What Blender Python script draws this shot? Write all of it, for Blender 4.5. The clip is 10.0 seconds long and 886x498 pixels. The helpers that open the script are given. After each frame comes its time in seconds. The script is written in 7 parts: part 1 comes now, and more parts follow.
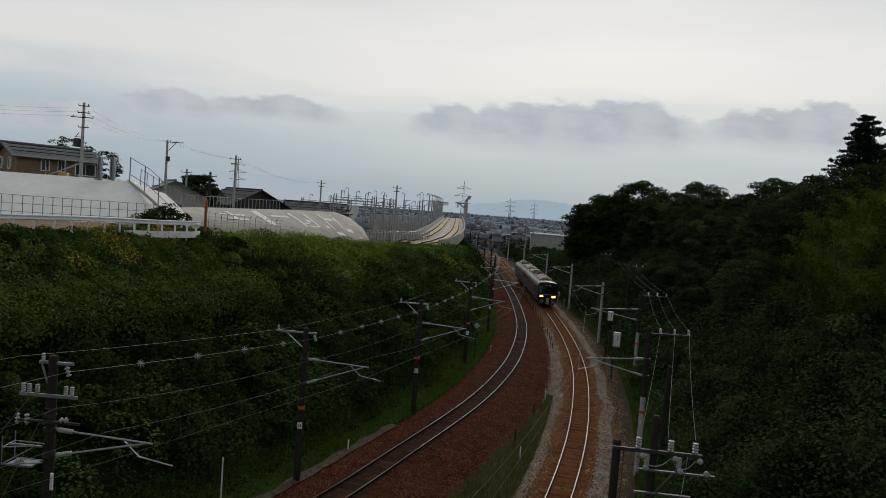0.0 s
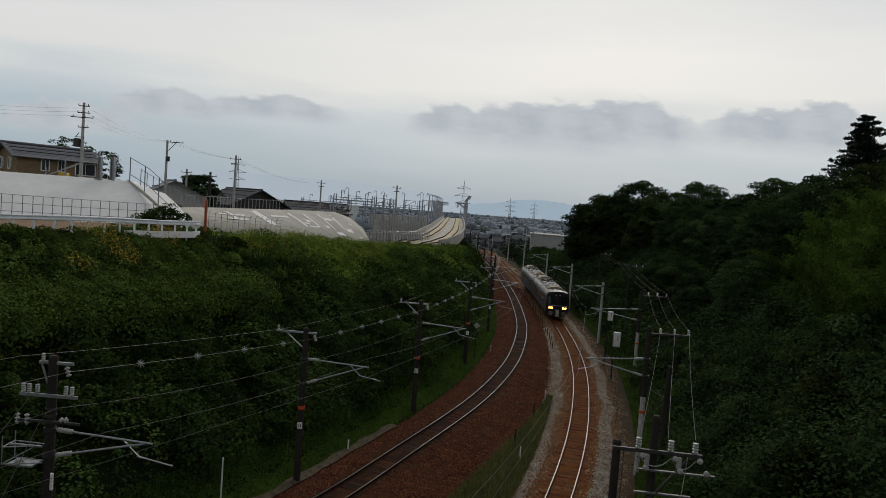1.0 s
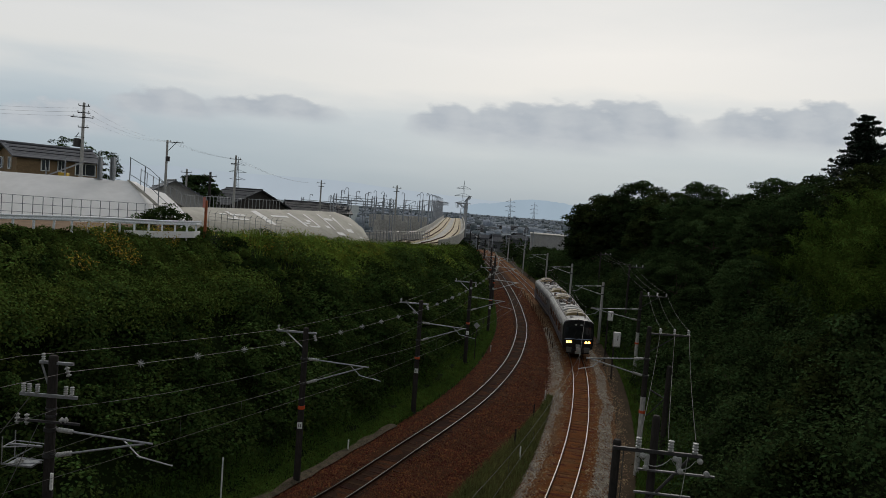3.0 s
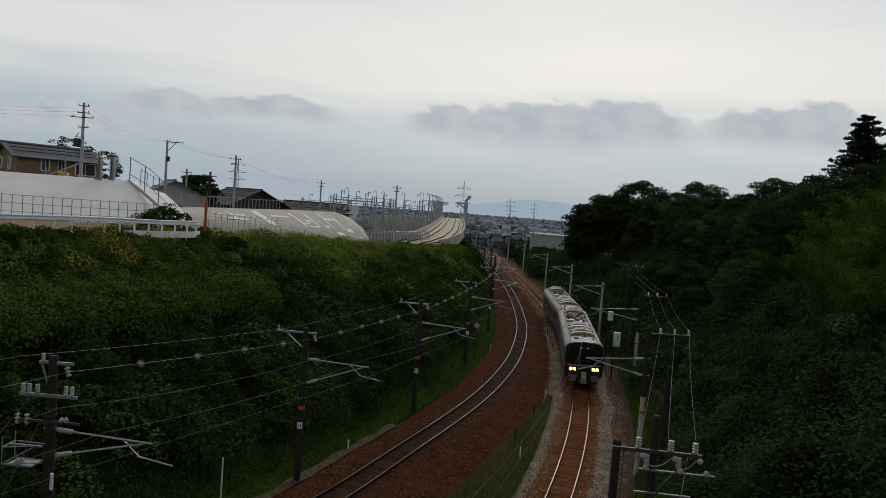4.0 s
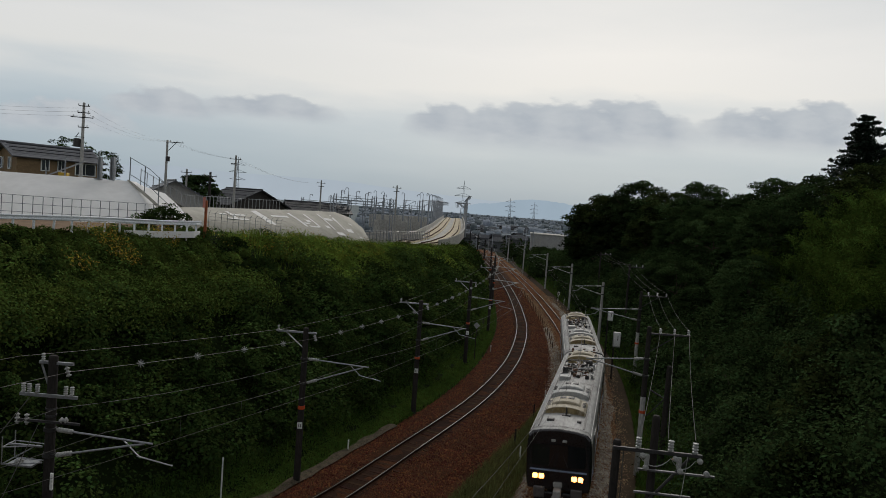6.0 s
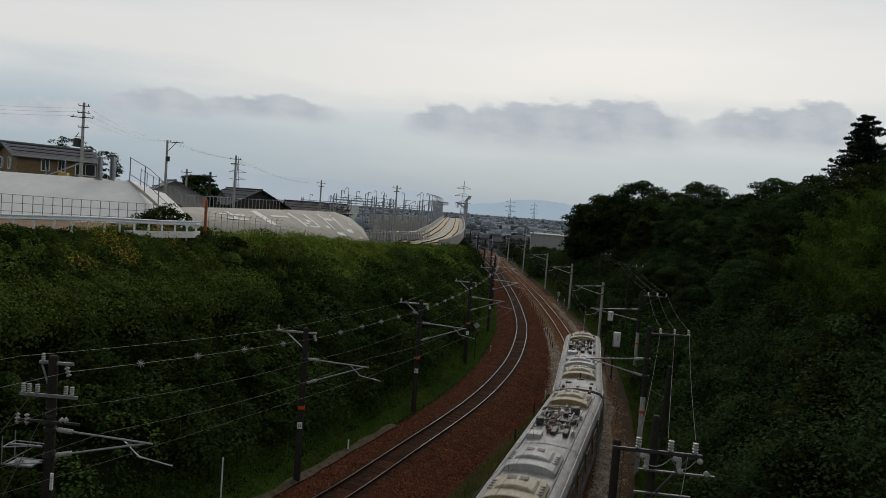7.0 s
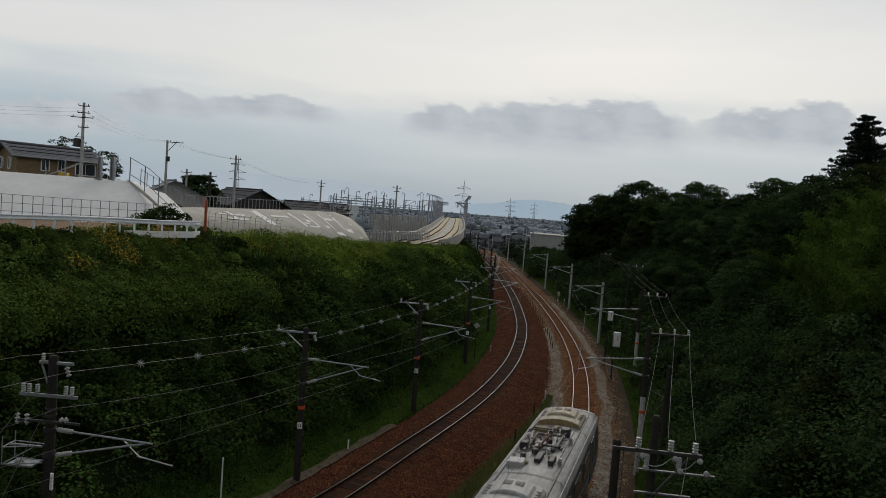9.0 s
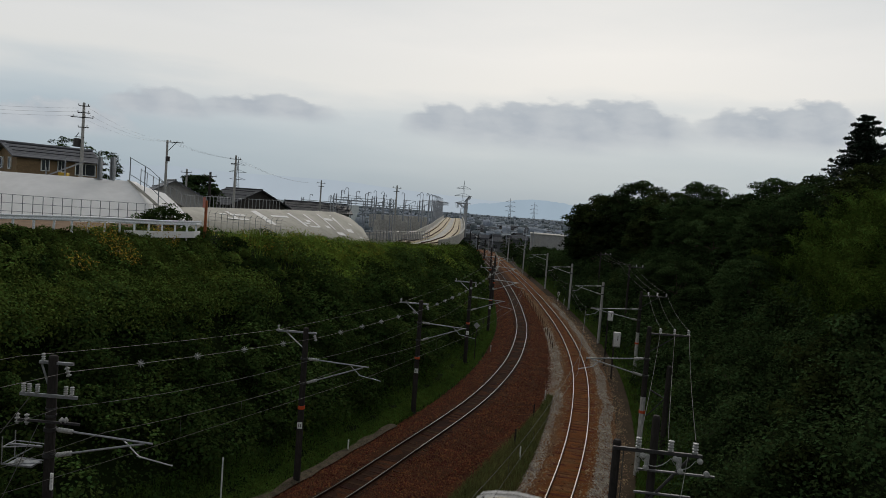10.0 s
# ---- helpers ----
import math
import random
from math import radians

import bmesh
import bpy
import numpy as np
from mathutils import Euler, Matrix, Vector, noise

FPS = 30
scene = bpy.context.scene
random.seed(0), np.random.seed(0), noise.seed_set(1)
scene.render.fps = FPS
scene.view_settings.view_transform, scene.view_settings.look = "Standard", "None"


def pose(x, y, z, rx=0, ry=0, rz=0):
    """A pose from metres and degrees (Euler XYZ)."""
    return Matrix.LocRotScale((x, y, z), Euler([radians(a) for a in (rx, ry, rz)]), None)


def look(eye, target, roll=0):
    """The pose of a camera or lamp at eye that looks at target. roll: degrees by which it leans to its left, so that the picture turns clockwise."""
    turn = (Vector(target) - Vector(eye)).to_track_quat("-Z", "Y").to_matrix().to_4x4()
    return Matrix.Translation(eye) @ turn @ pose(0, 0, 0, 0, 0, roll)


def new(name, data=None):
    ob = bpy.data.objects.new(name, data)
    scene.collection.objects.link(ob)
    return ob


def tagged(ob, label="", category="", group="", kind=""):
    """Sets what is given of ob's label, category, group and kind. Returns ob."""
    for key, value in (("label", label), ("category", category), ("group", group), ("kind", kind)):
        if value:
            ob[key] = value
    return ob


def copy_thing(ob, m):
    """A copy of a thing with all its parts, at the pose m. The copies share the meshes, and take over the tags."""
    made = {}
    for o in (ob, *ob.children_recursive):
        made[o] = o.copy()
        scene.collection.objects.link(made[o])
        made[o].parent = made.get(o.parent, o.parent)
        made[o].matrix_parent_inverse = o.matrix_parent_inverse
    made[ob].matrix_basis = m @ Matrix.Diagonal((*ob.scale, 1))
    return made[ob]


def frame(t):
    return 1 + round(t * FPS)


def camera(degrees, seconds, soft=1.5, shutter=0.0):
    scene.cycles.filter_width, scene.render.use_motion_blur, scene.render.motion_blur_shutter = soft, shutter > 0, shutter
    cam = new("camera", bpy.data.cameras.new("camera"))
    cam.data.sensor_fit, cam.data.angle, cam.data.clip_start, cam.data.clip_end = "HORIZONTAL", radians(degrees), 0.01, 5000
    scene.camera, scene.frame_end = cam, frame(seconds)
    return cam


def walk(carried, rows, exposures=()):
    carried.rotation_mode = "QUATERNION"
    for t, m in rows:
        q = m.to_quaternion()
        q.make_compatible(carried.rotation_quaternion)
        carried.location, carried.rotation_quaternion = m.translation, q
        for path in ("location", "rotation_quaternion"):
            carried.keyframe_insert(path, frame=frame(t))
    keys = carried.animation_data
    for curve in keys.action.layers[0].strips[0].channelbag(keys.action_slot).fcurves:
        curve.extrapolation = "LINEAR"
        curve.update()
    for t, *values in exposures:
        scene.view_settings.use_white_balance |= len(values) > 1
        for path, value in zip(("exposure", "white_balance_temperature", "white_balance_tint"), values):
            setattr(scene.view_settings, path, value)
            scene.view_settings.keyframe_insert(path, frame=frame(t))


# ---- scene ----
EYE = (0.0, 0.0, 13.0)
PITCH = 3.235
cam = camera(63.38, 10.0, soft=0.75, shutter=0.4)
STAND = look(EYE, (0, math.cos(radians(PITCH)), 13.0 - math.sin(radians(PITCH))), 4.3)
walk(cam, [(0.0, STAND), (10.0, STAND)])

# ---- world, sun, exposure ----
SUN_EL, SUN_AZ = 34.0, 12.0


def build_world():
    w = bpy.data.worlds.new("overcast_sky")
    scene.world = w
    w.use_nodes = True
    nt = w.node_tree
    nt.nodes.clear()
    N, L = nt.nodes.new, nt.links.new
    out = N("ShaderNodeOutputWorld")
    bg = N("ShaderNodeBackground")
    sky = N("ShaderNodeTexSky")
    sky.sky_type = "NISHITA"
    sky.sun_disc = False
    sky.sun_elevation = radians(SUN_EL)
    sky.sun_rotation = radians(SUN_AZ)
    sky.dust_density = 3.0
    dim = N("ShaderNodeVectorMath")
    dim.operation = "SCALE"
    dim.inputs["Scale"].default_value = 0.09
    L(sky.outputs[0], dim.inputs[0])
    tc = N("ShaderNodeTexCoord")
    sep = N("ShaderNodeSeparateXYZ")
    L(tc.outputs["Generated"], sep.inputs[0])
    # cloud deck: colour by height, broken by stretched noise
    mp = N("ShaderNodeMapping")
    mp.inputs["Scale"].default_value = (2.2, 2.2, 11.0)
    L(tc.outputs["Generated"], mp.inputs[0])
    no = N("ShaderNodeTexNoise")
    no.inputs["Scale"].default_value = 1.6
    no.inputs["Detail"].default_value = 5
    no.inputs["Roughness"].default_value = 0.5
    L(mp.outputs[0], no.inputs["Vector"])
    ma = N("ShaderNodeMath")
    ma.operation = "MULTIPLY_ADD"
    ma.inputs[1].default_value = 0.10
    off = N("ShaderNodeMath")
    off.operation = "SUBTRACT"
    off.inputs[1].default_value = 0.05
    L(sep.outputs["Z"], off.inputs[0])
    L(no.outputs["Fac"], ma.inputs[0])
    L(off.outputs[0], ma.inputs[2])
    rp = N("ShaderNodeValToRGB")
    e = rp.color_ramp.elements
    e[0].position, e[0].color = 0.0, (0.325, 0.41, 0.48, 1)
    e[1].position, e[1].color = 1.0, (0.38, 0.39, 0.405, 1)
    for p, c in ((0.03, (0.355, 0.445, 0.515)), (0.08, (0.425, 0.505, 0.565)), (0.12, (0.52, 0.58, 0.62)), (0.165, (0.735, 0.735, 0.715)),
                 (0.21, (0.745, 0.745, 0.73)), (0.28, (0.63, 0.655, 0.665)), (0.36, (0.60, 0.625, 0.645)), (0.55, (0.48, 0.495, 0.51))):
        k = e.new(p)
        k.color = (*c, 1)
    L(ma.outputs[0], rp.inputs[0])
    mix = N("ShaderNodeMix")
    mix.data_type = "RGBA"
    mix.inputs["Factor"].default_value = 0.9
    L(dim.outputs[0], mix.inputs["A"])
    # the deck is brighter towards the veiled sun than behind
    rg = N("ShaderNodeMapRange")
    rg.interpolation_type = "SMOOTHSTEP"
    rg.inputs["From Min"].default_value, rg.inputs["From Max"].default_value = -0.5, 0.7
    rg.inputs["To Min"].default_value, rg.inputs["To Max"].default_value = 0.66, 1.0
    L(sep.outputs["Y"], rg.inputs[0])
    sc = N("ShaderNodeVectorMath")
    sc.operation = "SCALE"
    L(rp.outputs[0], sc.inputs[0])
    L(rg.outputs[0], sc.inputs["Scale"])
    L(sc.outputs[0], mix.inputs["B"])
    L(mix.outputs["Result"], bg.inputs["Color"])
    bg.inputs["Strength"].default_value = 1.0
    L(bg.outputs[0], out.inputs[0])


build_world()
sun = new("sun", bpy.data.lights.new("sun", "SUN"))
sun.data.energy, sun.data.angle, sun.data.color = 1.15, radians(20), (1.0, 0.95, 0.88)
sun.matrix_world = look((0, 0, 100), (math.sin(radians(SUN_AZ)) * -50, math.cos(radians(SUN_AZ)) * -50, 100 - 50 * math.tan(radians(SUN_EL))))
scene.view_settings.exposure = 0.0


# ---- materials ----
def mat(name, c1, c2=None, rough=0.8, metal=0.0, scale=4.0, bump=0.0, fine=None, island=0.0, obj=0.0, c3=None, spec=0.3, stretch=None, emit=0.0, grain=0.28, through_light=0.0):
    """Two-scale procedural surface: c1 to c2 by broad noise, speckled by fine noise, with relief."""
    m = bpy.data.materials.new(name)
    m.use_nodes = True
    nt = m.node_tree
    N, L = nt.nodes.new, nt.links.new
    b = nt.nodes["Principled BSDF"]
    b.inputs["Roughness"].default_value = rough
    b.inputs["Metallic"].default_value = metal
    b.inputs["Specular IOR Level"].default_value = spec
    c2 = c2 or tuple(v * 0.75 for v in c1)
    tc = N("ShaderNodeTexCoord")
    src = tc.outputs["Object"]
    if stretch:
        mp = N("ShaderNodeMapping")
        mp.inputs["Scale"].default_value = stretch
        L(src, mp.inputs[0])
        src = mp.outputs[0]
    n1 = N("ShaderNodeTexNoise")
    n1.inputs["Scale"].default_value = scale
    n1.inputs["Detail"].default_value = 6
    n1.inputs["Roughness"].default_value = 0.62
    L(src, n1.inputs["Vector"])
    rp = N("ShaderNodeValToRGB")
    e = rp.color_ramp.elements
    e[0].position, e[0].color = 0.35, (*c1, 1)
    e[1].position, e[1].color = 0.65, (*c2, 1)
    if c3:
        e[1].position = 0.55
        k = e.new(0.72)
        k.color = (*c3, 1)
    L(n1.outputs["Fac"], rp.inputs[0])
    col = rp.outputs[0]
    n2 = N("ShaderNodeTexNoise")
    n2.inputs["Scale"].default_value = fine or scale * 9
    n2.inputs["Detail"].default_value = 3
    L(src, n2.inputs["Vector"])
    hsv = N("ShaderNodeHueSaturation")
    rng = N("ShaderNodeMapRange")
    rng.inputs["From Min"].default_value, rng.inputs["From Max"].default_value = 0.25, 0.75
    rng.inputs["To Min"].default_value, rng.inputs["To Max"].default_value = 1 - grain, 1 + grain
    L(n2.outputs["Fac"], rng.inputs[0])
    val = rng.outputs[0]
    if island or obj:
        if island and obj:
            r0 = N("ShaderNodeMapRange")
            r0.inputs["To Min"].default_value, r0.inputs["To Max"].default_value = 1 - obj, 1 + obj
            L(N("ShaderNodeObjectInfo").outputs["Random"], r0.inputs[0])
            m0 = N("ShaderNodeMath")
            m0.operation = "MULTIPLY"
            L(val, m0.inputs[0])
            L(r0.outputs[0], m0.inputs[1])
            val = m0.outputs[0]
        if island:
            g = N("ShaderNodeNewGeometry").outputs["Random Per Island"]
        else:
            g = N("ShaderNodeObjectInfo").outputs["Random"]
        amt = island or obj
        r2 = N("ShaderNodeMapRange")
        r2.inputs["To Min"].default_value, r2.inputs["To Max"].default_value = 1 - amt, 1 + amt
        L(g, r2.inputs[0])
        mu = N("ShaderNodeMath")
        mu.operation = "MULTIPLY"
        L(val, mu.inputs[0])
        L(r2.outputs[0], mu.inputs[1])
        val = mu.outputs[0]
        r3 = N("ShaderNodeMapRange")
        r3.inputs["To Min"].default_value, r3.inputs["To Max"].default_value = 0.5 - 0.035 * (amt > 0.1), 0.5 + 0.02 * (amt > 0.1)
        L(g, r3.inputs[0])
        L(r3.outputs[0], hsv.inputs["Hue"])
    L(val, hsv.inputs["Value"])
    L(col, hsv.inputs["Color"])
    L(hsv.outputs[0], b.inputs["Base Color"])
    if bump:
        bp = N("ShaderNodeBump")
        bp.inputs["Strength"].default_value = 0.6
        bp.inputs["Distance"].default_value = bump
        L(n2.outputs["Fac"], bp.inputs["Height"])
        L(bp.outputs[0], b.inputs["Normal"])
    if through_light:
        # each clump has its own tone
        at, one, mt = N("ShaderNodeAttribute"), N("ShaderNodeMath"), N("ShaderNodeMath")
        at.attribute_name = "tone"
        one.operation, mt.operation = "ADD", "MULTIPLY"
        one.inputs[1].default_value = 1.0
        L(at.outputs["Fac"], one.inputs[0])
        L(one.outputs[0], mt.inputs[0])
        L(val, mt.inputs[1])
        L(mt.outputs[0], hsv.inputs["Value"])
        # thin leaves let some light through
        tr, ms = N("ShaderNodeBsdfTranslucent"), N("ShaderNodeMixShader")
        L(hsv.outputs[0], tr.inputs["Color"])
        ms.inputs[0].default_value = through_light
        L(b.outputs[0], ms.inputs[1])
        L(tr.outputs[0], ms.inputs[2])
        L(ms.outputs[0], nt.nodes["Material Output"].inputs["Surface"])
    if emit:
        b.inputs["Emission Color"].default_value = (*c1, 1)
        b.inputs["Emission Strength"].default_value = emit
    return m


M = {}
# near-black soil: shade of the hollows between leaves is put into the colour
M["soil_in_shade"] = mat("leaf_shaded_soil", (0.007, 0.012, 0.003), (0.010, 0.017, 0.005), 0.95, scale=0.5, bump=0.08, spec=0.02)
M["ballast"] = mat("rusty_ballast", (0.071, 0.027, 0.012), (0.044, 0.019, 0.009), 0.95, scale=0.7, fine=14, bump=0.12, c3=(0.083, 0.037, 0.017), spec=0.03)
M["ballast_dark"] = mat("dark_brown_ballast", (0.034, 0.017, 0.010), (0.022, 0.012, 0.008), 0.95, scale=0.5, fine=14, bump=0.05, spec=0.03)
M["sleeper_dark"] = mat("oil_darkened_sleeper", (0.052, 0.026, 0.014), (0.030, 0.017, 0.010), 0.9, scale=3, obj=0.25, bump=0.02, spec=0.03)
M["ballast_orange"] = mat("orange_rust_ballast", (0.162, 0.060, 0.017), (0.102, 0.038, 0.013), 0.95, scale=0.9, fine=13, bump=0.1, spec=0.03)
M["ballast_tan"] = mat("tan_ballast", (0.166, 0.076, 0.030), (0.110, 0.050, 0.020), 0.95, scale=0.9, fine=13, bump=0.12, c3=(0.180, 0.113, 0.060), spec=0.03)
M["stone_rust"] = mat("rust_stained_stone", (0.112, 0.042, 0.018), (0.061, 0.025, 0.013), 0.9, scale=1.2, island=0.5, spec=0.03)
M["stone_tan"] = mat("tan_stone", (0.230, 0.162, 0.098), (0.145, 0.093, 0.055), 0.9, scale=1.2, island=0.5, spec=0.03)
# field colour paled towards blue, the haze of distance painted in
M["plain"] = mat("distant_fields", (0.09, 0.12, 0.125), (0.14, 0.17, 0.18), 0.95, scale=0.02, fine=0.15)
M["stone"] = mat("pale_grey_stone", (0.306, 0.281, 0.238), (0.187, 0.162, 0.128), 0.9, scale=1.2, island=0.35, spec=0.03)
M["kerb_grey"] = mat("mossy_concrete_gutter", (0.115, 0.092, 0.066), (0.060, 0.052, 0.036), 0.95, scale=3, bump=0.1, grain=0.6, spec=0.03)
M["path"] = mat("trodden_earth_path", (0.054, 0.038, 0.024), (0.037, 0.029, 0.017), 0.95, scale=0.8, bump=0.03, spec=0.03)
M["rail"] = mat("polished_rail_steel", (0.095, 0.075, 0.06), (0.064, 0.05, 0.038), 0.36, 1.0, scale=2)
M["rail_worn"] = mat("dull_worn_rail_steel", (0.06, 0.046, 0.037), (0.04, 0.03, 0.024), 0.36, 1.0, scale=2)
M["rail_side"] = mat("rusty_rail_web", (0.055, 0.024, 0.013), (0.034, 0.017, 0.011), 0.85, 0.0, scale=3, spec=0.05)
M["sleeper"] = mat("rust_stained_sleeper", (0.128, 0.053, 0.020), (0.076, 0.033, 0.014), 0.9, scale=3, obj=0.2, bump=0.02, spec=0.03)
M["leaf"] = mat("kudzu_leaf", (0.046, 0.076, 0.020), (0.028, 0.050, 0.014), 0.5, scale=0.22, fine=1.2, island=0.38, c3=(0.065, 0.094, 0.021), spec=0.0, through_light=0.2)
# lighter copy of the kudzu: light on the upper bank put into the colour
M["leaf_lit"] = mat("upper_lit_kudzu_leaf", (0.084, 0.124, 0.026), (0.055, 0.088, 0.020), 0.5, scale=0.22, fine=1.2, island=0.38, c3=(0.122, 0.159, 0.028), spec=0.0, through_light=0.2)
# yellower crest plants, also brightened for the light on the bank top
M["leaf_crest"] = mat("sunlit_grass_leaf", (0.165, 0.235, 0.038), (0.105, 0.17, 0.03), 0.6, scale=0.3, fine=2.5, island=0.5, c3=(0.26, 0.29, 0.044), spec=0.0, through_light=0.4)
M["leaf_tree"] = mat("broad_tree_leaf", (0.037, 0.062, 0.022), (0.024, 0.042, 0.015), 0.5, scale=0.25, fine=2.0, island=0.35, obj=0.35, spec=0.0, through_light=0.2)
M["leaf_warm"] = mat("yellowing_tree_leaf", (0.042, 0.058, 0.018), (0.032, 0.047, 0.015), 0.5, scale=0.25, fine=2.0, island=0.35, obj=0.35, spec=0.0, through_light=0.2)
M["leaf_bamboo"] = mat("bamboo_leaf", (0.074, 0.118, 0.022), (0.052, 0.09, 0.018), 0.55, scale=0.2, fine=2.0, island=0.35, obj=0.3, spec=0.0, through_light=0.2)
M["needle"] = mat("cedar_needle", (0.010, 0.022, 0.011), (0.007, 0.016, 0.008), 0.7, scale=0.4, fine=3.0, island=0.4, spec=0.12)
M["grass"] = mat("verge_grass", (0.078, 0.132, 0.026), (0.052, 0.098, 0.02), 0.7, scale=0.4, fine=3, island=0.35, spec=0.0, through_light=0.4)
M["dry_grass"] = mat("dry_tussock_grass", (0.137, 0.137, 0.050), (0.088, 0.105, 0.038), 0.8, scale=0.4, fine=3, island=0.4, spec=0.0, through_light=0.4)
M["flower"] = mat("goldenrod_bloom", (0.45, 0.33, 0.02), (0.35, 0.24, 0.02), 0.7, scale=2, island=0.3)
M["bark"] = mat("grey_brown_bark", (0.09, 0.065, 0.045), (0.05, 0.038, 0.028), 0.95, scale=3, bump=0.03, stretch=(1, 1, 0.2))
M["pole_dark"] = mat("weathered_dark_pole", (0.044, 0.038, 0.034), (0.028, 0.026, 0.024), 0.85, scale=2, spec=0.1, stretch=(1, 1, 0.3))
M["pole_concrete"] = mat("grey_concrete_pole", (0.442, 0.433, 0.408), (0.340, 0.332, 0.315), 0.85, scale=2, bump=0.004, stretch=(0.850, 0.850, 0.255))
M["steel"] = mat("galvanised_steel", (0.344, 0.353, 0.361), (0.262, 0.271, 0.279), 0.45, 0.6, scale=5)
M["steel_dark"] = mat("dull_dark_steel", (0.062, 0.06, 0.06), (0.042, 0.04, 0.039), 0.6, 0.4, scale=5)
M["porcelain"] = mat("white_porcelain", (0.42, 0.42, 0.4), (0.31, 0.31, 0.295), 0.35, scale=5, spec=0.4)
M["wire"] = mat("oxidised_wire", (0.10, 0.10, 0.10), (0.07, 0.07, 0.065), 0.6, 0.3, scale=5)
M["wire_bright"] = mat("bright_wire", (0.12, 0.115, 0.105), (0.08, 0.077, 0.07), 0.5, 0.5, scale=5)
M["orange"] = mat("orange_band_paint", (0.60, 0.09, 0.02), (0.45, 0.07, 0.02), 0.6, scale=4)
M["white"] = mat("white_paint", (0.78, 0.78, 0.76), (0.66, 0.66, 0.63), 0.5, scale=2)
M["concrete"] = mat("pale_concrete", (0.50, 0.485, 0.44), (0.38, 0.365, 0.33), 0.9, scale=0.35, bump=0.01, c3=(0.56, 0.55, 0.52))
M["black"] = mat("black_rubber", (0.015, 0.015, 0.016), (0.025, 0.025, 0.024), 0.7, scale=5)


# ---- mesh helpers ----
def link(name, bm, material, smooth=False):
    me = bpy.data.meshes.new(name)
    bm.to_mesh(me)
    bm.free()
    me.materials.append(material)
    if smooth:
        me.polygons.foreach_set("use_smooth", [True] * len(me.polygons))
    return new(name, me)


def part(name, bm, material, parent, label="", smooth=False):
    ob = link(name, bm, material, smooth)
    ob.parent = parent
    return tagged(ob, label)


def thing(name, m, label, category, group="", kind=""):
    ob = new(name)
    ob.matrix_world = m
    return tagged(ob, label, category, group, kind)


def box(bm, c, s, bevel=0.0, m=None):
    g = bmesh.ops.create_cube(bm, size=1.0)["verts"]
    bmesh.ops.scale(bm, vec=s, verts=g)
    if bevel:
        es = list({e for v in g for e in v.link_edges})
        r = bmesh.ops.bevel(bm, geom=es, offset=bevel, segments=2, affect="EDGES", profile=0.5)
        g = list({v for f_ in r["faces"] for v in f_.verts} | {v for v in g if v.is_valid})
    bmesh.ops.translate(bm, vec=c, verts=g)
    if m is not None:
        bmesh.ops.transform(bm, matrix=m, verts=g)
    return g


def tube(bm, p0, p1, r0, r1=None, n=8, caps=True):
    p0, p1 = Vector(p0), Vector(p1)
    r1 = r0 if r1 is None else r1
    d = p1 - p0
    q = d.to_track_quat("Z", "Y")
    rings = []
    for p, r in ((p0, r0), (p1, r1)):
        rings.append([bm.verts.new(p + q @ Vector((math.cos(2 * math.pi * i / n) * r, math.sin(2 * math.pi * i / n) * r, 0))) for i in range(n)])
    for i in range(n):
        bm.faces.new((rings[0][i], rings[0][(i + 1) % n], rings[1][(i + 1) % n], rings[1][i]))
    if caps:
        bm.faces.new(rings[0][::-1])
        bm.faces.new(rings[1])


def lathe(bm, base, axis, profile, n=10):
    """profile: (distance along the axis, radius) pairs."""
    base, q = Vector(base), Vector(axis).to_track_quat("Z", "Y")
    rings = [[bm.verts.new(base + q @ Vector((math.cos(2 * math.pi * i / n) * r, math.sin(2 * math.pi * i / n) * r, h))) for i in range(n)] for h, r in profile]
    for a, b in zip(rings[:-1], rings[1:]):
        for i in range(n):
            bm.faces.new((a[i], a[(i + 1) % n], b[(i + 1) % n], b[i]))
    bm.faces.new(rings[0][::-1])
    bm.faces.new(rings[-1])


def strip(bm, rows, close=False):
    """A skin over rows of points."""
    vs = [[bm.verts.new(p) for p in r] for r in rows]
    for a, b in zip(vs[:-1], vs[1:]):
        k = len(a)
        for i in range(k if close else k - 1):
            bm.faces.new((a[i], a[(i + 1) % k], b[(i + 1) % k], b[i]))
    return vs


def wire_mesh(bm, p0, p1, sag, r, seg=10, n=4):
    p0, p1 = Vector(p0), Vector(p1)
    pts = [p0.lerp(p1, i / seg) - Vector((0, 0, sag * 4 * (i / seg) * (1 - i / seg))) for i in range(seg + 1)]
    side = (p1 - p0).cross(Vector((0, 0, 1))).normalized()
    rows = []
    for p in pts:
        rows.append([p + side * r * math.cos(2 * math.pi * i / n) + Vector((0, 0, r * math.sin(2 * math.pi * i / n))) for i in range(n)])
    strip(bm, rows, True)
    return pts


def raw_mesh(name, verts, faces, material):
    me = bpy.data.meshes.new(name)
    k = faces.shape[1]
    me.vertices.add(len(verts))
    me.vertices.foreach_set("co", verts.astype(np.float32).ravel())
    me.loops.add(faces.size)
    me.loops.foreach_set("vertex_index", faces.astype(np.int32).ravel())
    me.polygons.add(len(faces))
    me.polygons.foreach_set("loop_start", np.arange(0, faces.size, k, dtype=np.int32))
    me.update(calc_edges=True)
    me.materials.append(material)
    return me


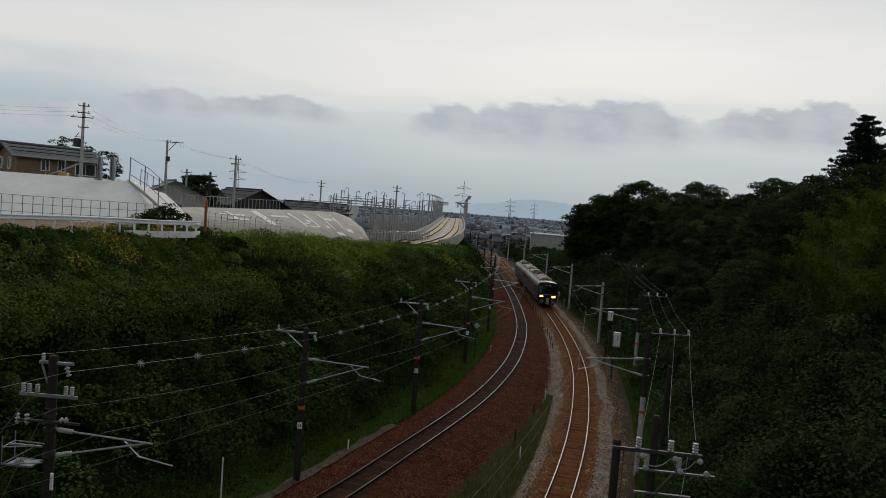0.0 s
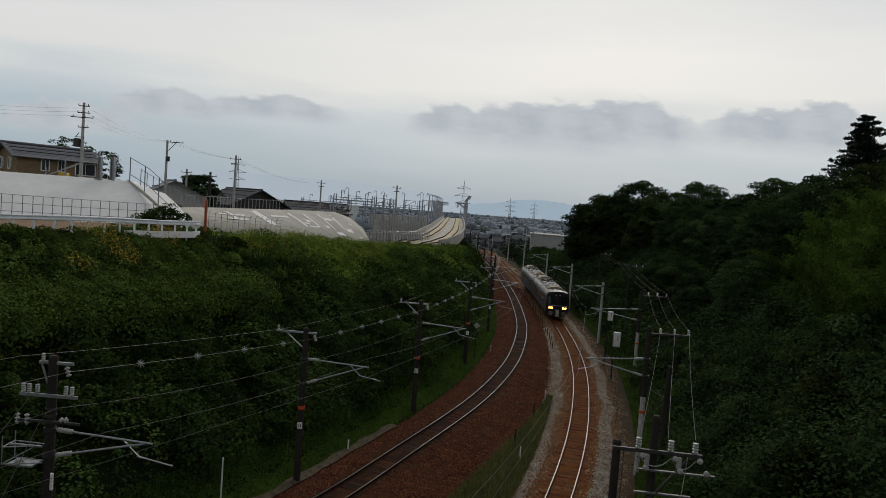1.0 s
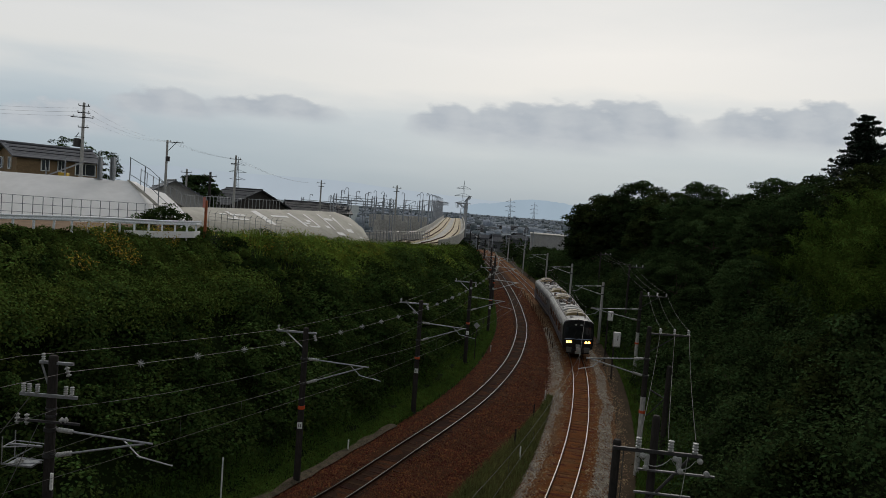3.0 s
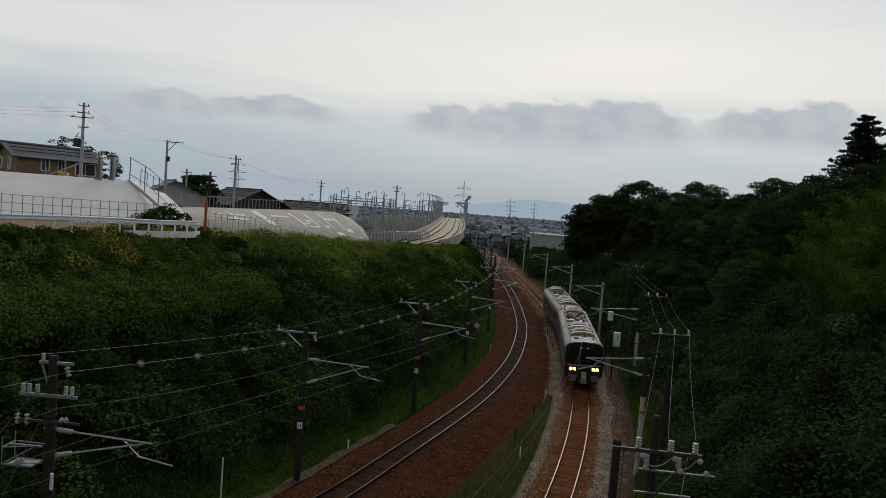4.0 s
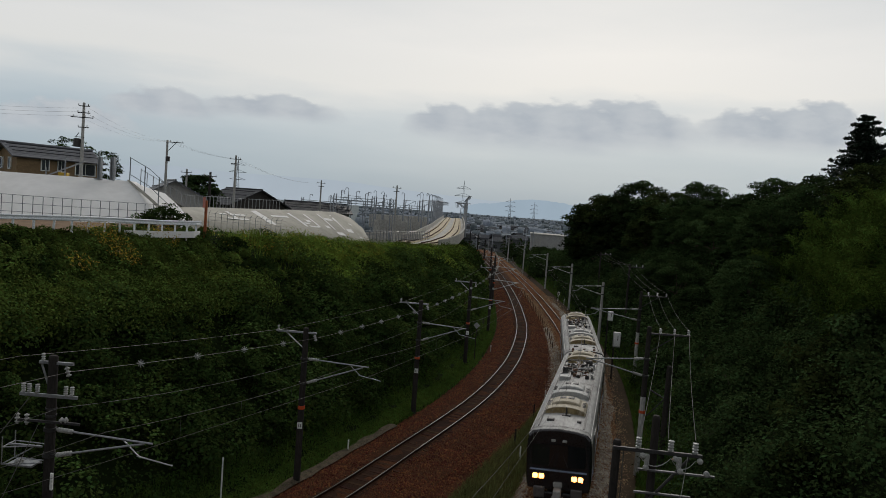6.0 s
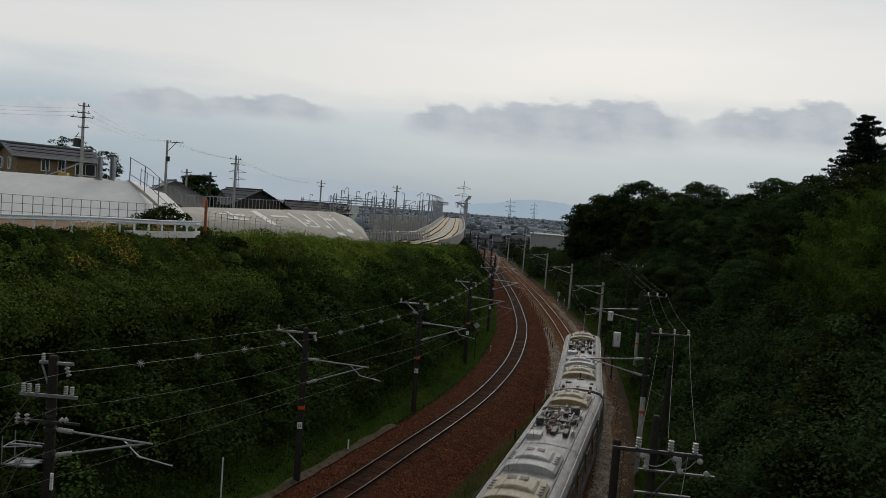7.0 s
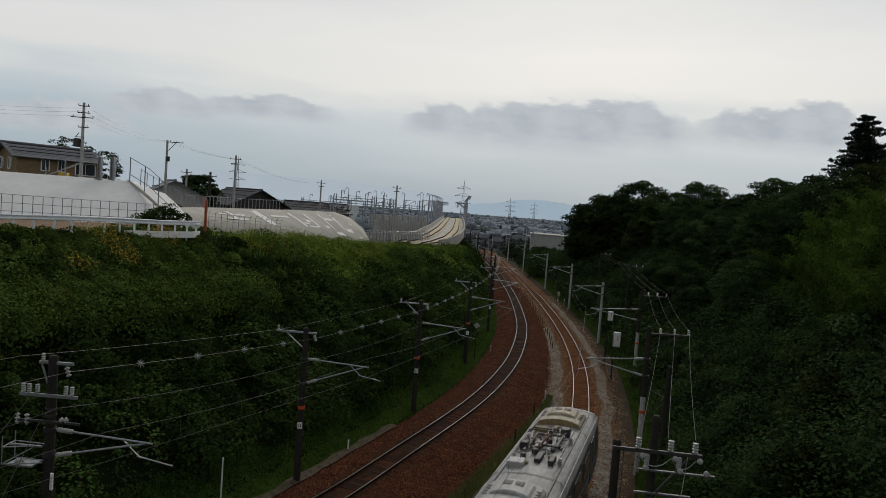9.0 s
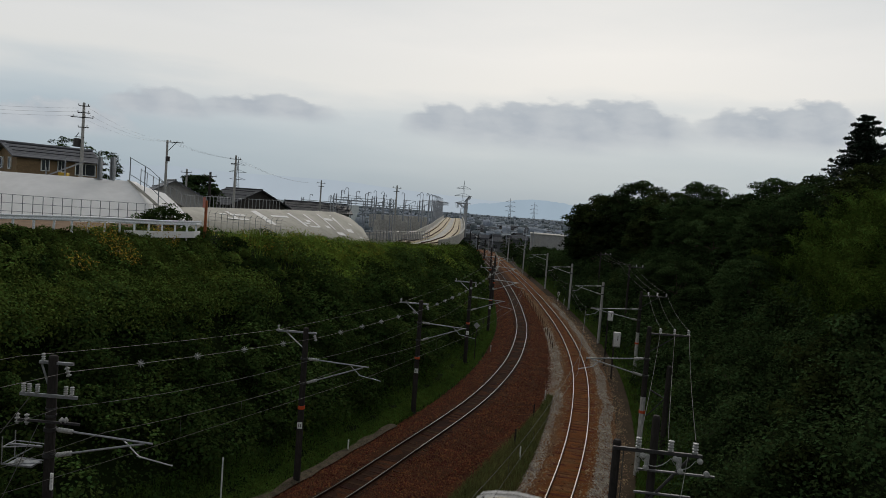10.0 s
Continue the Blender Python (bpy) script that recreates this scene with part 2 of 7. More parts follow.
def leaf_mesh(name, P, size, normal, material, rng, aspect=0.7, spread=0.8, tone=None):
    """Folded diamond leaves at the points P, facing roughly along normal."""
    n = len(P)
    nn = normal + rng.normal(0, spread, (n, 3))
    nn /= np.linalg.norm(nn, axis=1)[:, None] + 1e-9
    a = rng.normal(0, 1, (n, 3))
    u = np.cross(nn, a)
    u /= np.linalg.norm(u, axis=1)[:, None] + 1e-9
    v = np.cross(nn, u)
    s = (size if np.ndim(size) else np.full(n, size)) * rng.uniform(0.6, 1.35, n)
    s = s[:, None]
    fold = nn * s * 0.12
    V = np.stack([P - u * s * 0.5, P + v * s * 0.5 * aspect - fold, P + u * s * 0.5, P - v * s * 0.5 * aspect - fold], 1).reshape(-1, 3)
    F = np.arange(n * 4).reshape(n, 4)
    me = raw_mesh(name, V, F, material)
    if tone is not None:
        me.attributes.new("tone", "FLOAT", "POINT").data.foreach_set("value", np.repeat(tone, 4).astype(np.float32))
    return me


def wav(x, y, seed=0):
    """Cheap smooth bumps, about -1 to 1."""
    s = seed * 1.7
    return (np.sin(x * 0.9 + s + 1.3 * np.sin(y * 0.53 + s)) + np.sin(y * 1.1 - s + 1.7 * np.sin(x * 0.41 + 2 * s)) + np.sin((x + y) * 0.63 + 3 * s) * 0.8) / 2.8


# ---- plan: the two tracks and the ground ----
def curve_through(pts):
    """Smooth x(y) table through plan points, by a cubic Hermite curve."""
    p = np.array(pts, float)
    y, x = p[:, 1], p[:, 0]
    m = np.gradient(x, y)
    out_y = np.arange(y[0], y[-1], 0.25)
    k = np.clip(np.searchsorted(y, out_y, "right") - 1, 0, len(y) - 2)
    h = y[k + 1] - y[k]
    t = (out_y - y[k]) / h
    out_x = (2 * t**3 - 3 * t**2 + 1) * x[k] + (t**3 - 2 * t**2 + t) * h * m[k] + (-2 * t**3 + 3 * t**2) * x[k + 1] + (t**3 - t**2) * h * m[k + 1]
    ker = np.ones(11) / 11
    pad = np.concatenate([np.full(5, out_x[0]) + (out_x[1] - out_x[0]) * np.arange(-5, 0), out_x, out_x[-1] + (out_x[-1] - out_x[-2]) * np.arange(1, 6)])
    return out_y, np.convolve(pad, ker, "valid")


YR, XRT = curve_through([(-22, -50), (-9.5, -14), (0.3, 15.2), (3.3, 23.8), (6.18, 32.6), (8.1, 39.4), (10.95, 52.2), (12.7, 62.6), (13.8, 72.5), (14.6, 83.1),
                         (15.3, 98.8), (15.8, 119), (16.0, 149), (15.8, 182), (15.3, 215), (13.5, 250), (8, 300), (-2, 360)])
YL, XLT = curve_through([(-60, -50), (-28, -10), (-14.0, 11), (-8.5, 22.5), (-4.17, 30.7), (-1.46, 37.3), (3.4, 50.05), (6.2, 60.2), (8.75, 74.2), (9.75, 82.1),
                         (10.8, 96.4), (11.65, 116.3), (12.0, 134.6), (12.0, 182), (11.5, 215), (9.7, 250), (4.2, 300), (-6, 360)])


def xr(y):
    return np.interp(y, YR, XRT)


def xl(y):
    return np.interp(y, YL, XLT)


def crest_h(y):
    return np.interp(y, [-50, 50, 62, 85, 110, 130, 170, 215, 260], [10.1, 10.0, 9.5, 7.9, 6.7, 5.8, 3.5, 1.0, 0.0])


def crest_o(y):
    return np.interp(y, [-50, 60, 85, 110, 130, 170, 215], [19.5, 19.5, 18.0, 12.0, 9.0, 8.0, 7.0])


def hill_h(y):
    return np.interp(y, [-50, 20, 60, 100, 140, 170, 230, 280], [13, 13, 12, 10, 7, 3, 0.6, -0.5])


def ground(x, y):
    x, y = np.asarray(x, float), np.asarray(y, float)
    dl, dr = xl(y) - x, x - xr(y)
    z = np.full(np.broadcast(x, y).shape, -0.62)
    f0 = 4.6
    tl = np.clip((dl - f0) / np.maximum(crest_o(y) - f0, 1), 0, 1)
    z = np.where(dl > 2, -0.62 + np.clip((dl - 2) / 3, 0, 1) * 0.35, z)
    z = z + tl * (crest_h(y) + 0.2) + np.where(tl > 0, 0.15 * wav(x, y, 1) * np.minimum(tl * 4, 1), 0)
    tr = np.clip((dr - 4.2) / 17.0, 0, 1)
    z = np.where(dr > 2.2, z + np.clip((dr - 2.2) / 2.0, 0, 1) * 0.25, z)
    z = z + tr * hill_h(y) + np.where(tr > 0, 0.3 * wav(x, y, 2) * np.minimum(tr * 4, 1), 0)
    far = np.clip((y - 240) / 160, 0, 1)
    return z * (1 - far) - 9.0 * far


def build_ground():
    # one sheet: dense near the cutting, reaching to the horizon
    xs = np.concatenate([[-4000, -1500, -600, -250, -120], np.arange(-80, 80.1, 1.0), [120, 250, 600, 1500, 4000]])
    ys = np.concatenate([[-2000, -500, -150], np.arange(-50, 180, 1.25), np.arange(180, 400, 5), [450, 550, 800, 1300, 2200, 4500]])
    X, Y = np.meshgrid(xs, ys)
    Z = ground(X, np.clip(Y, -50, None))
    V = np.stack([X, Y, Z], -1).reshape(-1, 3)
    a, b = len(ys), len(xs)
    i = np.arange(a * b).reshape(a, b)
    F = np.stack([i[:-1, :-1], i[:-1, 1:], i[1:, 1:], i[1:, :-1]], -1).reshape(-1, 4)
    ob = new("ground", raw_mesh("ground", V, F, M["soil_in_shade"]))
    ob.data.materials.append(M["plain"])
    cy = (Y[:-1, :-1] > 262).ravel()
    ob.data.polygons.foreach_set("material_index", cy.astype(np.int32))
    tagged(ob, "earth ground along a railway cutting, near-black with leaf shade in its colour", "ground", kind="structure")


def offset_line(xf, ys, off):
    """Plan points beside a track, off metres to its right."""
    x = xf(ys)
    dx = (xf(ys + 0.5) - xf(ys - 0.5))
    n = np.sqrt(dx**2 + 1)
    return x + off / n, ys - off * dx / n


def bed(name, xf, y0, y1, prof, material, label, wob=0.0, step=1.0):
    ys = np.arange(y0, y1, step)
    rows = []
    for off, z in prof:
        x, y = offset_line(xf, ys, off)
        w = wob * wav(x * 2.3, y * 2.3, off) if wob else 0
        rows.append(np.stack([x + w, y, np.full_like(x, z) + (0.04 * wav(x * 4, y * 4, 3) if abs(z + 0.2) > 0.02 else 0)], 1))
    A = np.stack(rows, 1)
    a, b = A.shape[:2]
    i = np.arange(a * b).reshape(a, b)
    F = np.stack([i[:-1, :-1], i[:-1, 1:], i[1:, 1:], i[1:, :-1]], -1).reshape(-1, 4)
    ob = new(name, raw_mesh(name, A.reshape(-1, 3), F, material))
    return tagged(ob, label, "ballast" if "ballast" in name else "path", kind="structure")


def railway(name, xf, label, rail_mat, sleeper_mat):
    root = thing(name, Matrix(), label, "railway track", "tracks in the cutting", "structure")
    ys = np.concatenate([np.arange(-48, 190, 0.8), np.arange(190, 249, 3.0)])
    for side in (-0.5665, 0.5665):
        x, y = offset_line(xf, ys, side)
        head = [(-0.034, 0.0), (-0.026, 0.012), (0.026, 0.012), (0.034, 0.0), (0.034, -0.03), (-0.034, -0.03)]
        web = [(-0.012, -0.03), (0.012, -0.03), (0.012, -0.12), (0.065, -0.14), (0.065, -0.15), (-0.065, -0.15), (-0.065, -0.14), (-0.012, -0.12)]
        bm = bmesh.new()
        strip(bm, [[(px + o, py, z - 0.012) for o, z in head] for px, py in zip(x, y)], True)
        r = part("rail", bm, rail_mat, root, "polished steel running rail")
        bm = bmesh.new()
        strip(bm, [[(px + o, py, z - 0.012) for o, z in web] for px, py in zip(x, y)], True)
        part("rail_web", bm, M["rail_side"], r, "rusty rail web and foot")
    bm = bmesh.new()
    box(bm, (0, 0, -0.215), (2.0, 0.22, 0.13), 0.015)
    for s in (-0.5665, 0.5665):
        for d in (-0.11, 0.11):
            box(bm, (s + d, 0, -0.143), (0.07, 0.12, 0.03))
    sleeper_mesh = bpy.data.meshes.new("sleeper")
    bm.to_mesh(sleeper_mesh)
    bm.free()
    sleeper_mesh.materials.append(sleeper_mat)
    y, far = 14.0, bmesh.new()
    while y < 190:
        dx = float(xf(y + 0.5) - xf(y - 0.5))
        m = Matrix.Translation((float(xf(y)), y, 0)) @ Matrix.Rotation(-math.atan(dx), 4, "Z") @ pose(0, random.uniform(-0.03, 0.03), random.uniform(-0.006, 0.006), 0, 0, random.uniform(-0.6, 0.6))
        if y < 120:
            ob = new("sleeper", sleeper_mesh)
            ob.parent = root
            ob.matrix_world = m
        else:
            box(far, (0, 0, -0.2), (2.0, 0.22, 0.1), 0, m)
        y += 0.62 / math.sqrt(1 + dx * dx)
    part("distant_sleepers", far, sleeper_mat, root)["kind"] = "stuff"
    return root


OUTER = [(-3.3, -0.62), (-2.6, -0.45), (-1.7, -0.2), (-1.2, -0.17), (1.2, -0.17), (1.7, -0.2), (3.0, -0.44), (5.6, -0.5)]
INNER = [(-3.3, -0.6), (-2.3, -0.45), (-1.6, -0.2), (-1.2, -0.17), (1.2, -0.17), (1.6, -0.2), (2.4, -0.43), (3.2, -0.4)]


def stones(name, xf, y0, y1, o0, o1, count, prof, label, rng, size=0.07, material="stone"):
    """Loose stones lying on the slopes of a ballast bed."""
    y = y0 + (y1 - y0) * rng.uniform(0, 1, count) ** 1.5
    off = o0 + (o1 - o0) * (rng.uniform(0, 1, count) + rng.normal(0, 0.07, count)) + 0.2 * wav(y * 0.7, y * 0.3, 5)
    ok = np.abs(np.abs(off) - 0.57) > 0.12
    y, off = y[ok], off[ok]
    count = len(y)
    x = xf(y) + off * np.sqrt(1 + (xf(y + 0.5) - xf(y - 0.5)) ** 2)
    z = np.interp(off, [p[0] for p in prof], [p[1] for p in prof])
    s = size * rng.uniform(0.5, 1.5, count) * np.maximum(1, y / 60) ** 0.4
    a = rng.uniform(0, 6.28, count)
    c, d = np.cos(a), np.sin(a)
    base = np.array([(1, 0, -0.3), (0, 1, -0.3), (-1, 0, -0.3), (0, -1, -0.3), (0.1, 0, 0.75)], float)
    B = base[None] * rng.uniform(0.6, 1.2, (count, 5, 1)) * s[:, None, None]
    V = np.stack([B[..., 0] * c[:, None] - B[..., 1] * d[:, None], B[..., 0] * d[:, None] + B[..., 1] * c[:, None], B[..., 2]], -1) + np.stack([x, y, z + s * 0.15], 1)[:, None]
    tri = np.array([(0, 1, 4), (1, 2, 4), (2, 3, 4), (3, 0, 4)])
    F = (np.arange(count)[:, None, None] * 5 + tri[None]).reshape(-1, 3)
    ob = new(name, raw_mesh(name, V.reshape(-1, 3), F, M[material]))
    return tagged(ob, label, "gravel", kind="stuff")


rng = np.random.default_rng(7)
build_ground()
bed("ballast_middle", lambda y: (xl(y) + xr(y)) / 2, -45, 248, [(-6, -0.60), (-3, -0.5), (0, -0.46), (3, -0.5), (6, -0.6)], M["ballast"], "rusty red-brown ballast between the tracks", 0.0, 1.5)
bed("ballast_outer", xl, -45, 248, [(-3.3, -0.62), (-2.6, -0.45), (-1.7, -0.2), (-1.2, -0.17), (1.2, -0.17), (1.7, -0.2), (3.0, -0.44)], M["ballast"], "rust-stained ballast bed under the curved track", 0.06)
bed("ballast_inner", xr, -45, 248, [(-2.9, -0.62), (-2.3, -0.45), (-1.6, -0.2), (-1.2, -0.17), (1.2, -0.17), (1.6, -0.2), (2.4, -0.44), (3.0, -0.6)], M["ballast_tan"], "tan and grey ballast bed under the track", 0.06)
bed("path_inner", xr, -45, 200, [(2.3, -0.43), (2.9, -0.40), (3.6, -0.34), (4.4, -0.2)], M["path"], "trodden earth path beside the ballast", 0.1)
bed("path_outer", xl, -45, 43, [(-3.12, -0.32), (-2.9, -0.30), (-2.6, -0.37)], M["kerb_grey"], "narrow grey concrete gutter beside the ballast", 0.1)
railway("railway_track", xl, "curved single railway track with dull worn rails on rusty ballast", M["rail_worn"], M["sleeper_dark"])
railway("railway_track", xr, "railway track with shiny rails on brown sleepers and tan ballast", M["rail"], M["sleeper"])


stones("gravel_verge", xr, 22, 110, 1.4, 2.15, 10000, INNER, "strip of pale grey stones beside the track", rng, 0.065)
stones("gravel_verge", xr, 22, 85, -2.9, -1.45, 11500, INNER, "strip of pale grey stones beside the track", rng, 0.065)
stones("ballast_stones", xl, 22, 130, -3.1, -0.9, 23000, OUTER, "loose rusty ballast stones beside the rail", rng, 0.06, "stone_rust")
stones("ballast_stones", xl, 22, 130, 0.85, 4.8, 42000, OUTER, "loose rusty ballast stones between the tracks", rng, 0.06, "stone_rust")
stones("ballast_stones", xr, 22, 120, -2.6, -0.75, 11000, INNER, "loose tan ballast stones beside the rail", rng, 0.055, "stone_tan")
stones("ballast_stones", xr, 22, 120, 0.75, 3.1, 13000, INNER, "loose tan ballast stones beside the rail", rng, 0.055, "stone_tan")
stones("ballast_stones", xr, 22, 120, -1.2, 1.2, 9000, INNER, "loose rusty ballast stones between the rails", rng, 0.05, "stone_rust")
bed("ballast_orange_strip", xr, -45, 240, [(-1.15, -0.162), (-0.4, -0.160), (0.4, -0.160), (1.15, -0.162)], M["ballast_orange"], "orange rust-stained ballast between the rails", 0.0)
bed("ballast_dark_strip", xl, -45, 240, [(-0.85, -0.166), (-0.3, -0.162), (0.3, -0.162), (0.85, -0.166)], M["ballast_dark"], "dark oily ballast between the rails", 0.0)


# ---- plants ----
def cover(name, material, label, category, y0, y1, o0, o1, side, density, size, lump, lift, rng, aspect=0.75, spread=0.7, near=None, seed=3, mask=None, up=1.0):
    """Leaves in lumps over the sloping ground; offsets are from the outer track (side -1) or the inner (side 1)."""
    y = rng.uniform(y0, y1, int((y1 - y0) * 17 * density))
    keep = rng.uniform(0, 1, len(y)) < 1 / np.maximum((y / 45.0), 0.8) ** 1.1
    y = y[keep]
    k0 = o0(y) if callable(o0) else o0
    k1 = o1(y) if callable(o1) else o1
    o = k0 + (k1 - k0) * rng.uniform(0, 1, len(y))
    x = xl(y) - o if side < 0 else xr(y) + o
    if mask is not None:
        q = mask(x, y, rng)
        x, y = x[q], y[q]
    z = ground(x, y)
    e = 0.4
    nx, ny = (ground(x - e, y) - ground(x + e, y)) / (2 * e), (ground(x, y - e) - ground(x, y + e)) / (2 * e)
    b = wav(x * 0.8, y * 0.8, seed) * 0.5 + wav(x * 2.1, y * 2.1, seed + 1) * 0.35 + wav(x * 0.3, y * 0.3, seed + 2) * 0.5
    d = lift + lump * np.clip(b + 0.25, -0.35, 1.4)
    thin = rng.uniform(0, 1, len(x)) < np.clip(0.72 + 0.6 * b, 0.34, 1.0)
    x, y, z, nx, ny, d = x[thin], y[thin], z[thin], nx[thin], ny[thin], d[thin]
    t = rng.uniform(0, 1, len(x)) ** 0.35
    # leaves follow the mounds' own shape
    def bulge(px, py):
        return lump * (wav(px * 0.8, py * 0.8, seed) * 0.5 + wav(px * 2.1, py * 2.1, seed + 1) * 0.35 + wav(px * 0.3, py * 0.3, seed + 2) * 0.5)
    nx = nx - (bulge(x + 0.15, y) - bulge(x - 0.15, y)) / 0.3
    ny = ny - (bulge(x, y + 0.15) - bulge(x, y - 0.15)) / 0.3
    nrm = np.stack([nx, ny, np.full_like(nx, up)], 1)
    nrm /= np.linalg.norm(nrm, axis=1)[:, None]
    P = np.stack([x, y, z], 1) + nrm * (np.maximum(d, 0.05) * t)[:, None]
    P[:, 2] += 0.05
    sz = size * np.maximum(y / 45.0, 0.8) ** 0.55
    ob = new(name, leaf_mesh(name, P, sz, nrm * 0.9, material, rng, aspect, spread))
    return tagged(ob, label, category, kind="stuff")


def blades(name, material, label, x, y, h, rng, width=0.03):
    """Grass: bent tapering blades."""
    n = len(x)
    z = ground(x, y) - 0.02
    a = rng.uniform(0, 2 * np.pi, n)
    d = np.stack([np.cos(a), np.sin(a), np.zeros(n)], 1)
    s = np.stack([-np.sin(a), np.cos(a), np.zeros(n)], 1) * width
    hh = (h * rng.uniform(0.5, 1.3, n))[:, None]
    B = np.stack([x, y, z], 1)
    up = np.array([0, 0, 1.0])
    mid = B + up * hh * 0.6 + d * hh * 0.12
    tip = B + up * hh + d * hh * 0.4
    V = np.stack([B - s, B + s, mid + s * 0.7, tip, mid - s * 0.7], 1).reshape(-1, 3)
    i = np.arange(n)[:, None] * 5
    F = np.concatenate([i + np.array([[0, 1, 2]]), i + np.array([[0, 2, 4]]), i + np.array([[4, 2, 3]])], 0)
    ob = new(name, raw_mesh(name, V, F, material))
    return tagged(ob, label, "grass", kind="stuff")


def mid_points(n, rng):
    """Rough ground that widens between the tracks towards the bridge."""
    y = rng.uniform(14, 54, n)
    a, b = xl(y) + 4.6, xr(y) - 2.2
    x = a + (b - a) * rng.uniform(0, 1, n)
    ok = b - a > 0.1
    return x[ok], y[ok]


mx, my = mid_points(38000, rng)
blades("tussock_grass", M["dry_grass"], "rough dry green tussock grass between the tracks", mx, my, 0.6, rng, 0.022)
mx, my = mid_points(5000, rng)
ob = new("low_weeds", leaf_mesh("low_weeds", np.stack([mx, my, ground(mx, my) + rng.uniform(0.05, 0.7, len(mx)) * np.clip(wav(mx, my, 8) + 0.4, 0.1, 1)], 1), 0.17, np.tile([0, 0, 0.9], (len(mx), 1)), M["leaf"], rng))
tagged(ob, "low dark weeds among the grass between the tracks", "weeds", kind="stuff")
gy = rng.uniform(22, 150, 60000)
gy = gy[rng.uniform(0, 1, len(gy)) < np.minimum(1, 45 / gy)]
gx = xl(gy) - rng.uniform(3.0, 6.2, len(gy))
blades("verge_grass", M["grass"], "bright green grass verge at the foot of the bank", gx, gy, 0.22, rng, 0.022)
gy = rng.uniform(30, 190, 50000)
gy = gy[rng.uniform(0, 1, len(gy)) < np.minimum(1, 45 / gy)]
gx = xr(gy) + 3.6 + rng.uniform(0, 1, len(gy)) ** 1.5 * 3
blades("verge_grass", M["grass"], "green grass verge beside the earth path", gx, gy, 0.45, rng, 0.03)
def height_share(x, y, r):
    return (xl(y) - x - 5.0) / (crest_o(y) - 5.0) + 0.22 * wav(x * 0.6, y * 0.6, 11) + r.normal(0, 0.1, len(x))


def mounds(name, material, label, category, y0, y1, o0, o1, side, count, per, size, rad, rng, mask=None, flat=0.7, aspect=0.75, drape=1.5, gaps=-0.4, seed=31):
    """Leafy mounds draped down the slope, with dark hollows left between them."""
    y = rng.uniform(y0, y1, count)
    y = y[rng.uniform(0, 1, count) < 1 / np.maximum(y / 45.0, 0.8) ** 1.1]
    k0 = o0(y) if callable(o0) else o0
    k1 = o1(y) if callable(o1) else o1
    o = k0 + (k1 - k0) * rng.uniform(0, 1, len(y))
    x = xl(y) - o if side < 0 else xr(y) + o
    hollow = wav(x * 1.25 + 0.6 * y, y * 0.9, seed) + 0.6 * wav(x * 0.5, y * 0.5, seed + 5) < gaps
    q = ~hollow if mask is None else ~hollow & mask(x, y, rng)
    x, y = x[q], y[q]
    e = 0.5
    nrm = np.stack([(ground(x - e, y) - ground(x + e, y)) / (2 * e), (ground(x, y - e) - ground(x, y + e)) / (2 * e), np.ones(len(x))], 1)
    nrm /= np.linalg.norm(nrm, axis=1)[:, None]
    axis = nrm + np.array([0, 0, 0.9])
    axis /= np.linalg.norm(axis, axis=1)[:, None]
    down = nrm * nrm[:, 2:3] - np.array([0, 0, 1.0]) + rng.normal(0, 0.25, nrm.shape)
    down -= axis * (down * axis).sum(1)[:, None]
    down /= np.linalg.norm(down, axis=1)[:, None] + 1e-6
    across = np.cross(axis, down)
    low = np.where((side < 0) & (y < 54) & (xl(y) - x > crest_o(y) - 4.5), 0.42, 1.0)
    r = low * rng.uniform(rad[0], rad[1], len(x)) * np.maximum(y / 45.0, 0.85) ** 0.35
    c = np.stack([x, y, ground(x, y)], 1) + nrm * (rng.uniform(0.0, 0.55, len(x)) * r)[:, None]
    d = rng.normal(0, 1, (len(x), per, 3))
    d /= np.linalg.norm(d, axis=2)[..., None]
    d[..., 2] = np.abs(d[..., 2]) * 1.1 - 0.12
    w = d * rng.uniform(0.72, 1.06, (len(x), per, 1)) * r[:, None, None]
    P = c[:, None] + across[:, None] * w[..., 0:1] + down[:, None] * w[..., 1:2] * drape + axis[:, None] * w[..., 2:3] * flat
    N_ = across[:, None] * d[..., 0:1] + down[:, None] * d[..., 1:2] * 0.7 + axis[:, None] * d[..., 2:3] * 1.2
    N_ = N_ * 0.85 + np.array([0, 0, 0.45])
    sz = np.repeat(size * np.maximum(y / 45.0, 0.8) ** 0.55, per)
    ob = new(name, leaf_mesh(name, P.reshape(-1, 3), sz, N_.reshape(-1, 3), material, rng, aspect, 0.4, np.repeat(rng.uniform(-0.6, 0.6, len(x)), per)))
    return tagged(ob, label, category, kind="stuff")


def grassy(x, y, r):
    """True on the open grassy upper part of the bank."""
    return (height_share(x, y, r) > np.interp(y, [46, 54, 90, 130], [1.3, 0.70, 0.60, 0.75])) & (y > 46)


# random lighter patches, plus painted light that grows with height on the bank
def lit_patch(x, y, r):
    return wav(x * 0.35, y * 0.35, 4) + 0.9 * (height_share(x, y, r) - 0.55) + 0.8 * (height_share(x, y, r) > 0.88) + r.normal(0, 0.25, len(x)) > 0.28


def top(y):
    return crest_o(y) + 0.2


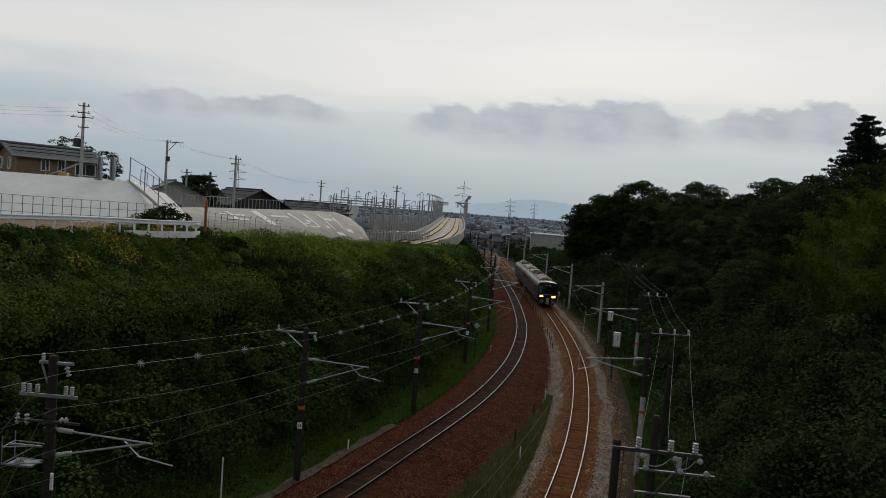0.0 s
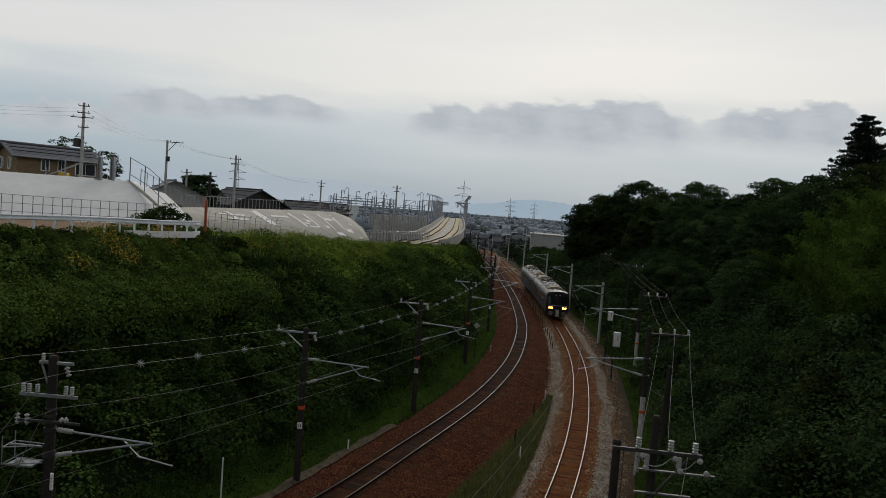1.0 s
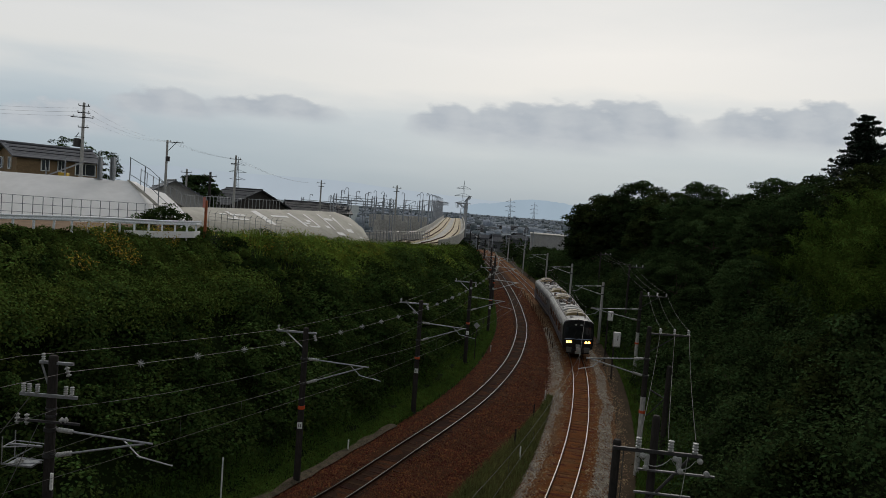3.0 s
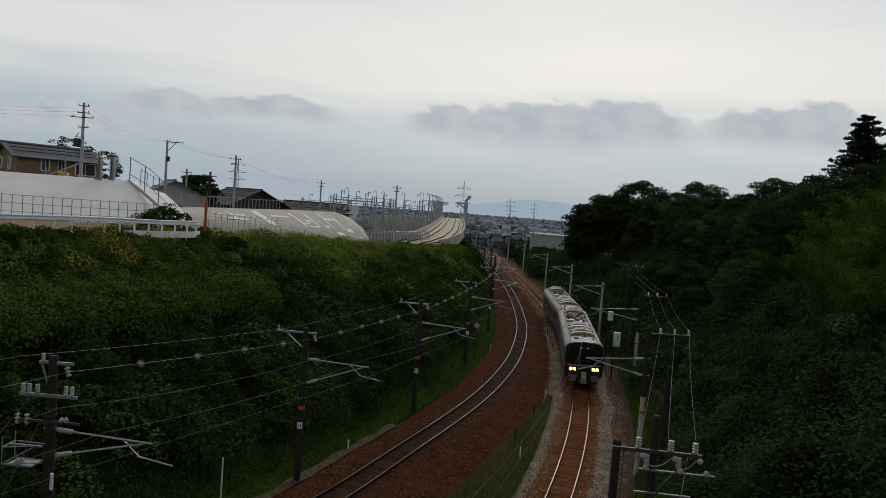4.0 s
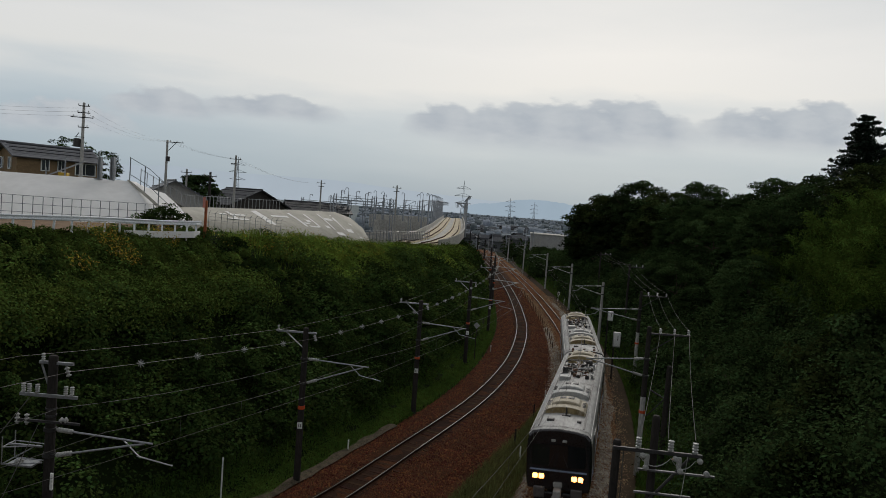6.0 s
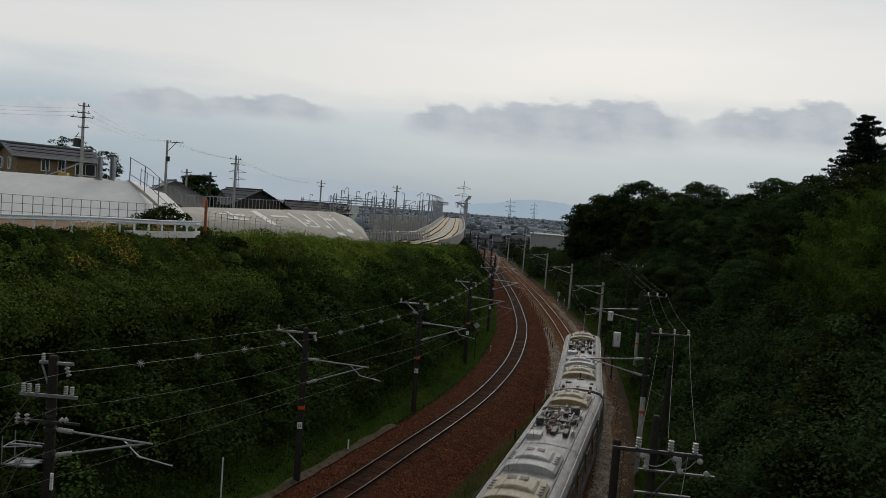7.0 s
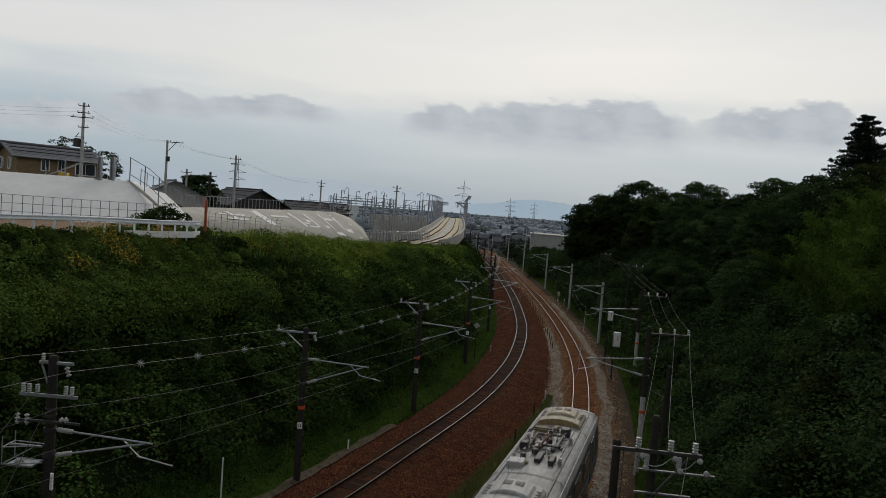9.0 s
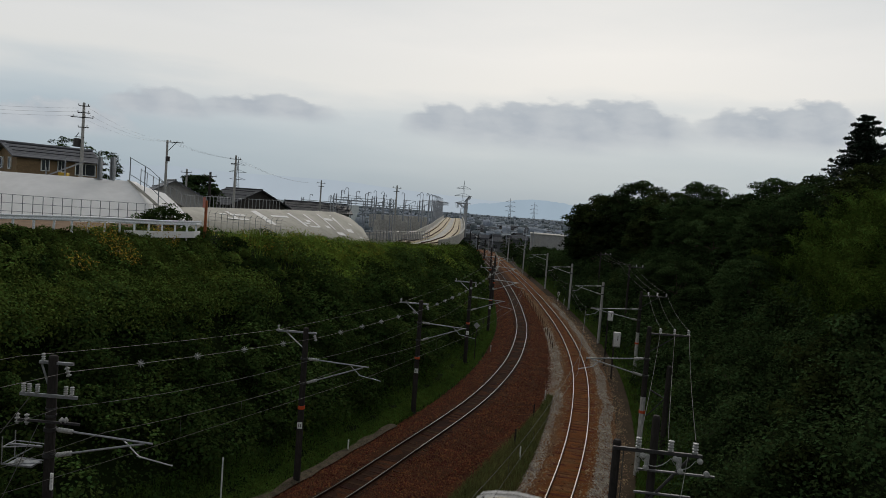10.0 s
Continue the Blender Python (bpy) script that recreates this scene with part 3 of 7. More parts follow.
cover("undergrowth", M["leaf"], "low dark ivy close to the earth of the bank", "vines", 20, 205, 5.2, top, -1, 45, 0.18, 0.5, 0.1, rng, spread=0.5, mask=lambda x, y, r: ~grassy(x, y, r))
mounds("kudzu_vines", M["leaf"], "dense dark green kudzu heaped on the cutting slope", "vines", 20, 205, 6.2, top, -1, 2900, 260, 0.19, (0.5, 1.5), rng, flat=1.0, mask=lambda x, y, r: ~grassy(x, y, r) & ~lit_patch(x, y, r))
mounds("kudzu_vines", M["leaf_lit"], "kudzu patches painted a lit lighter green, more of them up the slope", "vines", 20, 205, 6.2, top, -1, 3000, 240, 0.19, (0.45, 1.3), rng, flat=0.9, mask=lambda x, y, r: ~grassy(x, y, r) & lit_patch(x, y, r))
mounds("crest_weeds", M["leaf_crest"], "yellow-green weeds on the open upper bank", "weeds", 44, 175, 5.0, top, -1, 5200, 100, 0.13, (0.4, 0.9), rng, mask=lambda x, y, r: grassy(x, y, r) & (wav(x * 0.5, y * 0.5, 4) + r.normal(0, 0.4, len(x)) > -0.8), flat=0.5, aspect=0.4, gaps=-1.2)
mounds("crest_weeds", M["leaf_lit"], "green weeds among the grass of the upper bank", "weeds", 44, 175, 5.0, top, -1, 3000, 90, 0.16, (0.4, 0.9), rng, mask=lambda x, y, r: grassy(x, y, r) & (wav(x * 0.5, y * 0.5, 4) + r.normal(0, 0.4, len(x)) < -0.35), flat=0.6, gaps=-0.7)
mounds("crest_scrub", M["leaf_lit"], "low green scrub along the road edge of the bank", "scrub", 20, 47.5, lambda y: crest_o(y) - 5.5, top, -1, 2600, 150, 0.15, (0.7, 1.5), rng, flat=0.75, gaps=-1.0, seed=33)
cover("low_verge_weeds", M["grass"], "short bright green weeds at the foot of the bank", "weeds", 22, 150, 3.2, 6.3, -1, 130, 0.085, 0.12, 0.03, rng, 0.6, 0.5, seed=19)
# tall stalks and yellow blooms on the crest
ky = rng.uniform(46, 150, 60000)
ky = ky[rng.uniform(0, 1, len(ky)) < np.minimum(1, 45 / ky)]
kx = xl(ky) - crest_o(ky) + rng.uniform(-0.5, 7.5, len(ky))
q_ = grassy(kx, ky, rng)
kx, ky = kx[q_], ky[q_]
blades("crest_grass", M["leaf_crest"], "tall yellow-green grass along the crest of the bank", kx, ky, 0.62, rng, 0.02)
fy = np.concatenate([rng.uniform(36, 46, 4200), rng.uniform(48, 80, 2200)])
fx = xl(fy) - crest_o(fy) + rng.uniform(0.3, 3.2, len(fy))
ok = wav(fx * 1.3, fy * 1.3, 6) > 0.15
fx, fy = fx[ok], fy[ok]
ob = new("goldenrod", leaf_mesh("goldenrod", np.stack([fx, fy, ground(fx, fy) + rng.uniform(0.7, 1.25, len(fx))], 1), 0.1, np.tile([0.2, -0.5, 0.7], (len(fx), 1)), M["flower"], rng, 0.5))
tagged(ob, "yellow goldenrod blooms on the bank crest", "flowers", kind="stuff")
cover("undergrowth", M["leaf_tree"], "low dark ivy under the wooded slope", "vines", 18, 230, 4.9, 24, 1, 30, 0.2, 0.7, 0.1, rng, 0.75, 0.5, seed=15)
mounds("dark_vines", M["leaf_tree"], "dark climbing vines heaped on the wooded slope", "vines", 18, 200, 5.7, 20, 1, 2700, 230, 0.19, (0.6, 1.8), rng, flat=1.0)


def broad_tree(name, label, height, radius, material, seed, clumps=110, leaves=150, leaf=0.25):
    """Tapered trunk, forked limbs, and a crown of leaf clumps with gaps. Stands at the origin."""
    r = np.random.default_rng(seed)
    root = thing(name, Matrix(), label, "tree", "trees on the wooded slope")
    bm = bmesh.new()
    th = height * 0.42
    tube(bm, (0, 0, -0.6), (0.1, 0.05, th), radius * 0.07 + 0.06, radius * 0.045 + 0.03, 8)
    part("trunk", bm, M["bark"], root)
    P, Nn = [], []
    for i in range(clumps):
        a, v = r.uniform(0, 2 * np.pi), r.uniform(-0.95, 1.0)
        rr = np.sqrt(max(1 - v ** 2 * (0.9 if v > 0 else 0.45), 0.05)) * radius * r.uniform(0.55, 1.0)
        c = np.array([np.cos(a) * rr, np.sin(a) * rr, height * (0.53 + 0.42 * v * r.uniform(0.85, 1.08))])
        cr = radius * r.uniform(0.16, 0.33)
        if i < 9:
            bm = bmesh.new()
            k = th * r.uniform(0.55, 1.0)
            mid = np.array([c[0] * 0.45, c[1] * 0.45, (k + c[2]) / 2 + 0.2])
            tube(bm, (0.05, 0.03, k), mid, 0.07 * radius / 3, 0.05 * radius / 3, 5)
            tube(bm, mid, c, 0.05 * radius / 3, 0.02, 5)
            part("limb", bm, M["bark"], root)
        d = r.normal(0, 1, (leaves, 3))
        d /= np.linalg.norm(d, axis=1)[:, None]
        d[:, 2] = np.abs(d[:, 2]) * 0.95 - 0.18
        P.append(c + d * cr * r.uniform(0.7, 1.1, (leaves, 1)) * np.array([1.15, 1.15, 0.75]))
        Nn.append(d * 0.7 + np.array([0, 0, 0.6]))
    P, Nn = np.concatenate(P), np.concatenate(Nn)
    ob = new("crown", leaf_mesh("crown", P, leaf, Nn, material, r, 0.62, 0.45, np.repeat(r.uniform(-0.6, 0.6, clumps), leaves)))
    ob.parent = root
    return root


def conifer(name, label, height, radius, seed, lo=0.18):
    """Tall cedar: whorls of drooping boughs set with needle sprays, uneven, with sky between them."""
    r = np.random.default_rng(seed)
    root = thing(name, Matrix(), label, "tree", "trees on the wooded slope")
    bm = bmesh.new()
    tube(bm, (0, 0, -0.8), (0, 0, height * 0.985), 0.32, 0.03, 8)
    part("trunk", bm, M["bark"], root)
    P, Nn = [], []
    boughs = bmesh.new()
    z = height * lo
    while z < height * 0.985:
        f = (z / height - lo) / (1 - lo)
        for _ in range(6 if f < 0.8 else 4):
            a = r.uniform(0, 2 * np.pi)
            ln = radius * (1 - f) ** 0.8 * r.uniform(0.5, 1.15) + 0.35
            tipz = z + ln * (0.12 - 0.3 * (1 - f))
            e = np.array([np.cos(a) * ln, np.sin(a) * ln, tipz])
            s = np.array([0, 0, z])
            tube(boughs, s, e, 0.05 * (1 - f) + 0.012, 0.01, 4, False)
            k = int(240 * ln / radius) + 30
            t = r.uniform(0.15, 1.05, (k, 1))
            w = (1.1 - t) * 0.45 * min(ln, 3) + 0.08
            P.append(s + (e - s) * t + r.normal(0, 1, (k, 3)) * np.array([0.5, 0.5, 0.22]) * w)
            Nn.append(r.normal(0, 0.5, (k, 3)) + np.array([0, 0, 0.8]))
        z += r.uniform(0.35, 0.6) * (1.15 - 0.5 * f)
    part("boughs", boughs, M["bark"], root)
    P, Nn = np.concatenate(P), np.concatenate(Nn)
    ob = new("crown", leaf_mesh("crown", P, 0.42, Nn, M["needle"], r, 0.35, 0.5))
    ob.parent = root
    return root


def gz(x, y):
    return float(ground(np.array([x]), np.array([y]))[0])


def plant_woods():
    kinds = [broad_tree("broadleaf_tree", "dense dark green broadleaf tree on the wooded slope", 8.0, 3.4, M["leaf_tree"], 21),
             broad_tree("broadleaf_tree", "tall dark broadleaf tree on the wooded slope", 10.0, 3.6, M["leaf_tree"], 22),
             broad_tree("broadleaf_tree", "olive-green broadleaf tree on the wooded slope", 8.5, 3.8, M["leaf_warm"], 23),
             broad_tree("broadleaf_tree", "low spreading broadleaf tree on the wooded slope", 6.0, 3.2, M["leaf_tree"], 24)]
    spots = WOOD_SPOTS
    used = set()
    for i, (x, y, k, s) in enumerate(spots):
        m = pose(x, y, gz(x, y) - 0.2, 0, 0, (i * 67) % 360)
        if k not in used:
            used.add(k)
            kinds[k].matrix_world = m
            kinds[k].scale = (s, s, s)
        else:
            c = copy_thing(kinds[k], m)
            c.scale = (s, s, s)


def shrub(seed, material, label):
    r = np.random.default_rng(seed)
    root = thing("shrub", Matrix(), label, "shrub", "shrubs on the wooded slope")
    P, Nn = [], []
    for i in range(20):
        a, rr = r.uniform(0, 2 * np.pi), r.uniform(0, 1.5)
        c = np.array([np.cos(a) * rr, np.sin(a) * rr, r.uniform(0.3, 2.3) * (1 - 0.25 * rr)])
        if i < 4:
            bm = bmesh.new()
            tube(bm, (0, 0, -0.4), c, 0.06, 0.02, 5)
            part("stem", bm, M["bark"], root)
        d = r.normal(0, 1, (110, 3))
        d /= np.linalg.norm(d, axis=1)[:, None]
        d[:, 2] = np.abs(d[:, 2]) - 0.3
        P.append(c + d * r.uniform(0.45, 0.85) * r.uniform(0.7, 1.1, (110, 1)))
        Nn.append(d * 0.7 + np.array([0, 0, 0.6]))
    ob = new("foliage", leaf_mesh("foliage", np.concatenate(P), 0.2, np.concatenate(Nn), material, r, 0.65, 0.45, np.repeat(r.uniform(-0.55, 0.55, 20), 110)))
    ob.parent = root
    return root


def bamboo(seed):
    """A clump of thin arching culms with sprays of narrow leaves."""
    r = np.random.default_rng(seed)
    root = thing("bamboo_clump", Matrix(), "feathery light green bamboo clump with arching culms", "bamboo", "bamboo on the slope")
    P, Nn = [], []
    for i in range(11):
        a, h = r.uniform(0, 2 * np.pi), r.uniform(3.2, 5.2)
        b = np.array([r.uniform(-0.9, 0.9), r.uniform(-0.9, 0.9), -0.3])
        lean = np.array([np.cos(a), np.sin(a), 0]) * h * 0.32
        pts = [b + np.array([0, 0, h * t]) + lean * t ** 2.4 - np.array([0, 0, 0.18 * h * t ** 4]) for t in np.linspace(0, 1, 6)]
        bm = bmesh.new()
        for k in range(5):
            tube(bm, pts[k], pts[k + 1], 0.03 - 0.005 * k, 0.025 - 0.005 * k, 5, False)
        part("culm", bm, M["leaf_bamboo"], root)
        t = r.uniform(0.2, 1.0, 420)
        c = np.stack([np.interp(t, np.linspace(0, 1, 6), [p[j] for p in pts]) for j in range(3)], 1)
        P.append(c + r.normal(0, 1, (420, 3)) * np.array([0.36, 0.36, 0.26]) * (1.2 - t[:, None] * 0.75))
        Nn.append(r.normal(0, 0.6, (420, 3)) + np.array([0, 0, 0.5]))
    ob = new("foliage", leaf_mesh("foliage", np.concatenate(P), 0.2, np.concatenate(Nn), M["leaf_bamboo"], r, 0.24, 0.5, np.repeat(r.uniform(-0.6, 0.6, 11), 420)))
    ob.parent = root
    return root


def scatter(protos, spots):
    for i, (x, y, s) in enumerate(spots):
        m = pose(x, y, gz(x, y), 0, 0, (i * 83) % 360)
        ob = protos[i] if i < len(protos) else copy_thing(protos[i % len(protos)], m)
        ob.matrix_world = m
        ob.scale = (s, s, s)


rq = np.random.default_rng(17)
spots = []
for i in range(110):
    y = 24 + 120 * rq.uniform(0, 1) ** 1.3
    spots.append((float(xl(y)) - rq.uniform(6.0, max(7.0, float(crest_o(y)) - 5.5)), y, rq.uniform(0.38, 0.75)))
scatter([shrub(44, M["leaf"], "kudzu-covered mound on the bank"), shrub(45, M["leaf"], "dense green shrub on the bank"), shrub(46, M["leaf"], "leafy green shrub on the bank")], spots)
spots = []
for i in range(70):
    y = rq.uniform(24, 120)
    spots.append((float(xr(y)) + rq.uniform(6.5, 15) * (1 if y > 60 else 1.15), y, rq.uniform(0.6, 1.15)))
scatter([shrub(41, M["leaf_tree"], "dense dark shrub on the slope"), shrub(42, M["leaf_tree"], "dark shrub on the slope"), shrub(43, M["leaf_warm"], "olive shrub on the slope")], spots)
spots = []
for i in range(60):
    y = rq.uniform(30, 62)
    spots.append((float(xr(y)) + rq.uniform(14, 25), y, rq.uniform(0.6, 1.15)))
for i in range(26):
    y = rq.uniform(38, 64)
    spots.append((float(xr(y)) + rq.uniform(16.5, 27), y, rq.uniform(1.1, 1.5)))
scatter([bamboo(51), bamboo(52), bamboo(53)], spots)


SKYLINE = [(29.8, 150, 11.8), (30.2, 147, 14.8), (29.7, 142, 17.0), (31.4, 138, 18.2), (33.2, 134, 17.8), (34.8, 130, 20.7), (36.5, 126, 17.9), (37.4, 120, 18.8), (37.0, 112, 17.9), (38.2, 108, 19.9), (39.7, 104, 18.1), (40.6, 100, 17.1), (41.9, 97, 18.7), (42.8, 94, 20.3), (42.8, 88, 18.1), (42.5, 84, 19.3)]
WOOD_SPOTS = []
rs = np.random.default_rng(5)
for row, (off, s0) in enumerate(((12.0, 0.75), (18.0, 0.95), (24.0, 1.05), (31.0, 1.1))):
    y = 58.0 + row * 2
    while y < (138 if row < 2 else 150):
        x = float(xr(y)) + off * (1.0 if y < 130 else max(0.55, 1 - (y - 130) / 160)) + rs.uniform(-1.5, 1.5)
        WOOD_SPOTS.append((x, y, int(rs.integers(0, 4)), s0 * rs.uniform(0.85, 1.2) * 0.86))
        y += rs.uniform(5.5, 8.5) * (1 + y / 300)
# the skyline trees, by the height of their tops
for i, (x, y, top) in enumerate(SKYLINE):
    k = (0, 1, 0, 2)[i % 4]
    WOOD_SPOTS.append((x, y, k, (top + 0.3 - gz(x, y)) / ((8.0, 10.0, 8.5)[k] * 1.0)))
plant_woods()
spots = []
for i in range(60):
    y = rq.uniform(120, 240)
    spots.append((float(xr(y)) + 4.5 + rq.uniform(0, 14), y, rq.uniform(0.8, 1.5)))
for i in range(30):
    y = rq.uniform(170, 245)
    spots.append((float(xl(y)) - 5.5 - rq.uniform(0, 9), y, rq.uniform(0.7, 1.3)))
scatter([shrub(47, M["leaf_tree"], "dark lineside shrub far along the track"), shrub(48, M["leaf"], "green lineside shrub far along the track")], spots)
for cx, cy, ct, cr, seed in ((42.9, 75.0, 26.0, 7.6, 31), (50.0, 77.0, 24.5, 6.5, 32)):
    cb = gz(cx, cy) - 0.3
    cedar = conifer("cedar_tree", "tall dark cedar rising above the wood", ct - cb, cr, seed, 0.05)
    cedar.matrix_world = pose(cx, cy, cb)


# ---- the train ----
def train_materials():
    M["car_roof"] = mat("light_grey_train_roof", (0.40, 0.40, 0.385), (0.25, 0.245, 0.235), 0.65, 0.0, scale=1.6, fine=9, stretch=(1, 0.25, 1))
    M["car_side"] = mat("stainless_train_side", (0.20, 0.205, 0.21), (0.14, 0.145, 0.15), 0.35, 0.6, scale=2, stretch=(1, 0.2, 3))
    M["car_black"] = mat("gloss_black_cab_paint", (0.012, 0.012, 0.014), (0.016, 0.016, 0.018), 0.2, scale=2, spec=0.5)
    M["car_glass"] = mat("dark_window_glass", (0.01, 0.011, 0.013), (0.014, 0.015, 0.017), 0.06, scale=2, spec=0.6)
    M["car_blue"] = mat("blue_stripe_paint", (0.025, 0.06, 0.17), (0.02, 0.05, 0.14), 0.4, scale=2)
    M["unit_ivory"] = mat("stained_ivory_roof_unit", (0.34, 0.27, 0.14), (0.21, 0.15, 0.07), 0.75, scale=1.1, c3=(0.44, 0.40, 0.32))
    M["unit_cream"] = mat("weathered_cream_roof_unit", (0.44, 0.40, 0.32), (0.34, 0.29, 0.20), 0.65, scale=1.4, c3=(0.46, 0.44, 0.39))
    M["unit_grey"] = mat("pale_grey_roof_unit", (0.42, 0.42, 0.405), (0.32, 0.315, 0.30), 0.6, scale=2)
    M["brown_kit"] = mat("rusty_brown_roof_gear", (0.16, 0.08, 0.05), (0.10, 0.06, 0.04), 0.8, scale=3)
    M["lamp"] = mat("lit_headlamp", (1.0, 0.42, 0.10), (1.0, 0.45, 0.12), 0.4, scale=2, emit=7.0)
    M["under"] = mat("dusty_underframe", (0.06, 0.05, 0.042), (0.04, 0.035, 0.03), 0.85, scale=2)


train_materials()
CAR_L, CAR_W = 19.7, 2.9


def body_section(top=3.62):
    half = CAR_W / 2
    return [(half - 0.06, 0.95), (half, 1.35), (half, 2.3), (half - 0.02, 2.95), (half - 0.07, 3.25), (half - 0.24, 3.44), (half - 0.7, 3.55), (0, top)]


def roof_unit(parent, y, material, face, label):
    """Arched roof air conditioner, its stained front panel at y, with a raised vented hood."""
    z0, ln = 3.5, 2.05
    arch = [(-0.98, -0.06), (-0.98, 0.13), (-0.88, 0.24), (-0.6, 0.34), (-0.3, 0.39), (0, 0.41), (0.3, 0.39), (0.6, 0.34), (0.88, 0.24), (0.98, 0.13), (0.98, -0.06)]
    bm = bmesh.new()
    vs = strip(bm, [[(x * k, y + dy, z0 + z * k) for x, z in arch] for dy, k in ((0.0, 0.985), (0.03, 1.0), (ln - 0.03, 1.0), (ln, 0.97))])
    bm.faces.new(vs[0])
    bm.faces.new(vs[-1][::-1])
    u = part("air_conditioner", bm, material, parent, label)
    bm = bmesh.new()
    rows = [[(x * 0.93, y + dy, z0 + 0.03 + max(z, 0) * 0.86) for x, z in arch] for dy in (-0.02, 0.01)]
    vs = strip(bm, rows)
    bm.faces.new(vs[0])
    part("end_panel", bm, face, u, "rust-stained arched end panel")
    bm = bmesh.new()
    vs = strip(bm, [[(x * 0.7, y + dy, z0 + 0.1 + (z * 0.72 + 0.14) * k) for x, z in arch] for dy, k in ((0.62, 0.85), (0.68, 1.0), (1.72, 1.0), (1.78, 0.85))])
    bm.faces.new(vs[0])
    bm.faces.new(vs[-1][::-1])
    hood = part("hood", bm, material, u, "raised arched hood")
    for dx in (-0.2, 0.2):
        bm = bmesh.new()
        box(bm, (dx, y + 1.38, z0 + 0.53), (0.3, 0.34, 0.03), 0.008)
        part("vent", bm, M["steel_dark"], hood, "dark vent slot")
    for sx in (-0.84, 0.84):
        for k in range(4):
            bm = bmesh.new()
            box(bm, (sx, y + 0.75 + 0.25 * k, z0 + 0.275), (0.2, 0.09, 0.03), 0.006, None)
            part("louvre", bm, M["steel_dark"], u)
    return u


def pantograph(parent, y, raised):
    z0 = 3.58
    bm = bmesh.new()
    for sx in (-0.55, 0.55):
        box(bm, (sx, y, z0 + 0.16), (0.07, 1.7, 0.07))
    for dy in (-0.75, 0.75):
        box(bm, (0, y + dy, z0 + 0.16), (1.2, 0.08, 0.07))
    base = part("pantograph_base", bm, M["steel_dark"], parent, "dark steel pantograph frame")
    for sx in (-0.5, 0.5):
        for dy in (-0.7, 0.7):
            bm = bmesh.new()
            lathe(bm, (sx, y + dy, z0 - 0.08), (0, 0, 1), [(0, 0.07), (0.05, 0.09), (0.08, 0.06), (0.12, 0.09), (0.15, 0.06), (0.2, 0.08)], 8)
            part("insulator", bm, M["porcelain"], base)
    bm = bmesh.new()
    kz, tz = (1.0, 1.62) if raised else (0.34, 0.5)
    knee = (0, y - 1.1, z0 + kz)
    tube(bm, (0, y + 0.5, z0 + 0.2), knee, 0.05, 0.04, 6)
    tube(bm, knee, (0, y + 0.15, z0 + tz), 0.035, 0.03, 6)
    tube(bm, (0.12, y + 0.4, z0 + 0.2), (0.1, y - 1.05, z0 + kz - 0.08), 0.018, None, 5)
    part("pantograph_arm", bm, M["steel"] if raised else M["brown_kit"], parent, "raised single-arm pantograph" if raised else "folded rusty pantograph arm")
    bm = bmesh.new()
    for dy in (0.0, 0.3):
        pts = [(-0.85, 0, -0.16), (-0.62, 0, -0.02), (-0.5, 0, 0), (0.5, 0, 0), (0.62, 0, -0.02), (0.85, 0, -0.16)]
        for a, b in zip(pts[:-1], pts[1:]):
            tube(bm, (a[0], y + dy, z0 + tz + 0.04 + a[2]), (b[0], y + dy, z0 + tz + 0.04 + b[2]), 0.025, None, 5)
    part("contact_strip", bm, M["steel_dark"], parent)


def bogie(parent, y):
    bm = bmesh.new()
    for sx in (-0.9, 0.9):
        box(bm, (sx, y, 0.5), (0.16, 2.7, 0.2), 0.03)
    box(bm, (0, y, 0.55), (1.8, 0.5, 0.22), 0.03)
    b = part("bogie", bm, M["under"], parent, "dusty grey bogie frame")
    for dy in (-1.05, 1.05):
        for sx in (-0.57, 0.57):
            bm = bmesh.new()
            lathe(bm, (sx - 0.06, y + dy, 0.43), (1, 0, 0), [(0, 0.36), (0.03, 0.43), (0.12, 0.43), (0.121, 0.2)], 16)
            part("wheel", bm, M["under"], b)
        bm = bmesh.new()
        tube(bm, (-0.6, y + dy, 0.43), (0.6, y + dy, 0.43), 0.08)
        part("axle", bm, M["under"], b)


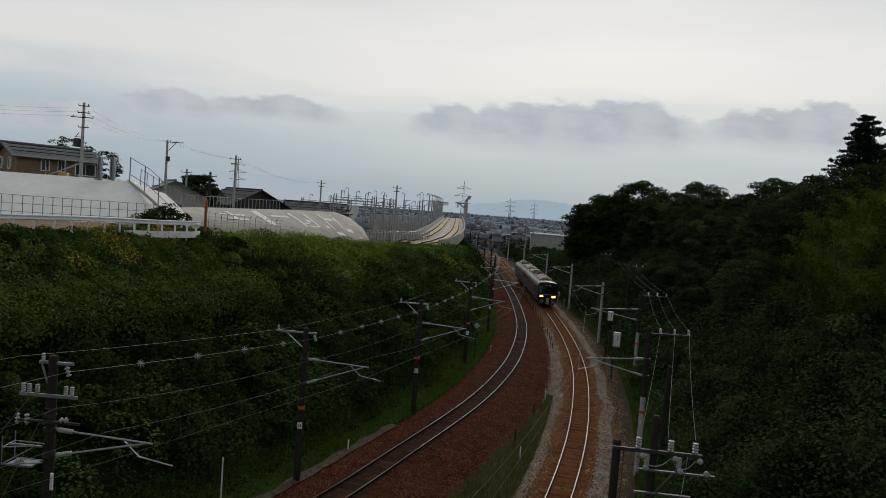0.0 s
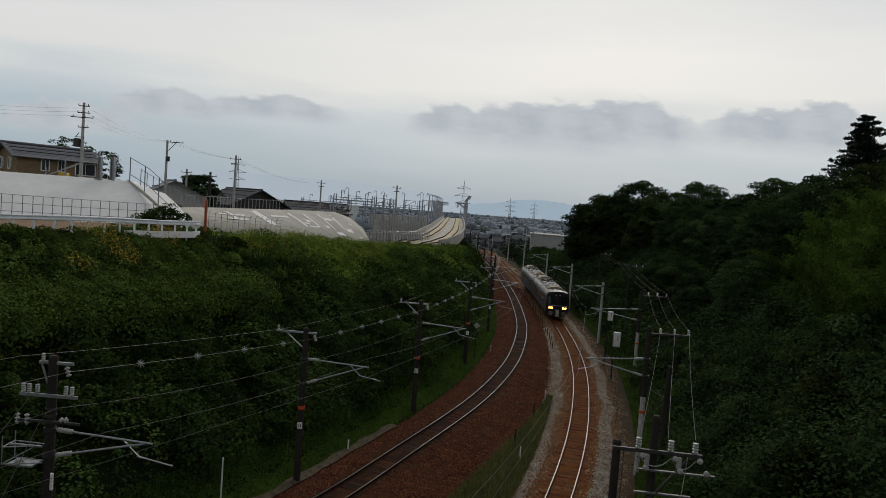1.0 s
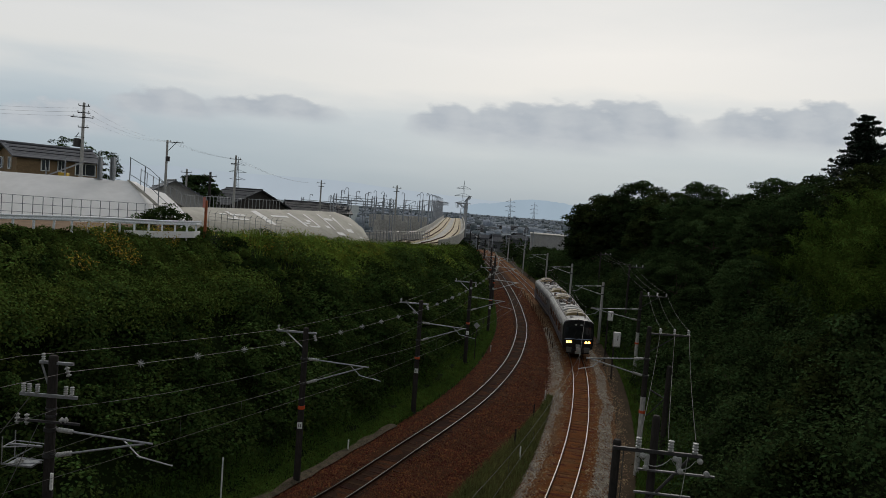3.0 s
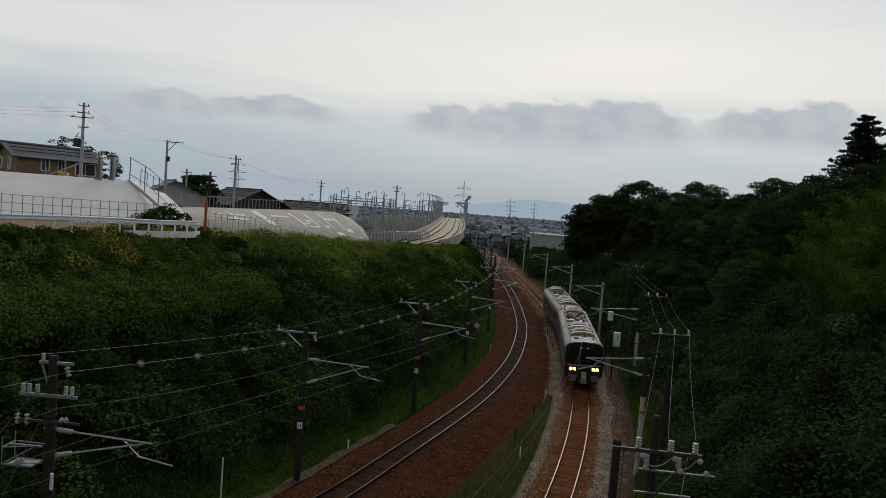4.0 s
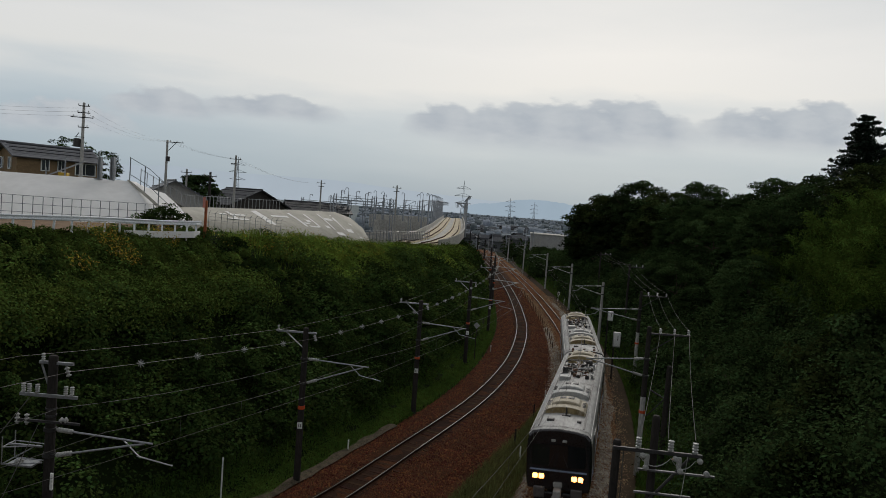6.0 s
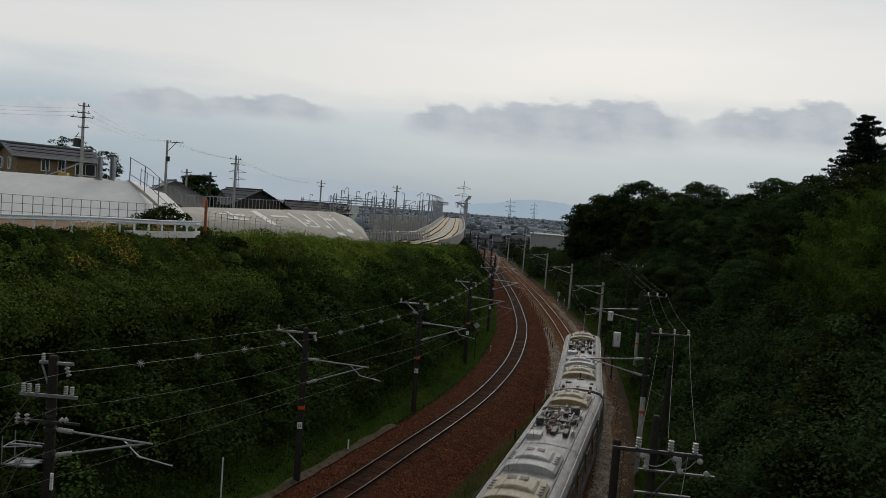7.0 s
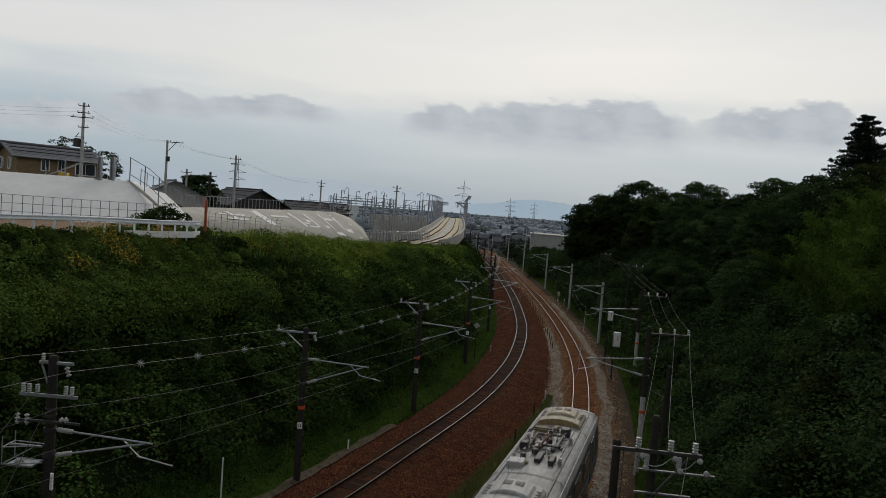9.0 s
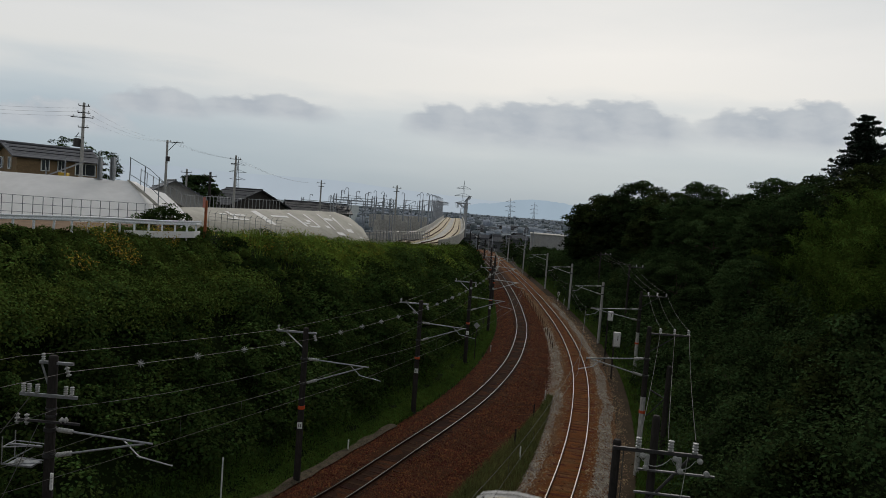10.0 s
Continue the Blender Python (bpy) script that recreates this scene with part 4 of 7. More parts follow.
def train_car(cab, pan):
    """A car along y, its centre at the origin on the rail tops; cab=-1 leads towards -y, cab=1 trails."""
    car = thing("train_car", Matrix(), "stainless train car with black cab front and lit headlights" if cab < 0 else
                "trailing stainless electric train car with pale grey roof and roof gear", "train car", "cars of the train")
    L2 = CAR_L / 2
    sec = body_section()
    ring = [(x, z) for x, z in sec] + [(-x, z) for x, z in sec[-2::-1]]
    split = 3
    # skin: sides, then roof
    for name, idx, material, lab in (("side_wall", list(range(0, split + 1)), M["car_side"], "brushed stainless side wall"),
                                     ("side_wall", list(range(len(ring) - split - 1, len(ring))), M["car_side"], "brushed stainless side wall"),
                                     ("roof", list(range(split, len(ring) - split)), M["car_roof"], "weathered pale grey roof")):
        bm = bmesh.new()
        strip(bm, [[(ring[i][0], y, ring[i][1]) for i in idx] for y in np.linspace(-L2, L2, 9)])
        part(name, bm, material, car, lab, smooth=True)
    bm = bmesh.new()
    box(bm, (0, 0, 0.9), (2.7, CAR_L - 0.2, 0.22))
    for k in range(5):
        box(bm, (0, -4.4 + 2.2 * k, 0.58), (2.3, 1.7, 0.5), 0.04)
    part("underframe", bm, M["under"], car, "dark dusty underframe boxes")
    # ends
    for e in (-1, 1):
        bm = bmesh.new()
        front = e == cab
        pts = [(x, z) for x, z in ring]
        y0 = e * L2
        if front:
            rows = []
            for dy, k, dz in ((0, 1.0, 0.0), (0.12, 0.985, -0.03), (0.26, 0.95, -0.10), (0.30, 0.0, 0)):
                if k:
                    rows.append([(x * k, y0 + e * dy * (1 if z < 2.3 else 0.55), 0.95 + (z - 0.95) * (1 - (1 - k) * 0.5)) for x, z in pts])
            vs = strip(bm, rows)
            bm.faces.new(vs[-1])
            part("cab_front", bm, M["car_black"], car, "glossy black rounded cab front")
        else:
            vs = [bm.verts.new((x, y0, z)) for x, z in pts]
            bm.faces.new(vs)
            part("end_wall", bm, M["car_side"], car)
            bm = bmesh.new()
            box(bm, (0, y0 + e * 0.12, 2.0), (1.1, 0.36, 2.0), 0.05)
            part("gangway", bm, M["black"], car, "black rubber gangway bellows")
    # cab
    yf = cab * (L2 + 0.26)
    bm = bmesh.new()
    rows = []
    for x in (-1.18, -0.9, -0.4, 0.0, 0.4, 0.9, 1.18):
        bow = 0.10 - 0.06 * x * x
        rows.append([(x, yf + cab * (bow - 0.03), 1.98), (x, yf + cab * (bow - 0.11), 2.95 - 0.05 * x * x)])
    strip(bm, rows)
    part("windscreen", bm, M["car_glass"], car, "dark wraparound windscreen")
    bm = bmesh.new()
    box(bm, (0, yf + cab * 0.03, 1.80), (2.5, 0.1, 0.045), 0.01)
    part("stripe", bm, mat("pale_blue_stripe", (0.30, 0.36, 0.50), (0.24, 0.30, 0.44), 0.4), car, "thin pale blue front stripe")
    for sx in (-0.86, 0.86):
        bm = bmesh.new()
        box(bm, (sx, yf + cab * 0.015, 1.52), (0.62, 0.1, 0.32), 0.03)
        case = part("headlight", bm, M["car_black"], car, "twin headlight housing")
        for dx in (-0.14, 0.14):
            bm = bmesh.new()
            box(bm, (sx + dx, yf + cab * 0.07, 1.52), (0.22, 0.05, 0.21), 0.03)
            part("lamp_lens", bm, M["lamp"] if cab < 0 else M["black"], case, "glowing warm headlamp" if cab < 0 else "unlit tail lamp")
    for sx in (-0.82, 0.82):
        bm = bmesh.new()
        box(bm, (sx, yf - cab * 0.02, 0.78), (0.5, 0.16, 0.5), 0.04)
        part("skirt_panel", bm, M["car_side"], car, "grey plough skirt panel")
    bm = bmesh.new()
    box(bm, (0, yf - cab * 0.05, 0.62), (2.1, 0.2, 0.4), 0.05)
    part("skirt", bm, M["car_black"], car)
    bm = bmesh.new()
    box(bm, (0, yf + cab * 0.22, 0.88), (0.34, 0.5, 0.34), 0.05)
    box(bm, (0, yf + cab * 0.14, 0.55), (0.5, 0.3, 0.2), 0.03)
    box(bm, (0, yf + cab * 0.04, 1.18), (0.4, 0.14, 0.22), 0.03)
    part("coupler", bm, M["unit_grey"], car, "grey steel coupler")
    bm = bmesh.new()
    for sx in (-0.42, 0.42):
        tube(bm, (sx, yf + cab * 0.06, 2.0), (sx * 0.4, yf + cab * 0.0, 2.6), 0.015, None, 5)
    part("wiper", bm, M["black"], car)
    bm = bmesh.new()
    for sx in (-0.25, 0.25):
        box(bm, (sx, yf - cab * 0.05, 3.12), (0.2, 0.08, 0.1), 0.02)
    part("upper_lamp", bm, M["unit_grey"], car)
    # sides: windows and doors
    for sx in (-1, 1):
        X = sx * (CAR_W / 2 + 0.004)
        for y in (-5.9, -3.2, -0.5, 2.2, 4.9):
            bm = bmesh.new()
            box(bm, (X, y + 0.5, 2.25), (0.03, 1.75, 0.85), 0.012)
            part("window", bm, M["car_glass"], car, "dark passenger window")
        for y in (-7.3, 7.3):
            bm = bmesh.new()
            for d in (-0.33, 0.33):
                box(bm, (X, y + d, 2.0), (0.035, 0.62, 1.85), 0.012)
            door = part("door", bm, M["car_side"], car, "stainless double sliding door")
            for d in (-0.33, 0.33):
                bm = bmesh.new()
                box(bm, (X + sx * 0.012, y + d, 2.35), (0.03, 0.4, 0.75), 0.01)
                part("door_window", bm, M["car_glass"], door)
        bm = bmesh.new()
        box(bm, (X, 0, 1.45), (0.02, CAR_L - 0.4, 0.12))
        part("stripe", bm, M["car_blue"], car, "blue band along the side")
        bm = bmesh.new()
        box(bm, (sx * (CAR_W / 2 - 0.1), 0, 3.27), (0.05, CAR_L - 0.1, 0.03))
        part("gutter", bm, M["unit_grey"], car, "rain gutter strip")
    # roof gear; distances from the end that leads
    def yy(d):
        return d - L2
    sh = 2.9
    roof_unit(car, yy(2.75), M["unit_cream"], M["unit_ivory"], "cream arched roof air conditioner with stained front")
    roof_unit(car, yy(6.0), M["unit_grey"], M["unit_grey"], "pale grey arched roof air conditioner")
    roof_unit(car, yy(16.3), M["unit_cream"], M["unit_ivory"], "rust-stained ivory arched roof air conditioner")
    bm = bmesh.new()
    tube(bm, (0.1, yy(2.35), 3.58), (0.1, yy(2.35), 4.0), 0.05, 0.03, 6)
    box(bm, (0.1, yy(2.35), 3.63), (0.4, 0.3, 0.08), 0.02)
    part("antenna", bm, M["steel_dark"], car, "dark stub antenna")
    bm = bmesh.new()
    box(bm, (-0.55, yy(1.45), 3.58), (0.34, 0.3, 0.16), 0.04)
    part("horn", bm, M["steel_dark"], car, "dark horn cover")
    bm = bmesh.new()
    box(bm, (0.75, yy(1.5), 3.56), (0.2, 0.2, 0.14), 0.03)
    part("roof_socket", bm, M["steel_dark"], car)
    bm = bmesh.new()
    box(bm, (0.05, yy(5.4), 3.58), (0.14, 0.18, 0.12), 0.03)
    part("roof_socket", bm, M["steel_dark"], car)
    if pan:
        pantograph(car, yy(10.6 + sh), False)
    for i, (dx, d, w, l, h, mm) in enumerate(((-0.62, 7.6, 0.9, 0.9, 0.25, "unit_grey"), (0.1, 8.4, 0.35, 1.3, 0.25, "steel_dark"), (0.62, 8.3, 0.3, 1.1, 0.24, "steel_dark"), (-0.75, 9.6, 0.45, 0.5, 0.36, "steel_dark"),
                                             (-0.2, 9.9, 0.4, 0.8, 0.22, "brown_kit"), (0.55, 10.2, 0.5, 0.5, 0.2, "steel_dark"), (-0.5, 11.9, 0.75, 0.6, 0.34, "unit_ivory"), (0.55, 12.0, 0.55, 0.6, 0.38, "steel_dark"), (0.05, 12.4, 0.2, 0.7, 0.3, "unit_ivory"))):
        bm = bmesh.new()
        box(bm, (dx, yy(d + sh), 3.53 + h * 0.5), (w * 0.7, l * 0.7, h), 0.03)
        part("roof_box", bm, M[mm], car)
    for dx, d in ((-0.9, 8.4), (0.9, 8.4), (-0.9, 11.2), (0.9, 11.2), (0.3, 9.3), (-0.1, 11.5)):
        bm = bmesh.new()
        lathe(bm, (dx, yy(d + sh), 3.5), (0, 0, 1), [(0, 0.08), (0.06, 0.1), (0.1, 0.06), (0.15, 0.1), (0.2, 0.06), (0.26, 0.09)], 8)
        part("insulator", bm, M["porcelain"], car)
    rk = random.Random(5 if cab < 0 else 6)
    for k in range(30):
        dx, d = rk.uniform(-0.85, 0.85), rk.uniform(7.6, 12.4)
        bm = bmesh.new()
        if k % 2:
            tube(bm, (dx, yy(d + sh), 3.6 + rk.uniform(0.05, 0.25)), (dx + rk.uniform(-0.5, 0.5), yy(d + sh + rk.uniform(-0.9, 0.9)), 3.62 + rk.uniform(0.05, 0.3)), 0.03, None, 5)
        else:
            box(bm, (dx, yy(d + sh), 3.6), (rk.uniform(0.1, 0.25), rk.uniform(0.1, 0.3), rk.uniform(0.2, 0.5)), 0.02)
        part("roof_fitting", bm, M[rk.choice(("steel_dark", "brown_kit", "under", "unit_ivory", "steel_dark", "unit_grey"))], car)
    bm = bmesh.new()
    for a, b in (((-0.9, 7.8), (-0.9, 12.2)), ((0.9, 7.8), (0.9, 12.2)), ((-0.9, 8.4), (0.3, 9.3)), ((0.9, 11.2), (-0.1, 11.5)), ((0.3, 9.3), (0.9, 11.2))):
        tube(bm, (a[0], yy(a[1] + sh), 3.76), (b[0], yy(b[1] + sh), 3.76), 0.022, None, 5)
    part("bus_bar", bm, M["steel_dark"], car, "dark high-voltage bus bars")
    for sx in (-1, 1):
        bm = bmesh.new()
        box(bm, (sx * 1.02, 0, 3.51), (0.05, CAR_L - 1.2, 0.05))
        part("walkway_strip", bm, M["steel_dark"], car, "dark roof edge strip")
    for d in (0.35, 9.55, 15.9, 19.35):
        bm = bmesh.new()
        strip(bm, [[(x * 1.004, yy(d) + dd, z + 0.02) for x, z in ring[4:-4]] for dd in (-0.035, 0.035)])
        part("roof_seam", bm, M["steel_dark"], car, "dark roof seam")
    for dx in (-0.8, 0.0, 0.7):
        bm = bmesh.new()
        box(bm, (dx, yy(19.45 if cab < 0 else 0.3), 3.6), (0.16, 0.2, 0.16), 0.02)
        part("jumper_box", bm, M["brown_kit"], car)
    for y in (-6.9, 6.9):
        bogie(car, y)
    return car


lead_car = train_car(-1, True)
rear_car = train_car(1, True)


# ---- masts and wires of the railway ----
def insulator(parent, p, axis, ln=0.3, r=0.07, sheds=4, label="white porcelain insulator"):
    bm = bmesh.new()
    prof = [(0, r * 0.45)]
    for i in range(sheds):
        h = ln * (i + 0.3) / sheds
        prof += [(h, r * 0.5), (h + ln * 0.08, r), (h + ln * 0.16, r * 0.95), (h + ln * 0.2, r * 0.5)]
    prof.append((ln, r * 0.45))
    lathe(bm, p, axis, prof, 10)
    return part("insulator", bm, M["porcelain"], parent, label)


def ring_band(parent, p, r, h, material, label):
    bm = bmesh.new()
    lathe(bm, p, (0, 0, 1), [(0, r), (h, r)], 12)
    return part("band", bm, material, parent, label)


def cantilever(mast, z_top, z_low, reach, side, arm=1.0):
    """Hinged bracket: top tube, sloping strut, and a registration arm for the contact wire. side: 1 points to local +x."""
    s = side
    for nm, a, b in (("top_tube", (0.18 * s, 0, z_top), (reach * s, 0, z_top - 0.18)), ("strut", (0.18 * s, 0, z_low), ((reach - 0.25) * s, 0, z_top - 0.2))):
        av, bv = Vector(a), Vector(b)
        d = (bv - av).normalized()
        bm = bmesh.new()
        tube(bm, av + d * 0.45, bv, 0.032, None, 8)
        t = part(nm, bm, M["steel"], mast, "galvanised bracket tube")
        insulator(t, av, d, 0.46, 0.075, 6)
    bm = bmesh.new()
    tube(bm, ((reach - 0.85) * s, 0, z_top - 0.16), ((reach - 0.35) * s, 0, z_top - 0.62), 0.02, None, 6)
    tube(bm, ((reach - 0.45) * s, 0, z_top - 0.58), ((reach + 0.62 * arm) * s, 0, z_top - 0.78), 0.02, None, 6)
    part("registration_arm", bm, M["steel"], mast, "thin steel registration arm")
    bm = bmesh.new()
    for z in (z_top, z_low):
        lathe(bm, (0, 0, z - 0.05), (0, 0, 1), [(0, 0.185), (0.1, 0.185)], 12)
    part("clamp", bm, M["steel_dark"], mast, "dark steel pole clamps")


def pole_body(name, parent, h, r0, r1, material, label="", z0=0.0):
    bm = bmesh.new()
    lathe(bm, (0, 0, z0), (0, 0, 1), [(-0.4 if z0 == 0 else 0, r0), (h * 0.5, (r0 + r1) / 2), (h - 0.04, r1), (h, r1 * 0.8)], 14)
    return part(name, bm, material, parent, label, smooth=False)


def heading(xf, y):
    return -math.degrees(math.atan(float(xf(y + 0.5) - xf(y - 0.5))))


def left_mast(x, y, h, tall=False):
    m = thing("catenary_mast", pose(x, y, gz(x, y), 0, 0, -2), "dark concrete catenary mast with orange band and bracket arms", "mast", "masts beside the outer track")
    g = -gz(x, y)
    pole_body("pole", m, h + g, 0.17, 0.13, M["pole_dark"], "weathered dark concrete pole")
    cantilever(m, (5.72 if tall else 5.5) + g, (4.95 if tall else 4.35) + g, 3.05, 1)
    ring_band(m, (0, 0, 3.1 + g), 0.165, 0.16, M["orange"], "orange warning band")
    bm = bmesh.new()
    box(bm, (0.02, -0.17, 2.35 + g), (0.24, 0.02, 0.3))
    t = part("tag", bm, M["white"], m, "small white number plate")
    bm = bmesh.new()
    for dx in (-0.04, 0.04):
        box(bm, (0.02 + dx, -0.183, 2.35 + g), (0.03, 0.006, 0.16))
    part("marking", bm, M["black"], t)
    bm = bmesh.new()
    box(bm, (-0.45 if not tall else 0.1, 0, h + g - 0.22), (1.9 if not tall else 1.0, 0.09, 0.08))
    a = part("crossarm", bm, M["steel"], m, "galvanised steel crossarm")
    bm = bmesh.new()
    tube(bm, (-0.95 if not tall else -0.35, 0, h + g - 0.24), (-0.1, 0, h + g - 0.95), 0.03, None, 5)
    part("brace", bm, M["steel"], m)
    insulator(a, (0.4, 0, h + g - 0.3), (0.3, 0, -1), 0.3, 0.08, 3)
    insulator(a, (-1.3 if not tall else -0.3, 0, h + g - 0.18), (0, 0, 1), 0.22, 0.06, 3)
    if tall:
        # the near mast carries more gear
        for z, xs in ((6.75, (-0.75, -0.58, -0.34, 0.5, 0.68)),):
            bm = bmesh.new()
            box(bm, (0.0, -0.16, z + g), (1.7, 0.07, 0.09))
            c = part("crossarm", bm, M["steel"], m, "galvanised steel crossarm")
            for xx in xs:
                insulator(c, (xx, -0.16, z + g + 0.05), (0, 0, 1), 0.26, 0.065, 4)
        bm = bmesh.new()
        box(bm, (0.0, -0.16, 5.98 + g), (1.9, 0.06, 0.07))
        c = part("crossarm", bm, M["steel_dark"], m, "dark steel crossarm")
        for xx in (-0.9, -0.62):
            insulator(c, (xx, -0.16, 5.85 + g), (0, 0, 1), 0.32, 0.07, 3)
        insulator(c, (0.35, -0.16, 6.05 + g), (1, 0, 0.1), 0.25, 0.09, 2)
        bm = bmesh.new()
        box(bm, (-0.6, -0.2, 5.25 + g), (1.0, 0.06, 0.05))
        cage = part("service_bracket", bm, M["steel"], m, "galvanised service bracket")
        bars = [((-1.1, -0.5, z), (-1.1, 0.1, z)) for z in (4.75, 5.25)]
        for yy_ in (-0.5, 0.1):
            bars += [((-1.1, yy_, z), (-0.12, yy_ * 0.3, z)) for z in (4.75, 5.25)]
            bars += [((-1.1, yy_, 4.75), (-1.1, yy_, 5.55)), ((-1.1, yy_, 4.75), (-0.3, yy_ * 0.3, 5.25))]
        for a_, b_ in bars:
            bm = bmesh.new()
            tube(bm, (a_[0], a_[1], a_[2] + g), (b_[0], b_[1], b_[2] + g), 0.018, None, 5)
            part("bar", bm, M["steel"], cage)
        bm = bmesh.new()
        box(bm, (-0.62, -0.2, 4.72 + g), (0.75, 0.5, 0.05))
        part("shelf", bm, M["steel"], cage)
        insulator(cage, (-0.7, -0.2, 4.75 + g), (0, -1, 0.2), 0.22, 0.11, 2)
        bm = bmesh.new()
        box(bm, (0.16, -0.1, 4.2 + g), (0.07, 0.07, 0.5))
        part("cable_box", bm, M["white"], m)
        for z in (6.3, 6.1, 5.0):
            ring_band(m, (0, 0, z + g), 0.16, 0.06, M["steel_dark"], "steel strap")
    return m


LEFT = [(-11.05, 20.6, 7.9), (-6.1, 33.3, 6.95), (-1.15, 46.3, 6.95), (2.65, 62.2, 7.0), (5.7, 79.9, 7.0), (7.4, 100, 7.0), (8.3, 122, 7.0), (8.6, 148, 7.2), (8.5, 178, 7.2), (7.8, 212, 7.2)]
for i, (x, y, h) in enumerate(LEFT):
    left_mast(x, y, h, i == 0)

RIGHT = [(11.15, 37.5, 7.6, 3.9), (16.6, 59.0, 7.4, 4.0), (17.6, 77.5, 6.3, 9), (18.9, 104, 6.4, 9), (19.3, 132, 6.2, 9), (18.6, 164, 6.2, 9), (18.2, 200, 6.2, 9)]


def right_mast(x, y, h, pale):
    m = thing("catenary_mast", pose(x, y, gz(x, y), 0, 0, 2), "grey concrete catenary mast with bracket arms over the track" if pale > h else "catenary mast with pale lower half and dark upper pole", "mast", "masts beside the inner track")
    g = -gz(x, y)
    k = min(pale, h) + g
    pole_body("pole", m, k, 0.15, 0.135, M["pole_concrete"], "pale concrete pole")
    if pale < h:
        bm = bmesh.new()
        lathe(bm, (0, 0, k), (0, 0, 1), [(-0.02, 0.145), (h - pale, 0.115), (h - pale + 0.02, 0.08)], 12)
        part("upper_pole", bm, M["pole_dark"], m, "dark upper pole")
        ring_band(m, (0, 0, 3.0 + g), 0.175, 0.14, M["orange"], "orange warning band")
    reach = x - float(xr(y)) - 0.35
    cantilever(m, min(5.9, h - 0.25) + g, min(5.0, h - 1.1) + g, reach, -1, 0.6)
    if pale < h:
        bm = bmesh.new()
        box(bm, (1.05, 0, h + g - 0.35), (2.3, 0.09, 0.09))
        c = part("crossarm", bm, M["steel_dark"], m, "dark steel crossarm")
        for xx in (0.6, 1.35, 2.1):
            insulator(c, (xx, 0, h + g - 0.3), (0, 0, 1), 0.26, 0.08, 3)
        bm = bmesh.new()
        tube(bm, (1.5, 0, h + g - 0.38), (0.12, 0, h + g - 1.3), 0.03, None, 5)
        part("brace", bm, M["steel_dark"], m)
    return m


for r_ in RIGHT:
    right_mast(*r_)


def prop_pole():
    """Dark pole behind the nearest inner mast, tied to it by two struts."""
    x, y, top_z = 12.22, 37.0, 5.71
    p = thing("prop_pole", pose(x, y, gz(x, y)), "short dark pole strutted to the catenary mast", "pole")
    g = -gz(x, y)
    pole_body("pole", p, top_z + g, 0.15, 0.13, M["pole_dark"], "weathered dark pole")
    for dx, z in ((11.43, 4.30), (11.38, 2.87)):
        bm = bmesh.new()
        tube(bm, (dx - x, 0.45, z + g), (-0.1, 0.0, 3.96 + g), 0.04, None, 6)
        part("strut", bm, M["steel_dark"], p, "dull steel strut")


prop_pole()


M["lattice_arm"] = mat("dull_grey_crossarm", (0.15, 0.15, 0.15), (0.10, 0.10, 0.10), 0.6, 0.3, scale=5)


def near_frame():
    """Two-legged power pole close to the bridge, with crossarms and porcelain insulators."""
    f = thing("power_pole", pose(5.1, 16.0, gz(5.1, 16.0), 0, 0, -6), "dark two-legged power pole with insulated crossarms", "power pole")
    g = -gz(5.1, 16.0)
    for dx, h, r in ((-0.82, 8.06, 0.092), (0.0, 8.7, 0.09)):
        bm = bmesh.new()
        lathe(bm, (dx, 0, 0), (0, 0, 1), [(-0.3, r * 1.15), (h + g - 0.05, r), (h + g, r * 0.75)], 14)
        part("pole", bm, M["pole_dark"], f, "weathered dark pole")
    arms = []
    for z, x0, x1, mm, t in ((7.93, -0.93, 1.02, "steel_dark", 0.08), (7.5, -0.35, 1.33, "lattice_arm", 0.045), (6.98, -0.4, 0.85, "lattice_arm", 0.045)):
        bm = bmesh.new()
        box(bm, ((x0 + x1) / 2, -0.2, z + g), (x1 - x0, 0.08, t), 0.01)
        arms.append(part("crossarm", bm, M[mm], f, "steel crossarm"))
    for xx in (-0.38, 0.33, 0.86):
        insulator(arms[0], (xx, -0.2, 7.96 + g), (0, 0, 1), 0.26, 0.07, 4)
        bm = bmesh.new()
        lathe(bm, (xx + 0.1, -0.24, 7.84 + g), (0, -1, 0.1), [(0, 0.03), (0.015, 0.062), (0.07, 0.066), (0.1, 0.035)], 12)
        part("disc_insulator", bm, M["porcelain"], arms[0], "round porcelain insulator")
    for xx in (-0.2, 0.55, 1.12):
        bm = bmesh.new()
        lathe(bm, (xx, -0.26, 7.58 + g), (0, -1, 0.1), [(0, 0.03), (0.015, 0.062), (0.07, 0.066), (0.1, 0.035)], 12)
        part("disc_insulator", bm, M["porcelain"], arms[1], "round porcelain insulator")
    for xx in (-0.2, 0.5):
        bm = bmesh.new()
        box(bm, (xx + 0.02, -0.26, 7.75 + g), (0.1, 0.1, 0.26), 0.02)
        part("fuse", bm, M["porcelain"], f)
    bm = bmesh.new()
    tube(bm, (0.75, -0.2, 7.85 + g), (-0.05, -0.15, 6.8 + g), 0.035, None, 6)
    part("brace", bm, M["steel_dark"], f, "diagonal steel brace")
    bm = bmesh.new()
    for a, b in ((-0.38, 0.33), (0.33, 0.86)):
        wire_mesh(bm, (a, -0.3, 7.85 + g), (b, -0.3, 7.85 + g), 0.22, 0.012, 8)
    wire_mesh(bm, (0.7, -0.25, 7.9 + g), (0.55, -0.3, 6.2 + g), 0.02, 0.015, 6)
    part("jumper_cable", bm, M["porcelain"], f, "pale jumper cables")
    return f


near_frame()


